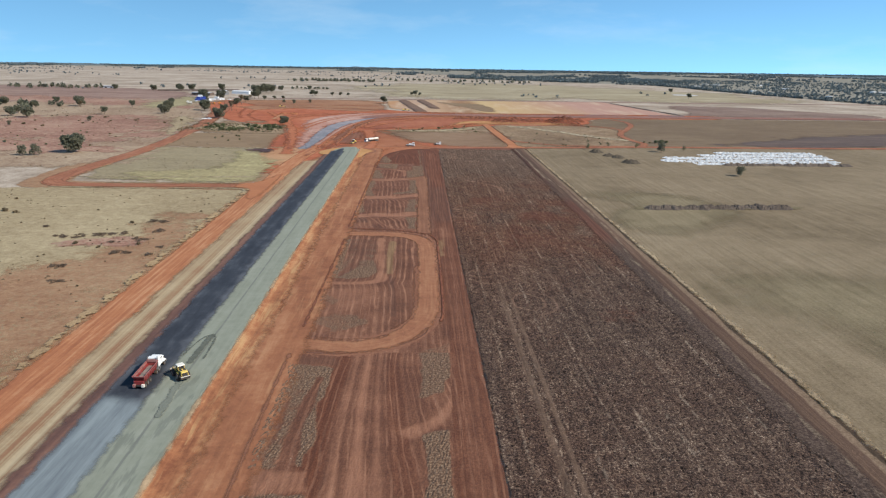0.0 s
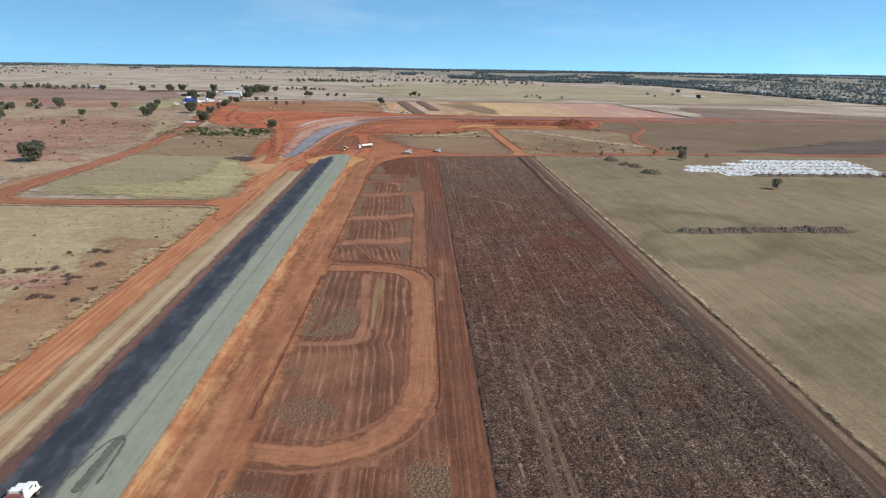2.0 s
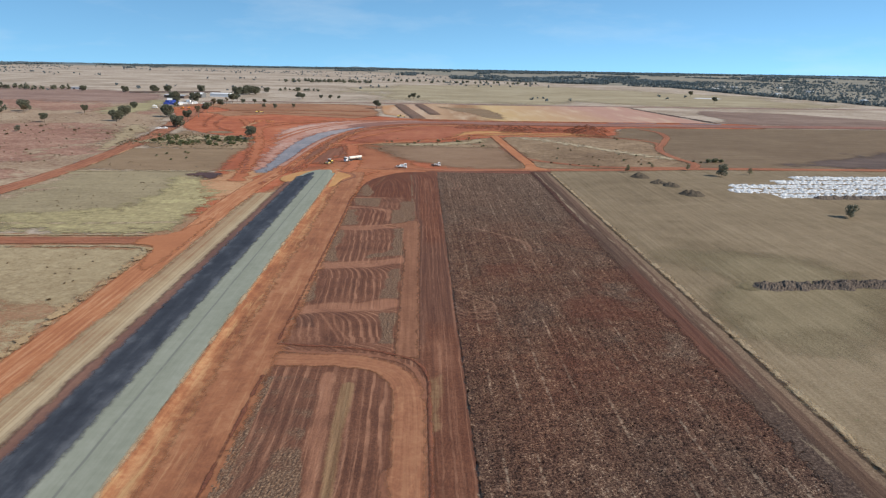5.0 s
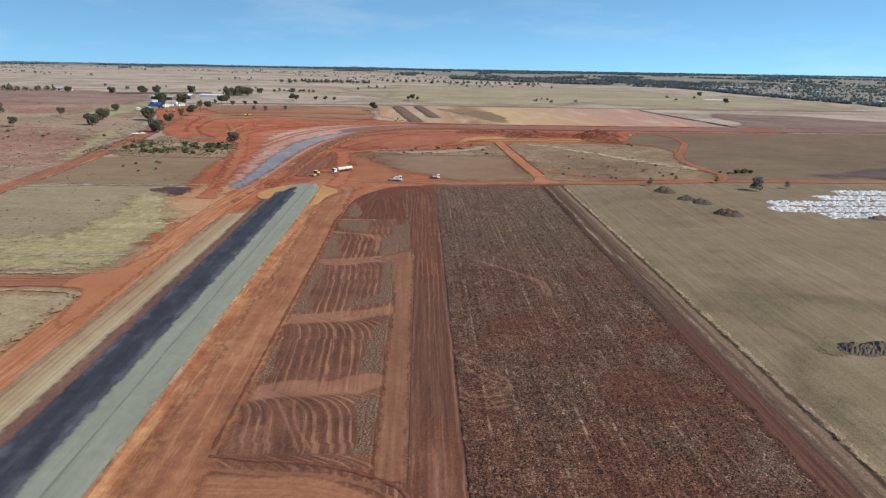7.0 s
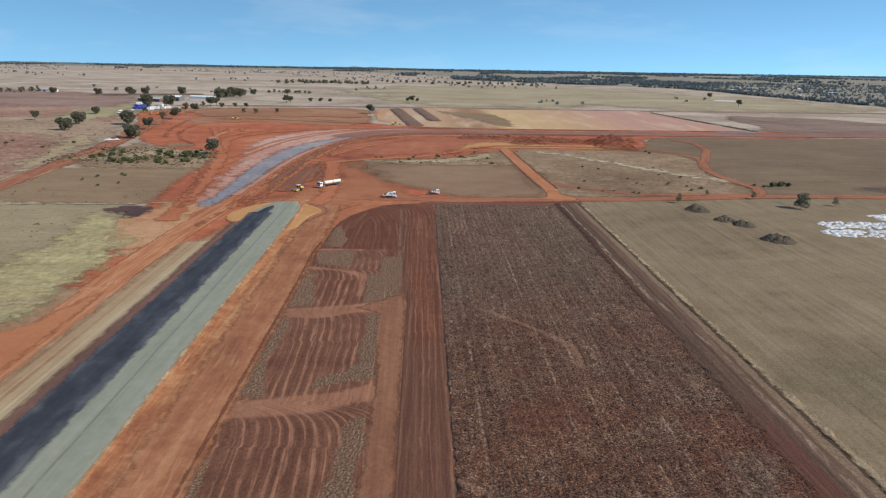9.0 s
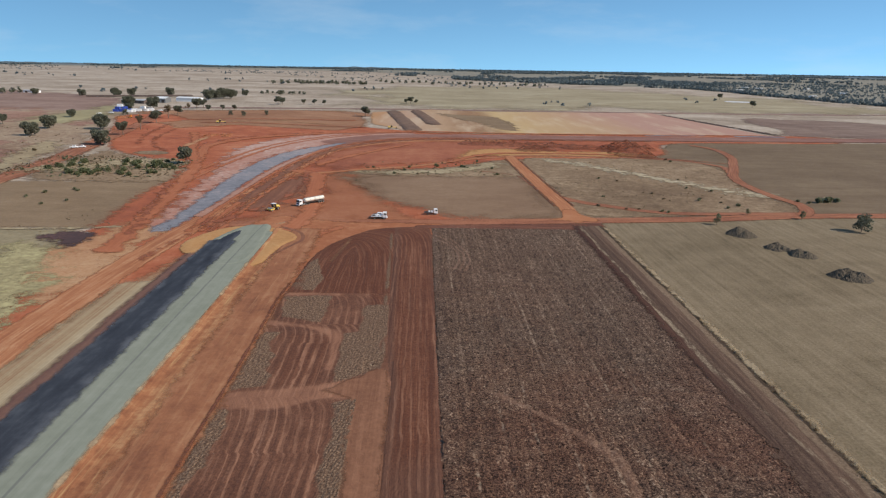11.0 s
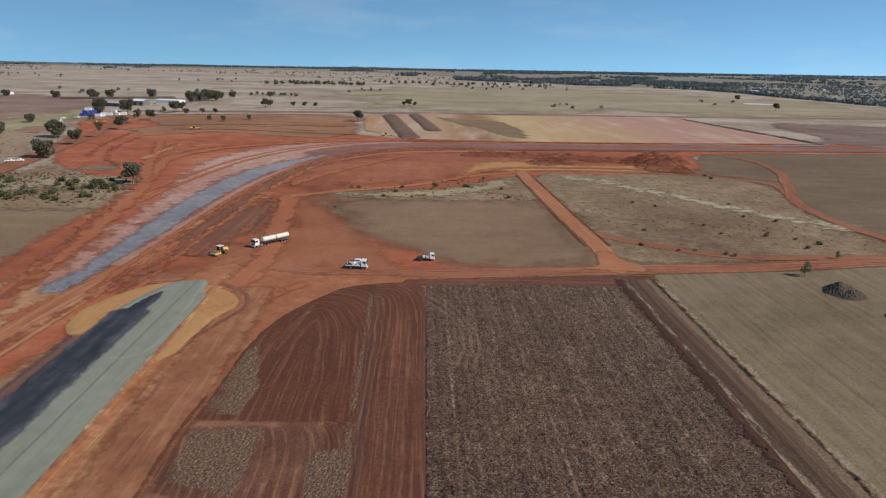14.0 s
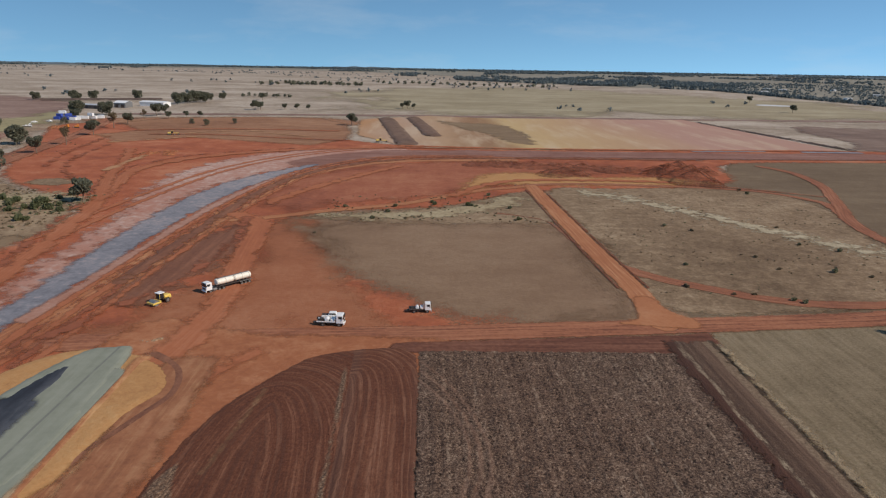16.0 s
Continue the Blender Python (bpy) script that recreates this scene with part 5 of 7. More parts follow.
# the crop field
def crop_height(x, y):
    r = np.random.RandomState(11).rand(len(x))
    edge = ramp01(x, 15.6, 18.5) * (1 - ramp01(x, 69.0, 72.0))
    return 0.01 + edge * (0.04 + 0.30 * r * r * r + 0.05 * np.sin(x * 2 * math.pi / 1.8))


m_crop = Nodes("cloddy_crop_field")
fine, mid = m_crop.noise(2.1, 3.0, rough=0.88), m_crop.noise(0.5, 5.0, rough=0.8)
grit = m_crop.math("ADD", m_crop.math("MULTIPLY", fine, 0.7), m_crop.math("MULTIPLY", mid, 0.3))
m_crop.bump(grit, 0.9, 0.4)
m_crop.done(crop_colour(m_crop, m_crop.band(grit, 0.36, 0.66)), ragged=0.5)
lane("crop_field", 15.4, 74.0, 60, 515.5, m_crop.mat, "dark cloddy harvested crop field with pale stubble rows", 8, 0.8, (0.4, 0.5), crop_height, crop_attrs, category="field")

lane("crop_field", 15.4, 74.0, -220, 59.8, m_crop.mat, "dark cloddy harvested crop field with pale stubble rows", 8, 0.8, (2.0, 4.0), category="field")

# the margin between field and paddock
m_margin = Nodes("field_margin")
m_damp = soil("damp_base", (0.125, 0.132, 0.106), light=(0.18, 0.19, 0.155), dark=(0.085, 0.09, 0.074), ragged=(0.5, 2.2))
track("damp_strip", [(-51.2, 139.5), (-51.0, 147), (-50.6, 154.6)], 1.5, m_damp, "damp dark wheel strip on the base course", 37, 0.5, 0.25)
m_drying = soil("drying_base", (0.185, 0.195, 0.158), light=(0.225, 0.236, 0.190), dark=(0.145, 0.154, 0.125), ragged=(0.5, 3.5))
track("damp_strip", [(-49.6, 116), (-49.9, 122), (-50.3, 130.5)], 1.5, m_drying, "damp dark wheel strip on the base course", 37, 0.6, 0.25)
track("damp_strip", [(-53.9, 143), (-53.2, 149), (-52.3, 153), (-51.2, 154.6)], 0.35, m_damp, "curved damp wheel mark on the base course", 37, 0.4, 0.2)
track("damp_strip", [(-48.6, 141), (-48.9, 147.5), (-49.4, 153), (-50.2, 154.6)], 0.5, m_damp, "curved damp wheel mark on the base course", 37, 0.5, 0.2)
mx, my, mz = m_margin.node("ShaderNodeSeparateXYZ", Vector=m_margin.position()).outputs
sway = m_margin.math("ADD", mx, m_margin.math("MULTIPLY", m_margin.math("SUBTRACT", m_margin.noise(1.0, 4.0, stretch=(0.25, 0.05, 1), rough=0.75), 0.5), 3.2))
grain, lines = m_margin.noise(1.7, 5.0, rough=0.75), m_margin.noise(1.0, 4.0, stretch=(1.2, 0.02, 1), rough=0.7)
c = m_margin.ramp(m_margin.math("ADD", m_margin.math("MULTIPLY", grain, 0.5), m_margin.math("MULTIPLY", lines, 0.5)), (0.36, (0.050, 0.029, 0.021)), (0.5, (0.098, 0.058, 0.040)), (0.64, (0.180, 0.116, 0.080)))


def along_margin(at, half, soft=0.5):
    """A stripe along the margin."""
    return m_margin.band(m_margin.math("ABSOLUTE", m_margin.math("SUBTRACT", sway, at)), half + soft, half)


broken = m_margin.band(m_margin.noise(1.0, 5.0, stretch=(0.7, 0.16, 1), rough=0.75), 0.44, 0.60)
c = m_margin.mix(m_margin.math("MULTIPLY", along_margin(73.6, 1.3, 0.9), m_margin.band(my, 330, 420, 0.0, 0.9)), c, m_margin.ramp(lines, (0.36, (0.048, 0.021, 0.015)), (0.66, (0.110, 0.051, 0.034))))
c = m_margin.mix(m_margin.math("MULTIPLY", along_margin(74.6, 2.3, 1.2), m_margin.math("MULTIPLY", m_margin.band(my, 232, 262), m_margin.band(my, 340, 315))), c, m_margin.ramp(lines, (0.36, (0.078, 0.034, 0.023)), (0.66, (0.165, 0.074, 0.049))))
c = m_margin.mix(m_margin.math("MULTIPLY", along_margin(74.6, 2.6, 1.2), m_margin.band(my, 255, 222, 0.0, 0.85)), c, m_margin.ramp(grain, (0.36, (0.030, 0.020, 0.016)), (0.52, (0.078, 0.051, 0.039)), (0.68, (0.185, 0.135, 0.104))))
c = m_margin.mix(m_margin.math("MULTIPLY", along_margin(80.2, 1.4, 0.8), 0.5), c, m_margin.ramp(lines, (0.36, (0.100, 0.058, 0.038)), (0.66, (0.205, 0.126, 0.083))))
straw_at = m_margin.math("ADD", m_margin.band(my, 225, 262, 77.0, 80.0), m_margin.band(my, 350, 402, 0.0, -4.2))
straw = m_margin.band(m_margin.math("ABSOLUTE", m_margin.math("SUBTRACT", sway, straw_at)), 0.85, 0.3)
c = m_margin.mix(m_margin.math("MULTIPLY", straw, m_margin.math("MULTIPLY", broken, m_margin.math("ADD", m_margin.band(my, 120, 300, 0.35, 0.6), m_margin.math("MULTIPLY", m_margin.band(my, 400, 430), m_margin.band(my, 500, 470, 0.0, 0.35))))), c, m_margin.ramp(grain, (0.36, (0.20, 0.145, 0.092)), (0.62, (0.44, 0.345, 0.235))))
c = m_margin.mix(m_margin.math("MULTIPLY", along_margin(78.3, 0.25, 0.4), 0.6), c, (0.066, 0.038, 0.026))
c = m_margin.mix(m_margin.math("MULTIPLY", along_margin(82.8, 0.6, 0.7), 0.6), c, m_margin.ramp(grain, (0.36, (0.19, 0.125, 0.078)), (0.62, (0.34, 0.245, 0.160))))
# shadow beside the raised grass line, painted as a dark stripe
c = m_margin.mix(m_margin.math("MULTIPLY", along_margin(84.3, 0.35, 0.4), 0.85), c, (0.058, 0.040, 0.026))
m_margin.bump(grain, 0.8, 0.3)
m_margin.done(c, ragged=(0.35, 3.2))


def margin_height(x, y):
    r = np.random.RandomState(9).rand(len(x))
    return 0.06 + 0.12 * np.exp(-((x - 77.0) / 0.8) ** 2) * r + 0.10 * np.exp(-((x - 83.6) / 0.5) ** 2) * r - 0.05 * np.exp(-((x - 84.4) / 0.4) ** 2) + 0.05 * r


lane("field_margin", 72.6, 84.9, -150, 522, m_margin.mat, "brown wheel tracks and dry grass along the field edge", 9, 2.6, (0.4, 1.0), margin_height, category="dirt track")
lane("dry_grass_line", 84.7, 86.1, -150, 520, m_thin_tussock, "broken line of dry grass along the paddock edge", 10, 1.2, (0.35, 0.5), lambda x, y: 0.5 * np.random.RandomState(3).rand(len(x)) * np.clip(0.6 + 0.8 * lumps(x, y, 93, 3.0), 0.1, 1) + 0.05, category="grass")

lane("dry_grass_line", -89.2, -87.6, 60, 346, m_sparse, "broken line of pale dry grass along the haul track", 10, 1.3, (0.5, 0.8), lambda x, y: 0.15 * np.random.RandomState(6).rand(len(x)) + 0.05, category="grass")
track("pale_grass_band", [(96, 704), (112, 692), (137.5, 655), (157, 625), (171, 606), (190, 590)], 9.0, m_bleached, "band of pale dry grass in the scrub", 5, 9, 2.0)
field("pale_grass_band", [(-30, 646), (5, 654), (30, 664), (56, 690), (60, 676), (34, 652), (5, 642)], m_pale_grass, "band of pale dry grass in the scrub", 5, 5, 2.5)
field("pale_grass_band", [(-212, 640), (-190, 668), (-150, 684), (-130, 668), (-160, 655), (-195, 630)], m_pale_grass, "band of pale dry grass in the scrub", 5, 8, 3)
field("pale_grass_band", [(-130, 492), (-108, 476), (-95, 440), (-91, 405), (-92, 374), (-100, 367.5), (-145, 367.5), (-167, 377), (-170, 396), (-126, 407), (-122, 446)], m_green, "bright yellow grass in the paddock", 3, 11, 3, smooth_outline=False)
track("paddock_trail", [(-196, 500), (-160, 506), (-128, 508), (-104, 512)], 2.2, m_pale_grass, "pale trodden line across the grass", 4, 1.2, 1.0)
track("paddock_trail", [(-190, 378), (-140, 380), (-93, 384)], 2.0, m_pale_grass, "pale trodden line across the grass", 4, 1.2, 1.0)

# wheel tracks over the red earth
BEND = [(-86, 506), (-86, 545), (-84, 600), (-78.5, 672), (-66, 746), (-38, 800), (-2, 828), (60, 836)]


m_wheel = soil("wheel_worn_earth", (0.375, 0.128, 0.060), light=(0.45, 0.185, 0.098), dark=(0.29, 0.094, 0.047), worn=0.8, gritty=0.4, ragged=(0.12, 4.0))
m_rutted = soil("dark_rutted_earth", (0.290, 0.096, 0.050), light=(0.355, 0.130, 0.070), dark=(0.215, 0.070, 0.039), ragged=(0.10, 6.0))
for d, w, mat in ((9.5, 2.2, m_wheel), (12.0, 1.4, m_rutted), (14.5, 2.4, m_wheel), (17.5, 1.5, m_rutted), (21.0, 2.0, m_wheel), (-28.0, 3.0, m_wheel), (-35.0, 3.2, m_wheel)):
    start = 2 if d < 0 else 0
    track("wheel_track", beside(BEND, d)[start:], w, mat, "wheel track worn into red earth", 9, 1.4, 1.0)
for path, w, mat in (([(-40, 500), (-38, 520), (-37, 550), (-42, 590), (-47, 630), (-60, 645)], 9, m_wheel), 
                     ([(-80, 470), (-70, 520), (-55, 560), (-50, 600), (-54, 640)], 2.0, m_rutted), 
                     ([(-20, 515), (-28, 500), (-34, 480), (-35, 440)], 3.0, m_wheel),
                     ([(-94, 480), (-103, 545), (-116, 625), (-132, 695), (-143, 748), (-124, 798), (-74, 838), (0, 864)], 8.0, m_wheel), ([(-96, 500), (-109, 560), (-124, 630), (-140, 696), (-151, 750), (-130, 808), (-76, 848)], 1.6, m_rutted), ([(-195.9, 754), (-206.7, 792), (-216.7, 840), (-224, 898)], 2.2, m_rutted), ([(-160, 716), (-180, 745), (-196, 790), (-204, 850)], 1.8, m_rutted), ([(-126, 669), (-142, 710), (-152, 741), (-163, 782), (-180, 830)], 7.0, m_wheel), ([(-158, 745), (-159, 777), (-160, 800)], 5.0, m_fan),
                     ([(-209, 863), (-191, 876), (-170, 896), (-154, 910)], 3.2, m_fan), ([(-173, 930), (-149, 947), (-120, 952)], 3.6, m_fan), ([(-118, 940), (-80, 921)], 3.2, m_fan), ([(-222, 940), (-180, 958), (-120, 965), (-60, 962)], 5.0, m_red), ([(-200, 915), (-150, 920), (-90, 905), (-44, 897)], 4.0, m_red),
                     ([(0, 872), (80, 866), (200, 872), (330, 884)], 6.0, m_wheel), ([(30, 690), (60, 730), (110, 738), (150, 735)], 6.0, m_wheel),
                     ([(-52, 668), (-40, 700), (-20, 740), (0, 775)], 6.0, m_wheel)):
    track("wheel_track", path, w, mat, "wheel track worn into red earth", 10, 3.2 if w < 10 else 8.0, 1.3)

# duller ground under the far woods
m_wood_floor = soil("woodland_floor", (0.235, 0.215, 0.170), light=(0.35, 0.315, 0.25), dark=(0.145, 0.140, 0.115), grain=0.2, ragged=(0.01, 3.0), spread=1.5)
field("woodland_east", [(880, 1100), (806, 1340), (735, 1700), (690, 2000), (400, 2170), (110, 2420), (300, 2900), (2600, 2900), (2900, 1500), (1700, 1000)], m_wood_floor, "grey-olive ground among the eastern woods", 2, 30, 30, smooth_outline=False)
field("woodland_far", [(-3600, 3900), (-1500, 3600), (-300, 3500), (100, 2900), (2600, 2900), (3900, 2600), (4600, 5100), (-4400, 5100)], m_wood_floor, "grey-olive ground among the far woods", 3, 150, 60, smooth_outline=False)

# ---- heaps ----
def heap(name, centres, mat, label, category, res=0.7, slope=0.62, rough=0.25, seed=1, kind="", group=""):
    """Tipped heaps run together: the highest of many rounded cones, with a broken surface. centres: x, y, height."""
    c = np.array(centres, float)
    reach = c[:, 2].max() / slope + 1.5
    lo, hi = c[:, :2].min(0) - reach, c[:, :2].max(0) + reach
    xs, ys = np.arange(lo[0], hi[0], res), np.arange(lo[1], hi[1], res)
    X, Y = np.meshgrid(xs, ys)
    Z = np.full(X.shape, -1.0)
    r = np.random.RandomState(seed)
    for x, y, h in c:
        d = np.sqrt((X - x) ** 2 + (Y - y) ** 2 + 0.3)
        Z = np.maximum(Z, h - slope * d)
    Z = Z + rough * (r.rand(*Z.shape) - 0.5) * 2 * np.clip(Z + 0.5, 0.2, 1) + rough * lumps(X, Y, seed, 1.5)
    nx = len(xs)
    i = (np.arange(len(ys) - 1)[:, None] * nx + np.arange(nx - 1)[None, :]).ravel()
    q = np.stack([i, i + 1, i + nx + 1, i + nx], 1)
    flat = Z.ravel()
    q = q[(flat[q] > 0).any(1)]
    used = np.unique(q)
    index = np.zeros(X.size, int)
    index[used] = np.arange(len(used))
    P = np.column_stack([X.ravel()[used], Y.ravel()[used], np.maximum(flat[used], -0.15) + 0.1])
    base = Vector((*P[:, :2].mean(0), 0))
    ob = mesh_object(name, P - np.array(base), index[q], mat, smooth=False)
    ob.location = base
    return tagged(ob, label, category, group, kind)


m_lime = Nodes("white_lime")
chips = m_lime.noise(0.9, 6.0, rough=0.75)
m_lime.bump(chips, 0.8, 0.3)
m_lime.done(m_lime.ramp(m_lime.math("ADD", m_lime.math("MULTIPLY", chips, 0.6), m_lime.math("MULTIPLY", m_lime.noise(0.12, 4.0), 0.4)), (0.34, (0.24, 0.232, 0.225)), (0.48, (0.52, 0.535, 0.54)), (0.66, (0.78, 0.79, 0.79))))
r = np.random.RandomState(2)
for y0, xa, xb in ((462, 196, 302), (475, 177, 309), (489, 183, 312), (503, 216, 316), (517, 234, 314)):
    xs = np.arange(xa, xb, 1.7)
    heap("lime_bank", [(x + r.uniform(-1, 1), y0 + (x - 240) * 0.05 + r.uniform(-1.2, 1.2) + k, r.uniform(0.55, 1.0)) for x in xs for k in (-4.0, -1.4, 1.4, 4.0)], m_lime.mat, "long lumpy bank of tipped white lime on stubble", "heap", 0.6, 0.62, 0.10, int(y0), group="lime heaps")
heap("soil_mound", [(x, 456 + (x - 240) * 0.04 + r.uniform(-1, 1), r.uniform(1.2, 2.2)) for x in np.arange(215, 305, 2.6)], m_heap, "low lumpy grey soil mound beside white lime", "heap", 0.9, 0.5, 0.25, 7)
m_skirt = soil("rank_olive_grass", (0.168, 0.136, 0.075), light=(0.235, 0.195, 0.114), dark=(0.108, 0.090, 0.048), grain=1.6, ragged=(0.3, 3.0))
track("grass_skirt", [(107, 311.3), (112, 311.9), (140, 313.2), (184, 315.6), (187, 316)], 5.0, m_skirt, "dark olive grass round the soil windrow", 5, 4.0, 0.8)
heap("soil_windrow", [(x, 311.5 + (x - 106) * 0.055 + r.uniform(-1.4, 1.4), r.uniform(1.2, 2.3)) for x in np.arange(112, 183, 1.5)], m_heap, "long windrow of dark grey soil clods on stubble", "windrow", 0.5, 0.55, 0.3, 3)
for x, y, s in ((138.5, 512, 1.05), (141.5, 493, 0.75), (147, 485, 0.9), (149.0, 459, 0.95)):
    heap("soil_mound", [(x + r.normal() * 1.6 * s, y + r.normal() * 1.9 * s, r.uniform(1.2, 2.9) * s) for k in range(17)], m_weedy, "heap of dark soil overgrown with weeds", "heap", 0.4, 0.66, 0.2, int(y), group="soil heaps")
heap("red_spoil_mound", [(166 + r.normal() * 6.5, 758 + r.normal() * 9.0, r.uniform(3.5, 8.0)) for k in range(46)], m_red_heap, "large heap of dark red spoil beside the cut", "spoil heap", 0.8, 0.62, 0.16, 8)
heap("red_spoil_bank", [(x, 778 + 8 * math.sin(x * 0.03) + r.uniform(-3, 3), r.uniform(2.0, 4.2)) for x in np.arange(46, 160, 3.0)], m_red_heap, "long dark red spoil bank along the cut", "spoil heap", 1.0, 0.42, 0.14, 9)
heap("red_spoil_mound", [(96 + r.uniform(-9, 9), 757 + r.uniform(-9, 9), r.uniform(2.0, 4.0)) for k in range(18)], m_red_heap, "small heap of red spoil in the cut", "spoil heap", 0.9, 0.45, 0.3, 10)
heap("pale_spoil_heap", [(-156 + k * 1.1 + r.uniform(-3, 3), 813 + 0.6 * k + r.uniform(-9, 9), r.uniform(0.8, 1.8)) for k in range(-8, 9)], m_orange, "pale heap of stony spoil beside the works", "spoil heap", 0.9, 0.4, 0.3, 12)
heap("orange_soil_heap", [(-287 + r.uniform(-6, 6), 947 + r.uniform(-4, 4), r.uniform(1.5, 3.2)) for k in range(12)], m_orange, "orange soil heap near the site compound", "soil heap", 0.8, 0.6, 0.3, 13)
for x, y in ((-44.5, 521), (-46.5, 519.5), (-43, 530), (-41.0, 523)):
    heap("rubble_heap", [(x + r.uniform(-1, 1), y + r.uniform(-0.7, 0.7), r.uniform(0.3, 0.6)) for k in range(7)], m_pale, "small heap of pale rubble on red earth", "rubble", 0.25, 0.6, 0.12, int(x * 7) % 97, group="rubble heaps")
heap("stone_heap", [(-87 + r.uniform(-3, 3), 511 + r.uniform(-4, 4), r.uniform(0.3, 0.8)) for k in range(26)], m_blue, "broken grey stones at the start of the bend", "rubble", 0.35, 0.55, 0.2, 31)

# ---- trees and scrub ----
def leaf_material(name, dark, light):
    m = Nodes(name)
    c = m.mix(m.island(), dark, light)
    c = m.mix(m.math("MULTIPLY", m.noise(0.5, 3.0, local=True), 0.5), c, scaled(dark, 0.8))
    m.bsdf.inputs["Specular IOR Level"].default_value = 0.3
    m.done(c, rough=0.7)
    thin, both = m.node("ShaderNodeBsdfTranslucent", Color=c), m.node("ShaderNodeMixShader", Fac=0.42)
    m.put(both.inputs[1], m.bsdf.outputs[0])
    m.put(both.inputs[2], thin.outputs[0])
    m.put(m.out.inputs["Surface"], both.outputs[0])
    return m.mat


m_leaf = leaf_material("gum_leaves", (0.128, 0.132, 0.090), (0.244, 0.242, 0.168))
m_leaf_dry = leaf_material("dry_leaves", (0.162, 0.122, 0.074), (0.300, 0.228, 0.138))
m_leaf_dead = leaf_material("dead_leaves", (0.135, 0.096, 0.072), (0.25, 0.185, 0.135))
m_leaf_straw = leaf_material("straw_leaves", (0.19, 0.140, 0.088), (0.32, 0.25, 0.16))
m_leaf_green = leaf_material("green_leaves", (0.115, 0.127, 0.062), (0.236, 0.244, 0.121))
m_leaf_olive = leaf_material("olive_leaves", (0.155, 0.159, 0.090), (0.299, 0.287, 0.167))
# distance haze is mixed into this leaf colour: paler and bluer than gum leaves
m_hazy_leaf = leaf_material("hazy_far_leaves", (0.115, 0.148, 0.155), (0.205, 0.240, 0.240))
m_bark = soil("bark", (0.20, 0.15, 0.11), grain=4.0, ragged=None)


def cards(points, size, r):
    """Small bent leaf clumps, two triangles each, turned at random."""
    n = len(points)
    a = r.normal(size=(n, 3))
    a /= np.linalg.norm(a, axis=1)[:, None]
    b = np.cross(a, r.normal(size=(n, 3)))
    b /= np.linalg.norm(b, axis=1)[:, None] + 1e-9
    s = size * r.uniform(0.6, 1.4, (n, 1))
    V = np.stack([points - a * s, points - b * s * 0.6, points + a * s, points + b * s * 0.6 + np.cross(a, b) * s * 0.3], 1).reshape(-1, 3)
    return V, np.arange(4 * n).reshape(n, 4)


def tube(path, radii, sides=6):
    """A tapered limb along a path."""
    V, F = [], []
    for k, (p, rad) in enumerate(zip(path, radii)):
        for j in range(sides):
            t = 2 * math.pi * j / sides
            V.append((p[0] + rad * math.cos(t), p[1] + rad * math.sin(t), p[2]))
            if k:
                n = (j + 1) % sides
                F.append(((k - 1) * sides + j, (k - 1) * sides + n, k * sides + n, k * sides + j))
    return V, F


def tree_kind(seed, height, width, clear, leaf, label, flat=0.6, leaves=150, lobes=12):
    """A paddock tree: trunk and limbs, and a crown of leaf clumps in uneven lobes."""
    r = np.random.RandomState(seed)
    root = tagged(new("tree"), label, "tree")
    fork = np.array([r.uniform(-0.3, 0.3), r.uniform(-0.3, 0.3), height * clear])
    V, F = tube([(0, 0, -0.2), tuple(fork * 0.5 + np.array([0.1, 0, 0])), tuple(fork)], (0.035 * height, 0.026 * height, 0.02 * height))
    P = []
    for k in range(lobes):
        t = 2 * math.pi * (k / lobes * 2.0 + r.uniform(0, 0.3))
        d = width * 0.5 * (r.uniform(0.25, 0.75) if k else 0.05)
        c = np.array([d * math.cos(t), d * math.sin(t), height * (clear + (1 - clear) * r.uniform(0.16, 0.80) * (1.08 - 0.5 * (2 * d / width) ** 2))])
        v, f = tube([tuple(fork * 0.97), tuple(fork * 0.5 + c * 0.5 + np.array([0, 0, -0.05 * height])), tuple(c)], (0.014 * height, 0.009 * height, 0.004 * height), 5)
        F += [tuple(i + len(V) for i in q) for q in f]
        V += v
        q = r.normal(size=(leaves, 3))
        q *= (r.uniform(0.35, 1.0, (leaves, 1)) ** 0.5) / np.linalg.norm(q, axis=1)[:, None]
        P.append(c + q * np.array([1, 1, flat]) * width * r.uniform(0.17, 0.29))
    trunk = mesh_object("trunk", V, F, m_bark, smooth=True)
    v, f = cards(np.concatenate(P), 0.027 * (width + height), r)
    crown = mesh_object("crown", v, f, leaf)
    trunk.parent = crown.parent = root
    return root


def shrub_kind(seed, height, width, leaf, label, n=150, fine=0.10):
    r = np.random.RandomState(seed)
    q = r.normal(size=(n, 3))
    q *= (r.uniform(0.2, 1.0, (n, 1)) ** 0.5) / np.linalg.norm(q, axis=1)[:, None]
    P = q * np.array([width / 2, width / 2, height * 0.5]) * (0.7 + 0.3 * np.sin(q[:, :1] * 5 + seed)) + np.array([0, 0, height * 0.45])
    v, f = cards(P, fine * (width + height), r)
    return tagged(mesh_object("shrub", v, f, leaf), label, "shrub")


def place(ob, spots, group=""):
    """The kind itself on the first spot, copies on the rest. spots: x, y, scale and, if it matters, turn."""
    if group:
        tagged(ob, group=group)
    for k, (x, y, s, *turn) in reversed(list(enumerate(spots))):
        z = float(far_drop(x, y)) + 0.05
        m = pose(x, y, z, 0, 0, turn[0] if turn else 47 * k) @ Matrix.Diagonal((s, s, s, 1))
        if k:
            copy_thing(ob, m)
        else:
            ob.matrix_basis = m


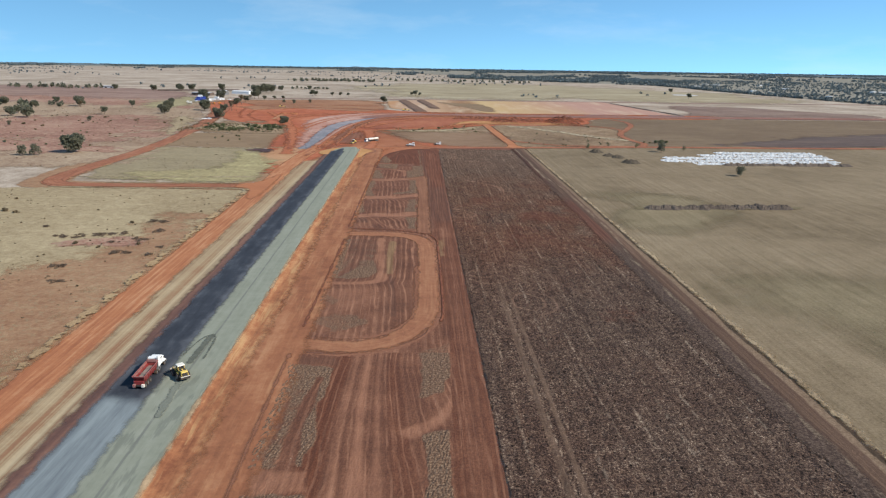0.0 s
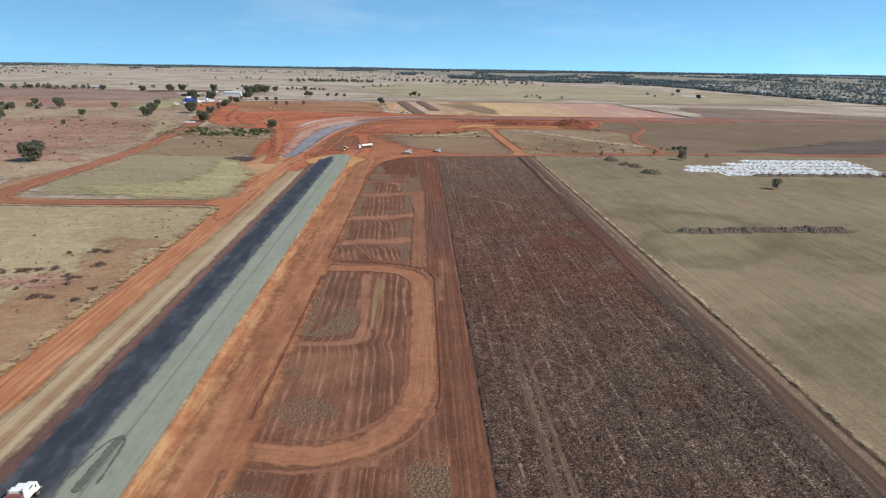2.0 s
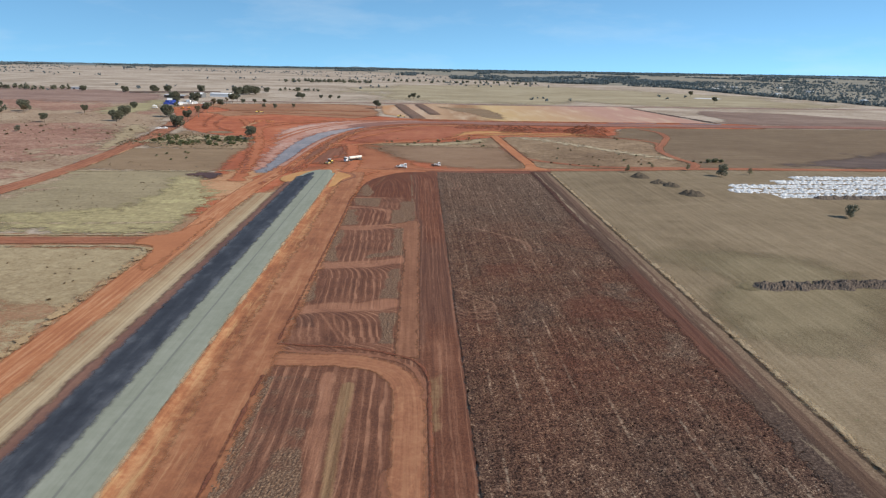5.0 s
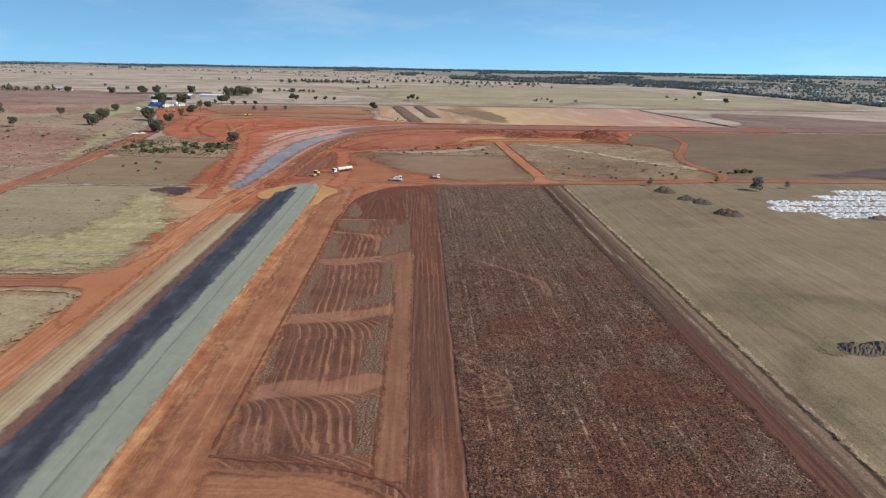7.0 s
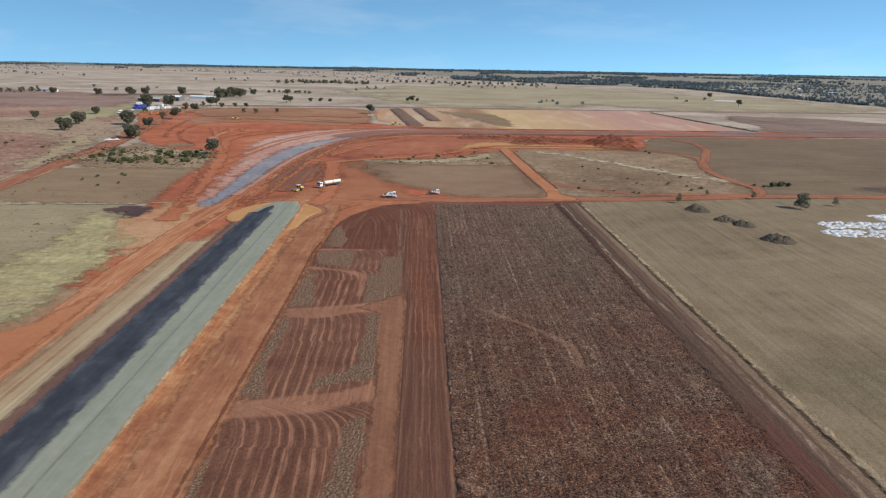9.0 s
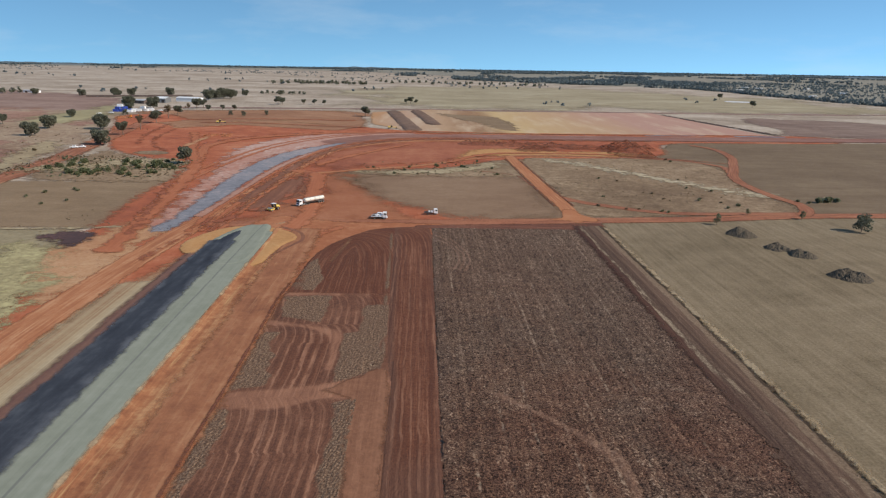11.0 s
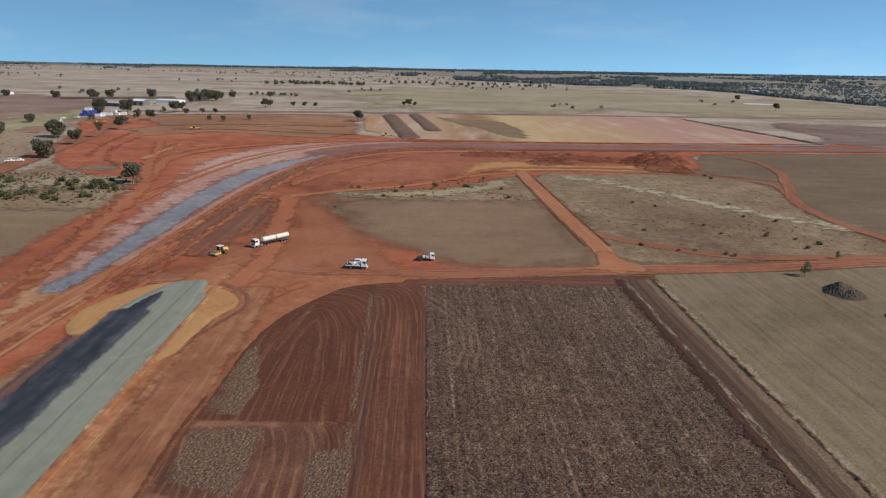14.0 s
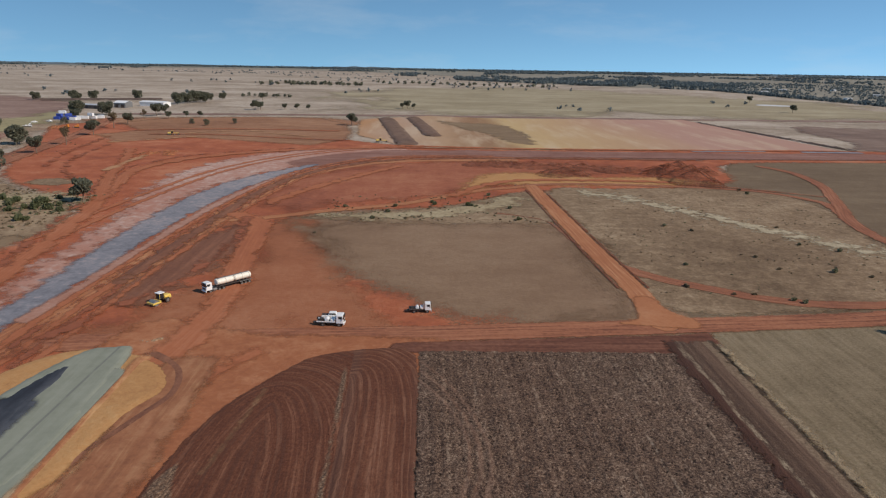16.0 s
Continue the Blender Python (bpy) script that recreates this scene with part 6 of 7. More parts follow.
oak = tree_kind(1, 11, 12.5, 0.13, m_leaf, "broad dark green paddock tree with a low dense crown", 0.8, 170, 14)
round_tree = tree_kind(6, 10, 11, 0.16, m_leaf, "rounded dark green tree in a dry paddock", 0.85, 130, 11)
gum = tree_kind(2, 10, 7.4, 0.32, m_leaf, "grey-green gum tree with a bare trunk on open ground", 0.8)
tall = tree_kind(3, 10, 5.6, 0.42, m_leaf_dry, "thin dry gum tree with a bare trunk and sparse crown", 0.8, 70, 8)
bushy = tree_kind(4, 6.5, 6.5, 0.10, m_leaf, "small rounded paddock tree", 0.85, 90, 9)
sapling = tree_kind(5, 4.5, 3.6, 0.2, m_leaf_olive, "young green sapling beside a dirt track", 0.9, 60, 7)
place(oak, [(-240, 472, 1.25), (-263, 844, 1.25), (-217, 743, 1.1), (-292, 791, 1.05), (-306, 844, 1.1), (-334.6, 1073, 1.4), (-309.3, 1079, 1.3), (-323, 1044, 0.8), (-340, 948, 0.75), (-294, 1240, 1.4), (-288, 1258, 1.3), (-282, 1277, 1.5), (-273, 1284, 1.3), (-279, 1324, 0.9), (-270, 1350, 0.9), (-426, 1299, 1.1), (-442, 1279, 1.2), (-375, 1316, 1.2), (-484, 1268, 1.0), (-560, 1285, 0.9), (-440, 1290, 0.8)])
place(round_tree, [(-407, 719, 1.2), (-433, 734, 1.0), (-431, 879, 1.3), (-460, 740, 1.0), (-490, 790, 0.9), (-445, 770, 0.9), (-520, 760, 1.1), (-545, 800, 0.9), (-505, 830, 1.0), (-470, 850, 0.8), (-560, 850, 1.1), (-530, 890, 1.0), (-580, 910, 0.9), (-425, 690, 0.7)])
place(gum, [(-228, 805, 1.2), (-239, 903, 1.3), (-131, 665, 1.15), (-350, 768, 0.95), (-362, 872, 1.0), (-52, 1013, 1.25), (-247.7, 986, 1.15), (-256, 1073, 1.4), (-254, 1091, 1.2), (-181.6, 1174, 1.2), (-176, 1176, 1.0), (-235, 1048, 0.8), (-224, 1066, 0.7), (-211, 1069, 0.7), (-180, 1196, 0.9), (-149, 1184, 0.8), (-135, 1186, 0.8), (-122, 1188, 0.7), (-214, 1350, 1.1), (-470, 900, 1.1), (519, 1293, 1.2), (567, 1521, 1.2), (-6, 1238, 1.1), (-12, 1236, 0.8), (2, 1240, 0.7)])
place(tall, [(-231, 847, 1.3), (-246.5, 955, 1.4), (-254, 1037, 1.0), (-420, 860, 0.9)])
place(bushy, [(203, 410, 0.95), (191, 519, 1.15), (-265, 455, 1.05), (-257, 456, 1.15), (-180, 990, 0.9), (-160, 1010, 0.8), (-196, 1000, 0.8), (-300, 980, 1.0), (-330, 690, 0.8), (-380, 640, 0.7), (-520, 640, 0.9)])
place(sapling, [(135, 528, 1.1), (178, 540, 0.9), (212, 526, 1.0), (157, 547, 0.7)])

r = np.random.RandomState(77)
dry_shrub = shrub_kind(1, 0.9, 2.2, m_leaf_dry, "low dry brown bush in dry grass")
olive_shrub = shrub_kind(2, 1.25, 2.1, m_leaf_olive, "low olive-green bush in dry grass")
green_shrub = shrub_kind(3, 2.2, 3.6, m_leaf_green, "leafy green bush beside the works")


def sprinkle(n, x0, y0, x1, y1, low=0.6, high=1.4):
    return [(r.uniform(x0, x1), r.uniform(y0, y1), r.uniform(low, high), r.uniform(0, 360)) for k in range(n)]


dead = [(-137, 250), (-131, 253), (-127, 251), (-124, 252), (-121, 252), (-118.8, 253), (-114, 255), (-112, 243.5), (-111, 274), (-109.5, 276), (-107, 275), (-105, 274), (-103, 258), (-102, 260), (-108.3, 228), (-106, 229), (-103, 228.5), (-95, 227.5), (-93.5, 235), (-118, 212), (-116, 213), (-109, 198), (-112, 197), (-107.5, 248), (-103, 245), (-150, 264), (-133, 250), (-129, 249)]
dead_shrub = shrub_kind(6, 0.7, 3.6, m_leaf_dead, "dead purple-brown scrub on bare dirt", 110, 0.045)
place(dead_shrub, [(x + r.uniform(-1.5, 1.5), y + r.uniform(-1.5, 1.5), r.uniform(0.5, 1.2), r.uniform(0, 360)) for x, y in dead for k in range(3)], "dead scrub in the west paddock")
place(dry_shrub, [(x, y, r.uniform(0.7, 1.2), r.uniform(0, 360)) for x, y in ((93.7, 562), (110.8, 555.5), (121.3, 629), (129.4, 593.5), (130.7, 580), (156.5, 573), (158.7, 636), (180, 716), (104.9, 555.5), (-24, 618), (8.8, 643), (53.6, 642), (56, 644))] + sprinkle(12, -150, 150, -95, 300, 0.5, 1.3) + sprinkle(14, -240, 180, -150, 320, 0.6, 1.7) + sprinkle(30, -420, 560, -240, 760, 0.8, 2.0), "scattered dry bushes")
place(olive_shrub, [(x, y, r.uniform(0.8, 1.4), r.uniform(0, 360)) for x, y in ((119.8, 551), (122, 549), (112.7, 636), (101.6, 583.5), (154.2, 560.5), (161.7, 566), (153.7, 610), (147.5, 577.5), (179.5, 706), (163.8, 602), (-4.5, 642), (37.3, 668), (39, 666), (54, 664), (47, 692), (1, 654), (3.8, 665), (-18, 663))] + sprinkle(18, -215, 620, -130, 690, 0.8, 1.8) + sprinkle(6, -170, 540, -125, 600, 0.8, 1.4) + sprinkle(24, -420, 450, -230, 600, 0.6, 1.6) + [(207, 577, 2.4, 0), (212, 578, 2.6, 90), (217, 579, 2.0, 30), (197, 578, 1.2, 0), (201, 575, 1.0, 60)], "scattered olive bushes")
place(green_shrub, sprinkle(42, -205, 622, -128, 668, 0.6, 1.5) + [(x, y, r.uniform(0.6, 1.0), r.uniform(0, 360)) for x, y in ((21, 670), (20, 674), (36, 669), (55, 643))], "green bushes of the scrub")

# far woods, their leaves tinted blue-grey to stand for haze
def woods(name, spots, label, seed, leaves=9, mat=None, category="woods"):
    """Many uneven far crowns of leaf clumps in one mesh. spots: x, y, width, height."""
    s = np.array(spots, float)
    r_ = np.random.RandomState(seed)
    n = len(s)
    q = r_.normal(size=(n, leaves, 3))
    q *= r_.uniform(0.3, 0.8, (n, leaves, 1)) / np.linalg.norm(q, axis=2)[:, :, None]
    q[:, :, 2] = np.abs(q[:, :, 2]) * 1.15 - 0.25
    P = q * np.stack([s[:, 2] / 2, s[:, 2] / 2, s[:, 3] * 0.75], 1)[:, None, :]
    P[:, :, 0] += s[:, 0, None]
    P[:, :, 1] += s[:, 1, None]
    P[:, :, 2] += (far_drop(s[:, 0], s[:, 1]) + s[:, 3] * 0.34)[:, None]
    V, F = cards(P.reshape(-1, 3), np.repeat(s[:, 2] * (0.30 if leaves < 14 else 0.2), leaves)[:, None], r_)
    return tagged(mesh_object(name, V, F, mat or m_hazy_leaf), label, category, kind="stuff")


def patchy(n, x0, y0, x1, y1, keep, w0=7, w1=13, seed=0, scale=180.0):
    r_ = np.random.RandomState(seed)
    x, y = r_.uniform(x0, x1, n), r_.uniform(y0, y1, n)
    m = lumps(x, y, seed + 50, scale) + 0.6 * lumps(x, y, seed + 90, scale * 0.3)
    ok = m > keep(x, y)
    w = r_.uniform(w0, w1, n)
    return np.column_stack([x, y, w, np.minimum(w, 11) * r_.uniform(0.65, 1.0, n)])[ok]


def town_edge(y):
    """The near edge of the woods to the east."""
    return np.interp(y, [1100, 1190, 1340, 1490, 1700, 1900, 2000, 2170, 2400], [880, 840, 806, 765, 735, 720, 690, 400, 110])


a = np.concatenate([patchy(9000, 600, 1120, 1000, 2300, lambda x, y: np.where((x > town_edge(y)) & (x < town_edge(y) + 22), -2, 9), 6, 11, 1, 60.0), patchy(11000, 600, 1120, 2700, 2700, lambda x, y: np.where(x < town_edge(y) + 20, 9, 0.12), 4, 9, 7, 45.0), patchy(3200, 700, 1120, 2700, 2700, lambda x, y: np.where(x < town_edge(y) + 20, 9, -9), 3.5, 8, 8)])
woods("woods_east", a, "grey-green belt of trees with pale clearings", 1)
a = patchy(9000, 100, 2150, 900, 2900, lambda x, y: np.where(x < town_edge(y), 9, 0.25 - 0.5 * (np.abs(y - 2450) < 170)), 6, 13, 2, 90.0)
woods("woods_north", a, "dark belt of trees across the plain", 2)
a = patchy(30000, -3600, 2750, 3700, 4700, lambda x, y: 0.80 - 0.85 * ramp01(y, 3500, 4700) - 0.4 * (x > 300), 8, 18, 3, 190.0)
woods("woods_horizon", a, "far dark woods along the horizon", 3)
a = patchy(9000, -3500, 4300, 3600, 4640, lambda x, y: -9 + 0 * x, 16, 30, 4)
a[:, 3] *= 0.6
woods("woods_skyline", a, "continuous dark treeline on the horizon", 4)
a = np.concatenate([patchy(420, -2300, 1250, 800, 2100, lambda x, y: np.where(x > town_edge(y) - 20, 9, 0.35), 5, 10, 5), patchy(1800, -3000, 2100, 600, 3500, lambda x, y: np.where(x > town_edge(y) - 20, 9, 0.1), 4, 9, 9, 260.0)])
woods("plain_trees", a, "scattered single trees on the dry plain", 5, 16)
r = np.random.RandomState(12)
row = [(-760 + k * 9 + r.uniform(-4, 4), 1300 + r.uniform(-16, 16), r.uniform(9, 14), r.uniform(8, 13)) for k in range(19)]
row += [(-640 + k * 10, 880 + r.uniform(-40, 40), r.uniform(8, 15), r.uniform(6, 11)) for k in range(20)]
row += [(-330 + k * 9, 1880 + r.uniform(-40, 40), 13, 10) for k in range(24)] + [(-260 + k * 9, 1420 + r.uniform(-8, 8), r.uniform(6, 9), r.uniform(5, 8)) for k in range(9)]
row += [(60 + k * 17 - 160, 2020 + r.uniform(-60, 60), r.uniform(8, 14), 9) for k in range(26)]
woods("tree_rows", row, "rows of trees on the dry plain", 6, 30, m_leaf)

# low wooded hills at the edge of sight, the blue of haze in their colour
m_hazy_hills = soil("hazy_wooded_hills", (0.110, 0.140, 0.155), light=(0.15, 0.18, 0.19), dark=(0.075, 0.10, 0.115), grain=0.05, ragged=None)
th = np.linspace(-0.95, 0.95, 420)
crest = 7 + 4.0 * lumps(th * 40, th * 0, 71, 1.0) + 2.0 * lumps(th * 190, th * 0, 72, 1.0) + 7 * np.exp(-((th + 0.05) / 0.06) ** 2) + 5 * np.exp(-((th + 0.32) / 0.10) ** 2)
rings = [np.column_stack([rad * np.sin(th), 190 + rad * np.cos(th), far_drop(rad * np.sin(th), 190 + rad * np.cos(th)) + h]) for rad, h in ((4540, -3.0), (4600, crest * 0.75), (4640, crest), (4700, -3.0))]
n_ = len(th)
i = (np.arange(3)[:, None] * n_ + np.arange(n_ - 1)[None, :]).ravel()
tagged(mesh_object("far_hills", np.concatenate(rings), np.stack([i, i + 1, i + n_ + 1, i + n_], 1), m_hazy_hills, smooth=True), "low wooded hills on the horizon, coloured blue-green for haze", "hills", kind="structure")

# low scrub and tussocks, too many to count
def tussocks(n, x0, y0, x1, y1, seed, low, high, keep=0.0):
    a_ = patchy(n, x0, y0, x1, y1, lambda x, y: keep + 0 * x, low, high, seed, 14.0)
    a_[:, 3] *= 0.6
    return a_


woods("dry_scrub", np.concatenate([tussocks(700, 84, 556, 190, 712, 21, 0.4, 1.0), tussocks(260, -25, 638, 62, 690, 22, 0.5, 1.5), tussocks(900, -222, 612, -126, 692, 23, 0.6, 1.8, -0.3)]), "low dry scrub and tussocks", 21, 12, m_leaf_dry, "scrub")
woods("green_scrub", np.concatenate([tussocks(240, 84, 556, 190, 712, 31, 0.4, 0.9), tussocks(150, -25, 638, 62, 690, 32, 0.5, 1.4), tussocks(500, -205, 615, -128, 680, 33, 0.7, 2.2, -0.2)]), "low green scrub", 31, 12, m_leaf_olive, "scrub")
woods("paddock_tussocks", np.concatenate([tussocks(700, -240, 120, -92, 340, 41, 0.4, 1.1), tussocks(1300, -520, 380, -215, 860, 42, 0.5, 1.7), tussocks(240, -190, 380, -100, 540, 43, 0.4, 1.0)]), "scattered dry tussocks in the grass", 41, 10, m_leaf_straw, "tussock")

# ---- vehicles and buildings: helpers ----
m_white = plain("white_paint", (0.84, 0.84, 0.82), 0.35, dirt=0.06)
m_cream = plain("cream_tank_paint", (0.82, 0.77, 0.66), 0.35, dirt=0.1)
m_red_paint = plain("red_paint", (0.235, 0.026, 0.026), 0.4, dirt=0.3, dirt_colour=(0.24, 0.13, 0.11))
m_dusty_red = plain("dusty_red_paint", (0.30, 0.095, 0.085), 0.6, dirt=0.7, dirt_colour=(0.36, 0.25, 0.21))
m_yellow = plain("yellow_paint", (0.80, 0.57, 0.13), 0.4, dirt=0.25)
m_orange_paint = plain("orange_paint", (0.62, 0.22, 0.03), 0.45, dirt=0.3)
m_blue_paint = plain("blue_paint", (0.04, 0.09, 0.42), 0.45, dirt=0.15)
m_grey_metal = plain("grey_steel", (0.32, 0.32, 0.31), 0.45, 0.6)
m_worn = plain("worn_dark_steel", (0.13, 0.12, 0.11), 0.5, 0.5)
m_chassis = plain("dark_chassis", (0.035, 0.033, 0.032), 0.6, dirt=0.4)
m_rubber = plain("tyre_rubber", (0.03, 0.028, 0.026), 0.85, dirt=0.5)
m_glass = plain("dark_glass", (0.02, 0.025, 0.03), 0.08, dirt=0.1)
m_light_red = plain("tail_light", (0.45, 0.02, 0.02), 0.3, dirt=0.1)
m_load = soil("gravel_load", (0.27, 0.215, 0.18), grain=3.0, ragged=None)
m_roof = plain("sheet_metal_roof", (0.62, 0.62, 0.60), 0.4, 0.3, dirt=0.2)
m_rust_roof = plain("rusted_sheet_roof", (0.16, 0.12, 0.10), 0.6, 0.2, dirt=0.4)


def block(bm, size, at, bevel=0.05, taper=(1, 1), shear=0.0):
    """A bevelled block; taper narrows its top in x and y, shear leans its top along y."""
    made = bmesh.ops.create_cube(bm, size=1.0)
    vs = made["verts"]
    for v in vs:
        top = v.co.z > 0
        v.co = Vector((v.co.x * size[0] * (taper[0] if top else 1), v.co.y * size[1] * (taper[1] if top else 1) + (shear if top else 0), v.co.z * size[2])) + Vector(at)
    if bevel:
        bmesh.ops.bevel(bm, geom=list({e_ for v in vs for e_ in v.link_edges}), offset=min(bevel, min(size) * 0.4), segments=2, profile=0.6, affect="EDGES")
    return bm


def barrel(bm, radius, length, at, axis="y", sides=20, ends=1.0, squash=1.0):
    """A round bar along x, y or z; ends under 1 draw its end discs in."""
    turn = {"x": Matrix.Rotation(radians(90), 4, "Y"), "y": Matrix.Rotation(radians(90), 4, "X"), "z": Matrix.Identity(4)}[axis]
    rings = []
    steps = ((-0.5, ends), (-0.47, 1), (0.47, 1), (0.5, ends)) if ends < 1 else ((-0.5, 1), (0.5, 1))
    for f, k in steps:
        ring = []
        for j in range(sides):
            t = 2 * math.pi * j / sides
            p = turn @ Vector((radius * k * math.cos(t), radius * k * math.sin(t), f * length))
            p.z *= squash
            ring.append(bm.verts.new(p + Vector(at)))
        rings.append(ring)
    for a_, b_ in zip(rings, rings[1:]):
        for j in range(sides):
            bm.faces.new((a_[j], a_[(j + 1) % sides], b_[(j + 1) % sides], b_[j]))
    bm.faces.new(rings[0][::-1])
    bm.faces.new(rings[-1])
    return bm


def part(name, bm, mat, parent, label=""):
    bmesh.ops.recalc_face_normals(bm, faces=bm.faces)
    me = bpy.data.meshes.new(name)
    bm.to_mesh(me)
    bm.free()
    me.materials.append(mat)
    ob = new(name, me)
    ob.parent = parent
    if label:
        ob["label"] = label
    return ob


def one(name, mat, parent, size, at, bevel=0.05, taper=(1, 1), shear=0.0, label=""):
    return part(name, block(bmesh.new(), size, at, bevel, taper, shear), mat, parent, label)


def wheel(parent, x, y, rad, wide, name="wheel"):
    w = part(name, barrel(bmesh.new(), rad, wide, (0, 0, 0), "x", 18, 0.86), m_rubber, parent)
    w.location = (x, y, rad)
    part("rim", barrel(bmesh.new(), rad * 0.55, wide * 1.03, (0, 0, 0), "x", 12, 0.8), m_grey_metal, w, "dusty steel rim")
    return w


def axle(parent, y, half, rad, wide, dual=False):
    for s in (-1, 1):
        wheel(parent, s * half, y, rad, wide * (1.8 if dual else 1))


def thing(name, x, y, heading, label, category, group="", z=0.1):
    """An empty at the base of a thing whose front points along heading, degrees from +y towards -x."""
    ob = tagged(new(name), label, category, group)
    ob.matrix_basis = pose(x, y, z, 0, 0, heading)
    return ob


# ---- the red tipper ----
truck = thing("tipper_truck", -57.4, 132.9, 0, "white bonneted truck with a red half-loaded tipper trailer", "truck", z=1.08)
one("chassis", m_chassis, truck, (0.95, 12.2, 0.28), (0, -0.4, 0.86))
one("cab", m_white, truck, (2.35, 1.9, 1.75), (0, 3.7, 2.1), 0.14, (0.9, 0.82), -0.08)
one("sleeper", m_white, truck, (2.4, 1.1, 2.1), (0, 2.45, 2.25), 0.12, (0.94, 0.9))
hood = one("bonnet", m_white, truck, (1.75, 1.75, 1.05), (0, 5.35, 1.55), 0.16, (0.82, 0.92), -0.05)
one("grille", m_grey_metal, hood, (1.2, 0.08, 0.75), (0, 6.24, 1.5), 0.02, label="chrome grille")
one("bumper", m_grey_metal, truck, (2.35, 0.28, 0.42), (0, 6.35, 0.72), 0.06)
one("windscreen", m_glass, truck, (1.95, 0.06, 0.72), (0, 4.62, 2.42), 0.02, (0.9, 1), -0.12)
for s in (-1, 1):
    one("door", m_white, truck, (0.05, 1.1, 1.25), (s * 1.165, 3.75, 1.95), 0.02)
    one("side_window", m_glass, truck, (0.06, 0.85, 0.55), (s * 1.13, 3.75, 2.5), 0.02)
    one("mudguard", m_white, truck, (0.5, 1.25, 0.16), (s * 0.98, 5.3, 1.18), 0.06)
    one("mirror", m_chassis, truck, (0.16, 0.14, 0.5), (s * 1.36, 4.5, 2.35), 0.03)
    one("fuel_tank", m_grey_metal, truck, (0.55, 1.5, 0.6), (s * 0.9, 2.2, 0.75), 0.12)
    part("exhaust_stack", barrel(bmesh.new(), 0.09, 2.2, (s * 1.05, 1.75, 2.6), "z", 10), m_grey_metal, truck)
    one("headlight", m_grey_metal, truck, (0.3, 0.1, 0.22), (s * 0.78, 6.2, 1.25), 0.03)
# the trailer's tub: an open hopper with sloping ends
bm = bmesh.new()
T, B, t_ = [(-1.22, -6.1), (1.22, -6.1), (1.22, 1.5), (-1.22, 1.5)], [(-0.85, -5.2), (0.85, -5.2), (0.85, 1.2), (-0.85, 1.2)], 0.09
outer_top, outer_bot = [bm.verts.new((x, y, 2.75)) for x, y in T], [bm.verts.new((x, y, 1.15)) for x, y in B]
inner_top, inner_bot = [bm.verts.new((x * 0.93, y + (t_ if y < 0 else -t_), 2.75)) for x, y in T], [bm.verts.new((x * 0.9, y + (t_ if y < 0 else -t_), 1.3)) for x, y in B]
for j in range(4):
    n = (j + 1) % 4
    bm.faces.new((outer_top[j], outer_top[n], outer_bot[n], outer_bot[j]))
    bm.faces.new((outer_top[j], inner_top[j], inner_top[n], outer_top[n]))
    bm.faces.new((inner_top[j], inner_bot[j], inner_bot[n], inner_top[n]))
bm.faces.new(outer_bot)
bm.faces.new(inner_bot[::-1])
tub = part("tub", bm, m_red_paint, truck, "red steel tipper tub")
for y in (-5.0, -3.7, -2.4, -1.1, 0.2):
    for s in (-1, 1):
        one("rib", m_red_paint, tub, (0.09, 0.13, 1.5), (s * 1.12, y, 1.98), 0.02)
for s in (-1, 1):
    one("top_rail", m_dusty_red, tub, (0.14, 7.7, 0.14), (s * 1.23, -2.3, 2.78), 0.03)
    one("inner_lining", m_dusty_red, tub, (0.04, 7.0, 0.75), (s * 1.05, -2.25, 2.36), 0.01, label="dusty inner side of the tub")
for y, top in ((-6.08, 2.78), (1.5, 2.9)):
    one("end_rail", m_dusty_red, tub, (2.5, 0.16, 0.16), (0, y, top), 0.03)
one("headboard", m_dusty_red, tub, (2.3, 0.1, 0.7), (0, 1.25, 2.95), 0.03, (0.85, 1), label="dusty headboard")
for y in (-3.9, -1.3):
    part("cross_tube", barrel(bmesh.new(), 0.05, 2.2, (0, y, 2.7), "x", 8), m_dusty_red, tub)
one("load", m_load, truck, (1.75, 6.2, 0.5), (0, -2.1, 1.85), 0.15, (0.7, 0.9), label="grey gravel load")
one("tailgate_hopper", m_red_paint, truck, (1.9, 0.7, 0.9), (0, -5.75, 1.35), 0.08, (1.1, 0.5), -0.25)
for s in (-1, 1):
    one("rear_mudguard", m_dusty_red if s < 0 else m_cream, truck, (0.62, 0.5, 0.62), (s * 0.9, -6.25, 0.85), 0.06, label="pale rear mudguard")
    one("tail_light", m_light_red, truck, (0.25, 0.06, 0.12), (s * 0.85, -6.53, 1.0), 0.02)
axle(truck, 5.3, 1.0, 0.52, 0.32)
for y in (2.0, 0.75):
    axle(truck, y, 0.92, 0.52, 0.3, True)
for y in (-2.9, -4.15, -5.4):
    axle(truck, y, 0.92, 0.52, 0.3, True)

# ---- wheel loader ----
loader = thing("wheel_loader", -50.8, 132.4, 38, "yellow wheel loader with a grey bucket on fresh base course", "loader", z=1.08)
loader.scale = (0.9, 0.9, 0.9)
one("rear_frame", m_chassis, loader, (1.3, 3.4, 0.7), (0, -1.5, 1.05), 0.08)
hood = one("engine_hood", m_yellow, loader, (1.75, 2.3, 1.15), (0, -2.1, 1.95), 0.16, (0.88, 0.92), 0.06)
one("radiator_grille", m_chassis, hood, (1.3, 0.08, 0.9), (0, -3.28, 1.9), 0.02)
part("exhaust", barrel(bmesh.new(), 0.08, 0.8, (0.4, -1.6, 2.9), "z", 10), m_chassis, hood)
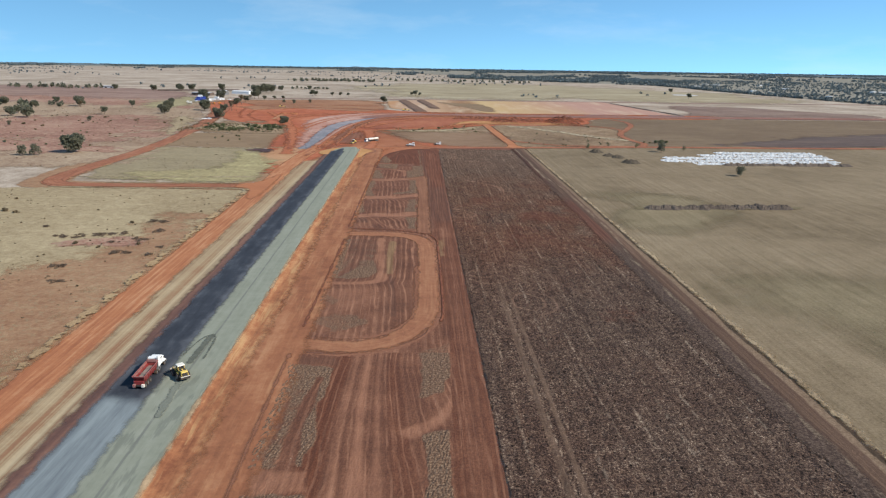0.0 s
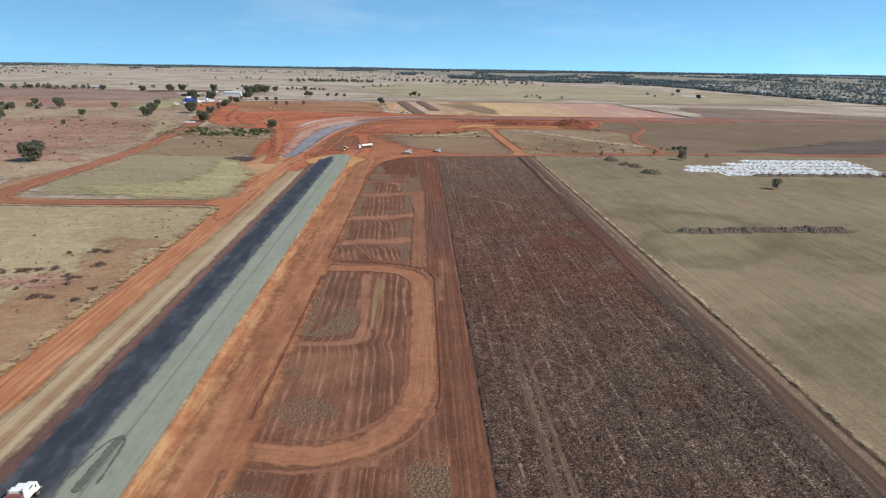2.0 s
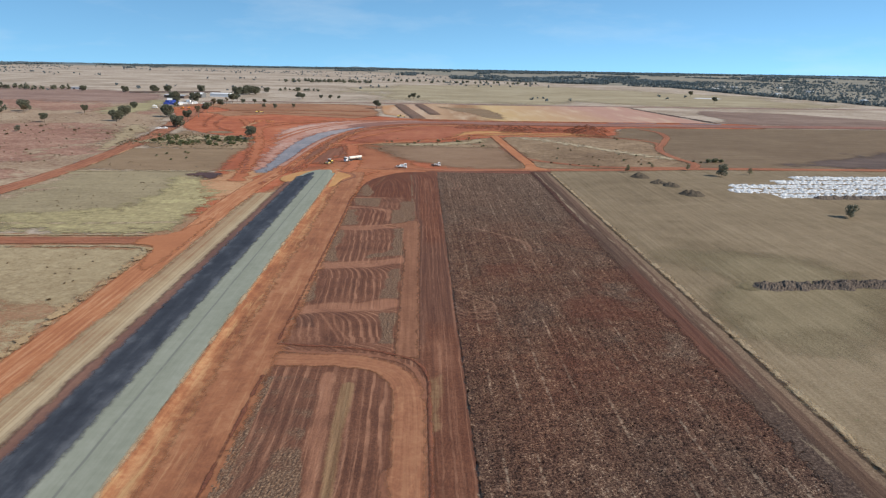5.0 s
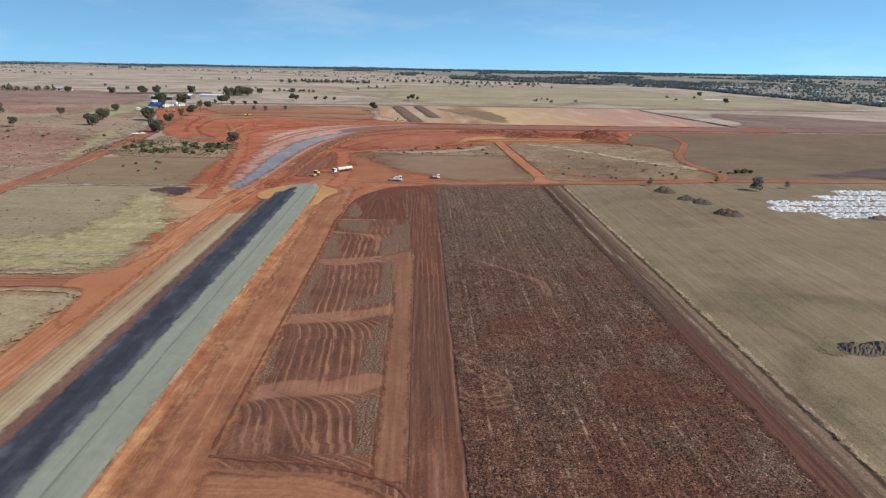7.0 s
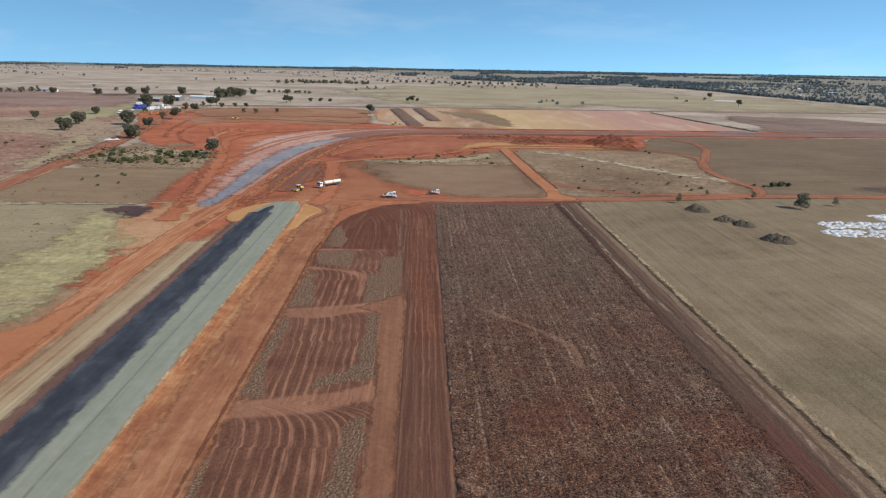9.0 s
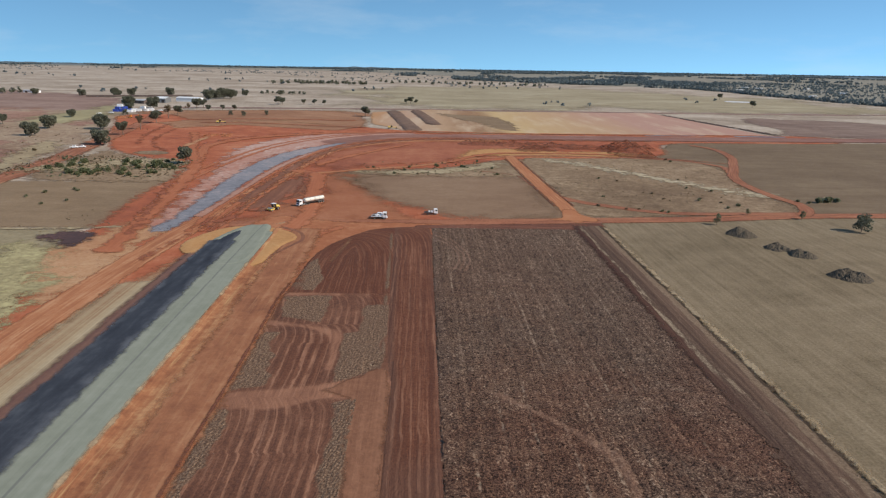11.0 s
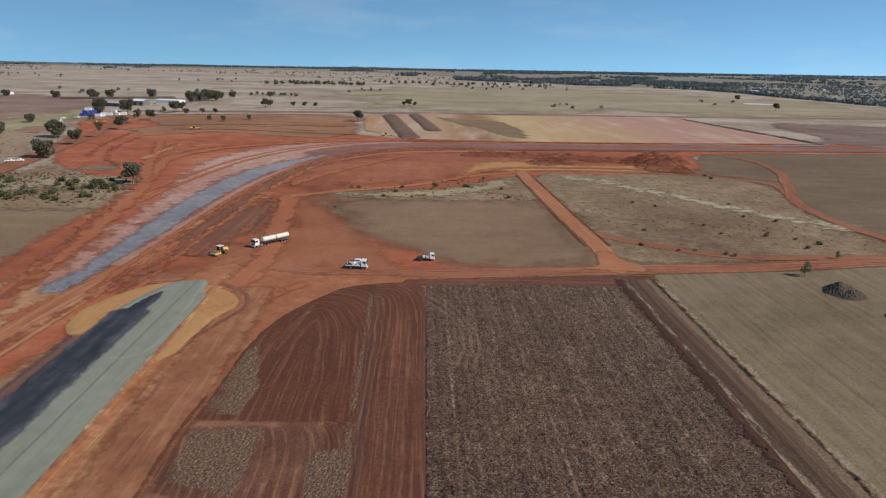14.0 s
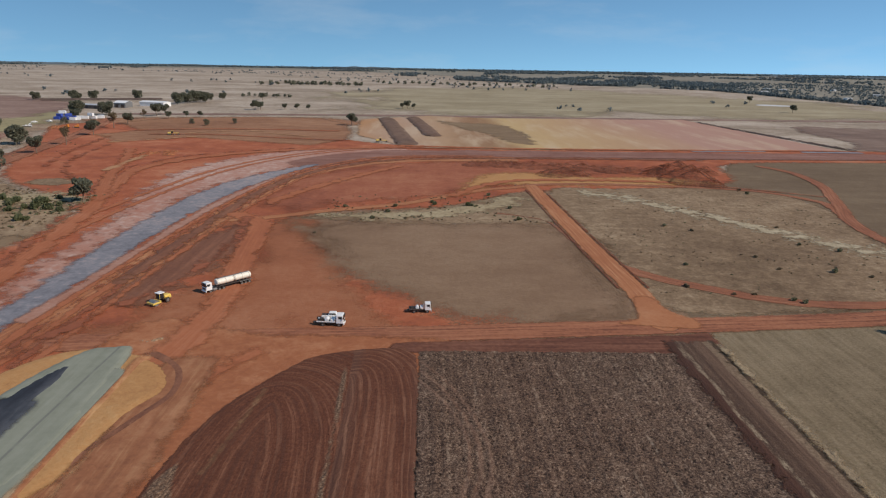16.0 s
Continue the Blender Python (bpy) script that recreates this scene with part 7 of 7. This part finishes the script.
one("counterweight", m_chassis, loader, (2.3, 0.6, 0.75), (0, -3.15, 1.15), 0.12, label="black counterweight")
one("bumper_rail", m_cream, loader, (2.2, 0.12, 0.14), (0, -3.5, 1.45), 0.04, label="pale rear rail")
cab = one("cab", m_glass, loader, (1.55, 1.5, 1.35), (0, -0.2, 2.55), 0.08, (0.92, 0.9), label="glazed cab")
one("roof", m_cream, cab, (1.75, 1.75, 0.18), (0, -0.2, 3.3), 0.07, (0.94, 0.94), label="pale cab roof")
for sx in (-0.72, 0.72):
    for sy in (-0.85, 0.42):
        one("pillar", m_yellow, cab, (0.12, 0.12, 1.3), (sx, sy, 2.55), 0.02)
one("front_frame", m_yellow, loader, (1.1, 1.7, 0.9), (0, 1.55, 1.25), 0.1, (0.8, 0.9))
for s in (-1, 1):
    one("rear_fender", m_yellow, loader, (0.4, 1.1, 0.12), (s * 1.0, -1.3, 1.78), 0.05)
    one("hood_vent", m_chassis, hood, (0.5, 1.0, 0.06), (s * 0.42, -1.75, 2.54), 0.02)
    one("tank_cover", m_chassis, loader, (0.45, 1.5, 0.5), (s * 1.0, -2.5, 1.35), 0.08)
    one("side_vent", m_chassis, hood, (0.06, 1.3, 0.6), (s * 0.86, -2.1, 1.95), 0.02)
    one("lift_arm", m_yellow, loader, (0.2, 2.3, 0.42), (s * 0.55, 2.7, 1.25), 0.06, (1, 0.9), -0.2)
    wheel(loader, s * 1.2, -1.65, 0.84, 0.62)
    wheel(loader, s * 1.2, 1.55, 0.84, 0.62)
    one("ladder", m_chassis, loader, (0.3, 0.35, 0.8), (s * 1.0, -0.35, 1.2), 0.03)
bm = bmesh.new()
profile = [(3.35, 0.15), (4.45, 0.12), (4.5, 0.2), (3.6, 0.32), (3.45, 0.75), (3.6, 1.25), (3.5, 1.32), (3.2, 0.8)]
rings = [[bm.verts.new((x, y, z)) for y, z in profile] for x in (-1.35, 1.35)]
for j in range(len(profile)):
    n = (j + 1) % len(profile)
    bm.faces.new((rings[0][j], rings[0][n], rings[1][n], rings[1][j]))
bm.faces.new(rings[0])
bm.faces.new(rings[1][::-1])
part("bucket", bm, m_worn, loader, "worn grey steel bucket")

# ---- road roller ----
roller = thing("road_roller", -52.4, 544.2, 150, "yellow road roller with a white cab roof on red earth", "roller")
part("drum", barrel(bmesh.new(), 0.78, 2.1, (0, 2.0, 0.78), "x", 28, 0.96), m_grey_metal, roller, "smooth steel drum")
bm = block(bmesh.new(), (0.18, 2.3, 0.45), (-1.2, 2.0, 0.85), 0.05)
block(bm, (0.18, 2.3, 0.45), (1.2, 2.0, 0.85), 0.05)
block(bm, (2.5, 0.3, 0.5), (0, 3.1, 0.85), 0.05)
block(bm, (2.5, 0.35, 0.6), (0, 0.85, 0.95), 0.05)
part("drum_frame", bm, m_yellow, roller)
one("engine_hood", m_yellow, roller, (1.7, 2.2, 1.0), (0, -1.9, 1.55), 0.16, (0.9, 0.85), 0.1)
cab = one("cab", m_glass, roller, (1.5, 1.45, 1.5), (0, 0.0, 2.15), 0.06, label="glazed cab")
one("roof", m_white, cab, (1.85, 1.85, 0.16), (0, 0.0, 2.98), 0.06, (0.95, 0.95), label="white cab roof")
for sx in (-0.72, 0.72):
    for sy in (-0.68, 0.68):
        one("pillar", m_yellow, cab, (0.1, 0.1, 1.5), (sx, sy, 2.15), 0.02)
for s in (-1, 1):
    wheel(roller, s * 0.85, -1.5, 0.75, 0.55)
    one("fender", m_yellow, roller, (0.6, 1.3, 0.12), (s * 0.85, -1.5, 1.58), 0.04)

# ---- white cab-over trucks ----
def cabover(root, y, mat=m_white):
    cab = one("cab", mat, root, (2.35, 1.85, 2.15), (0, y, 1.95), 0.16, (0.95, 0.9), -0.06, "white cab-over cab")
    one("windscreen", m_glass, cab, (2.0, 0.06, 0.85), (0, y + 0.9, 2.3), 0.02, (0.95, 1), -0.06)
    one("bumper", mat, cab, (2.35, 0.25, 0.45), (0, y + 0.95, 0.75), 0.06)
    one("grille", m_chassis, cab, (1.6, 0.06, 0.5), (0, y + 0.94, 1.35), 0.02)
    one("sun_visor", m_chassis, cab, (2.0, 0.25, 0.08), (0, y + 0.95, 2.88), 0.02)
    for s in (-1, 1):
        one("side_window", m_glass, cab, (0.05, 0.9, 0.65), (s * 1.13, y + 0.15, 2.35), 0.02)
        one("mirror", m_chassis, cab, (0.14, 0.12, 0.5), (s * 1.33, y + 0.85, 2.25), 0.03)
        one("headlight", m_grey_metal, cab, (0.35, 0.06, 0.2), (s * 0.85, y + 1.07, 0.95), 0.02)
    return cab


tanker = thing("tanker_truck", -38.6, 557.3, 137, "white semi-trailer water tanker with a cream tank on red earth", "truck")
one("chassis", m_chassis, tanker, (0.95, 14.2, 0.28), (0, -0.2, 0.95))
cabover(tanker, 6.3)
tank = part("tank", barrel(bmesh.new(), 1.0, 5.3, (0, 1.0, 2.15), "y", 26, 0.82, 0.9), m_cream, tanker, "cream front tank barrel")
tank.location.z = 0.22
tank = part("tank", barrel(bmesh.new(), 1.0, 5.3, (0, -4.4, 2.15), "y", 26, 0.82, 0.9), m_cream, tanker, "cream rear tank barrel")
tank.location.z = 0.22
for y in (-6.4, -4.2, -2.0, -1.35, 1.0, 3.2):
    part("tank_band", barrel(bmesh.new(), 1.02, 0.08, (0, y, 2.41), "y", 26, squash=0.9), m_grey_metal, tanker).location.z = -0.04 + 0.22 * 0
one("walkway", m_grey_metal, tanker, (0.5, 9.6, 0.07), (0, -1.6, 3.26), 0.02)
for y in (0.9, -4.2):
    part("hatch", barrel(bmesh.new(), 0.3, 0.2, (0, y, 3.34), "z", 14), m_grey_metal, tanker)
for s in (-1, 1):
    one("side_rail", m_chassis, tanker, (0.12, 9.8, 0.3), (s * 0.95, -1.6, 1.35), 0.03)
    one("fuel_tank", m_grey_metal, tanker, (0.5, 1.2, 0.6), (s * 0.95, 4.55, 0.8), 0.12)
    one("mudguard", m_grey_metal, tanker, (0.6, 3.8, 0.08), (s * 0.92, -5.0, 1.18), 0.03)
    one("tail_light", m_light_red, tanker, (0.25, 0.06, 0.14), (s * 0.8, -7.33, 0.95), 0.02)
axle(tanker, 5.9, 1.0, 0.5, 0.3)
for y in (3.2, 1.95, -3.8, -5.0, -6.2):
    axle(tanker, y, 0.92, 0.5, 0.28, True)


def tray_truck(x, y, heading, label, long_tray=True):
    root = thing("tray_truck", x, y, heading, label, "truck", "white tray trucks")
    n = 4.6 if long_tray else 3.8
    one("chassis", m_chassis, root, (0.85, n + 2.6, 0.25), (0, -0.9, 0.75))
    cabover(root, 2.2)
    tray = one("tray", m_worn, root, (2.3, n, 0.14), (0, -1.2 - (n - 4.6) / 2 * -1, 1.08), 0.03, label="dusty steel tray")
    one("headboard", m_white, root, (2.2, 0.08, 1.2), (0, 1.0, 1.7), 0.02)
    for s in (-1, 1):
        one("side_board", m_white if long_tray else m_worn, root, (0.05, n, 0.3), (s * 1.14, -1.2 + (n - 4.6) / 2, 1.3), 0.02)
        one("tail_light", m_light_red, root, (0.22, 0.05, 0.12), (s * 0.8, -3.5, 0.85), 0.02)
    one("toolbox", m_white, root, (1.9, 0.9, 0.75), (0, 0.35, 1.5), 0.05)
    part("water_drum", barrel(bmesh.new(), 0.5, 1.3, (0.2, -1.0, 1.62), "x", 18, 0.85), m_white, root, "white plastic drum")
    one("crate", m_chassis, root, (1.2, 0.9, 0.5), (-0.2, -2.5, 1.4), 0.04)
    axle(root, 2.0, 0.95, 0.44, 0.26)
    axle(root, -1.9, 0.88, 0.44, 0.26, True)
    return root


tray_truck(-6.0, 530.6, -94, "white tray truck with a dusty steel tray on red earth")
small = tray_truck(15.6, 540.0, -88, "white tray truck carrying a drum and toolbox", False)
small.scale = (0.86, 0.86, 0.86)


def ute(x, y, heading, label, group="parked white utes"):
    """A crew-cab utility with a tray."""
    root = thing("utility_vehicle", x, y, heading, label, "ute", group)
    one("body", m_white, root, (1.85, 5.2, 0.75), (0, 0, 0.85), 0.14, (0.96, 0.97))
    cab = one("cab", m_white, root, (1.7, 2.4, 0.75), (0, 0.25, 1.52), 0.16, (0.84, 0.7), -0.05)
    one("windscreen", m_glass, cab, (1.42, 0.05, 0.55), (0, 1.3, 1.5), 0.02, (0.88, 1), -0.32)
    one("rear_window", m_glass, cab, (1.4, 0.05, 0.45), (0, -0.82, 1.55), 0.02, (0.88, 1), 0.22)
    for s in (-1, 1):
        one("side_window", m_glass, cab, (0.05, 1.7, 0.38), (s * 0.79, 0.2, 1.6), 0.02, (1, 0.85))
        one("headlight", m_grey_metal, root, (0.35, 0.08, 0.18), (s * 0.68, 2.57, 0.95), 0.03)
    one("tray_liner", m_chassis, root, (1.45, 1.6, 0.08), (0, -1.7, 1.22), 0.02)
    axle(root, 1.6, 0.8, 0.38, 0.24)
    axle(root, -1.5, 0.8, 0.38, 0.24)
    return root


ute(-6.4, 534.6, -90, "white crew-cab ute parked behind a tray truck")
ute(-227.4, 725.8, -76, "white ute parked on the red dirt road")
ute(-223.2, 728.2, -82, "white ute parked on the red dirt road")
ute(-330, 986, -60, "white ute beside the site compound")
ute(-285, 1037, -85, "white ute beside the site compound")
ute(-322, 996, -95, "white ute beside the site compound")
tray_truck(-316, 951, -70, "white tray truck beside an orange soil heap")


def grader(x, y, heading, label):
    root = thing("grader", x, y, heading, label, "grader", "yellow graders")
    one("frame", m_yellow, root, (0.5, 5.2, 0.45), (0, 1.8, 1.6), 0.08, (0.8, 1))
    one("engine_hood", m_yellow, root, (1.6, 2.6, 1.1), (0, -2.6, 1.75), 0.14, (0.9, 0.95))
    cab = one("cab", m_glass, root, (1.5, 1.5, 1.6), (0, -0.5, 2.3), 0.06)
    one("roof", m_yellow, cab, (1.7, 1.7, 0.15), (0, -0.5, 3.15), 0.05)
    one("blade", m_grey_metal, root, (3.6, 0.2, 0.7), (0, 1.2, 0.45), 0.04)
    axle(root, 4.1, 0.95, 0.65, 0.4)
    axle(root, -1.8, 0.95, 0.65, 0.45)
    axle(root, -3.3, 0.95, 0.65, 0.45)


grader(-182.3, 914, -80, "yellow grader working on red earth")
grader(-17, 891, -85, "yellow grader beside the borrow pit")

# ---- sheds and compound ----
def shed(x, y, heading, size, label, wall, roof, doors=2, pitch=0.16):
    """A sheet-metal farm shed: walls, gabled roof with eaves, roller doors, windows."""
    w, d, h = size
    root = thing("farm_shed", x, y, heading, label, "shed", "farm sheds")
    root.location.z = float(far_drop(x, y)) - 0.1
    bm = bmesh.new()
    rise = pitch * d / 2
    prof = [(-d / 2, 0), (d / 2, 0), (d / 2, h), (0, h + rise), (-d / 2, h)]
    ends = [[bm.verts.new((sx, p, z)) for p, z in prof] for sx in (-w / 2, w / 2)]
    for j in range(5):
        n = (j + 1) % 5
        bm.faces.new((ends[0][j], ends[0][n], ends[1][n], ends[1][j]))
    bm.faces.new(ends[0])
    bm.faces.new(ends[1][::-1])
    walls = part("wall", bm, wall, root)
    for s in (-1, 1):
        bm = bmesh.new()
        p0, p1 = (s * (d / 2 + 0.5), h - pitch * 0.5 + 0.05), (0, h + rise + 0.05)
        v = [bm.verts.new((sx * (w / 2 + 0.4), p, z + k)) for k in (0, 0.15) for sx in (-1, 1) for p, z in (p0, p1)]
        for f in ((0, 1, 3, 2), (4, 6, 7, 5), (0, 4, 5, 1), (2, 3, 7, 6), (0, 2, 6, 4), (1, 5, 7, 3)):
            bm.faces.new([v[j] for j in f])
        part("roof", bm, roof, root)
    for k in range(doors):
        xk = (k + 0.5) * w / doors - w / 2
        one("roller_door", m_chassis, walls, (min(4.0, w / doors * 0.6), 0.08, h * 0.7), (xk, -d / 2 - 0.04, h * 0.36), 0.01)
        one("window", m_glass, walls, (1.2, 0.08, 0.8), (xk + w / doors * 0.4, -d / 2 - 0.04, h * 0.6), 0.01)
    return root


shed(-308, 1205, -16, (33, 14, 4.8), "long white sheet-metal shed with a pale roof", m_white, m_white, 0)
shed(-333, 1175, -14, (15, 13, 5.6), "farm shed with a bright white roof and dark doors", m_grey_metal, m_white, 2, 0.3)
shed(-361, 1156, -20, (36, 12, 4.0), "long low shed with a pale roof", m_rust_roof, m_roof, 3)
shed(-590, 1330, -12, (24, 9, 3.4), "white farmhouse on the far plain", m_white, m_roof, 2)

r = np.random.RandomState(40)
for k in range(16):
    y = r.uniform(1350, 2150)
    shed(float(town_edge(y)) + r.uniform(60, 700), y, r.uniform(-40, 40), (r.uniform(12, 22), r.uniform(8, 11), 3.2), "white farmhouse among the eastern woods", m_white, m_roof, 2, 0.3)


def container(x, y, heading, mat, label, length=6.0, up=0.0):
    root = thing("shipping_container", x, y, heading, label, "container", "site containers", 0.1 + up)
    one("body", mat, root, (2.44, length, 2.6), (0, 0, 1.3), 0.06)
    for s in (-1, 1):
        one("door", mat, root, (1.1, 0.08, 2.3), (s * 0.58, length / 2 + 0.04, 1.3), 0.02)
    for k in range(-3, 4):
        for s in (-1, 1):
            one("rib", mat, root, (0.06, 0.25, 2.2), (s * 1.24, k * length / 7.5, 1.3), 0.01)


for x, y, h_, up in ((-328, 1021, 80, 0), (-321.6, 1022, 85, 0), (-325, 1028, 100, 0), (-318, 1030, 75, 0), (-326, 1022, 70, 2.65), (-320.5, 1027, 110, 2.65), (-316, 1020, 20, 0)):
    container(x, y, h_, m_blue_paint, "blue shipping container in the site compound", up=up)
for x, y, h_, up in ((-311, 1016, 85, 0), (-307.4, 1020, 15, 0), (-307, 1031, 95, 0), (-301, 1035, 80, 0), (-296, 1039, 100, 0), (-303, 1034, 70, 2.65), (-313, 1033, 100, 0), (-324, 1024, 95, 5.3), (-299, 1046, 60, 0)):
    container(x, y, h_, m_white, "white site hut in the compound", up=up)
for x, y, h_ in ((-283, 950, 70), (-276, 952, 110)):
    root = thing("bulldozer", x, y, h_, "orange bulldozer beside a soil heap", "bulldozer", "orange bulldozers")
    one("body", m_orange_paint, root, (1.8, 3.4, 1.1), (0, -0.2, 1.4), 0.12)
    one("cab", m_orange_paint, root, (1.5, 1.4, 1.2), (0, -0.9, 2.5), 0.08)
    one("blade", m_grey_metal, root, (3.4, 0.25, 1.2), (0, 2.4, 0.75), 0.05)
    for s in (-1, 1):
        one("crawler", m_chassis, root, (0.5, 3.6, 0.95), (s * 1.05, 0, 0.48), 0.2)
track("feedlot_bank", [(-470, 1262), (-400, 1290), (-345, 1312)], 12, m_dark, "long dark bank behind the sheds", 3, 2.0, 2.5, height=lambda x, y: 2.2 + 0 * x)
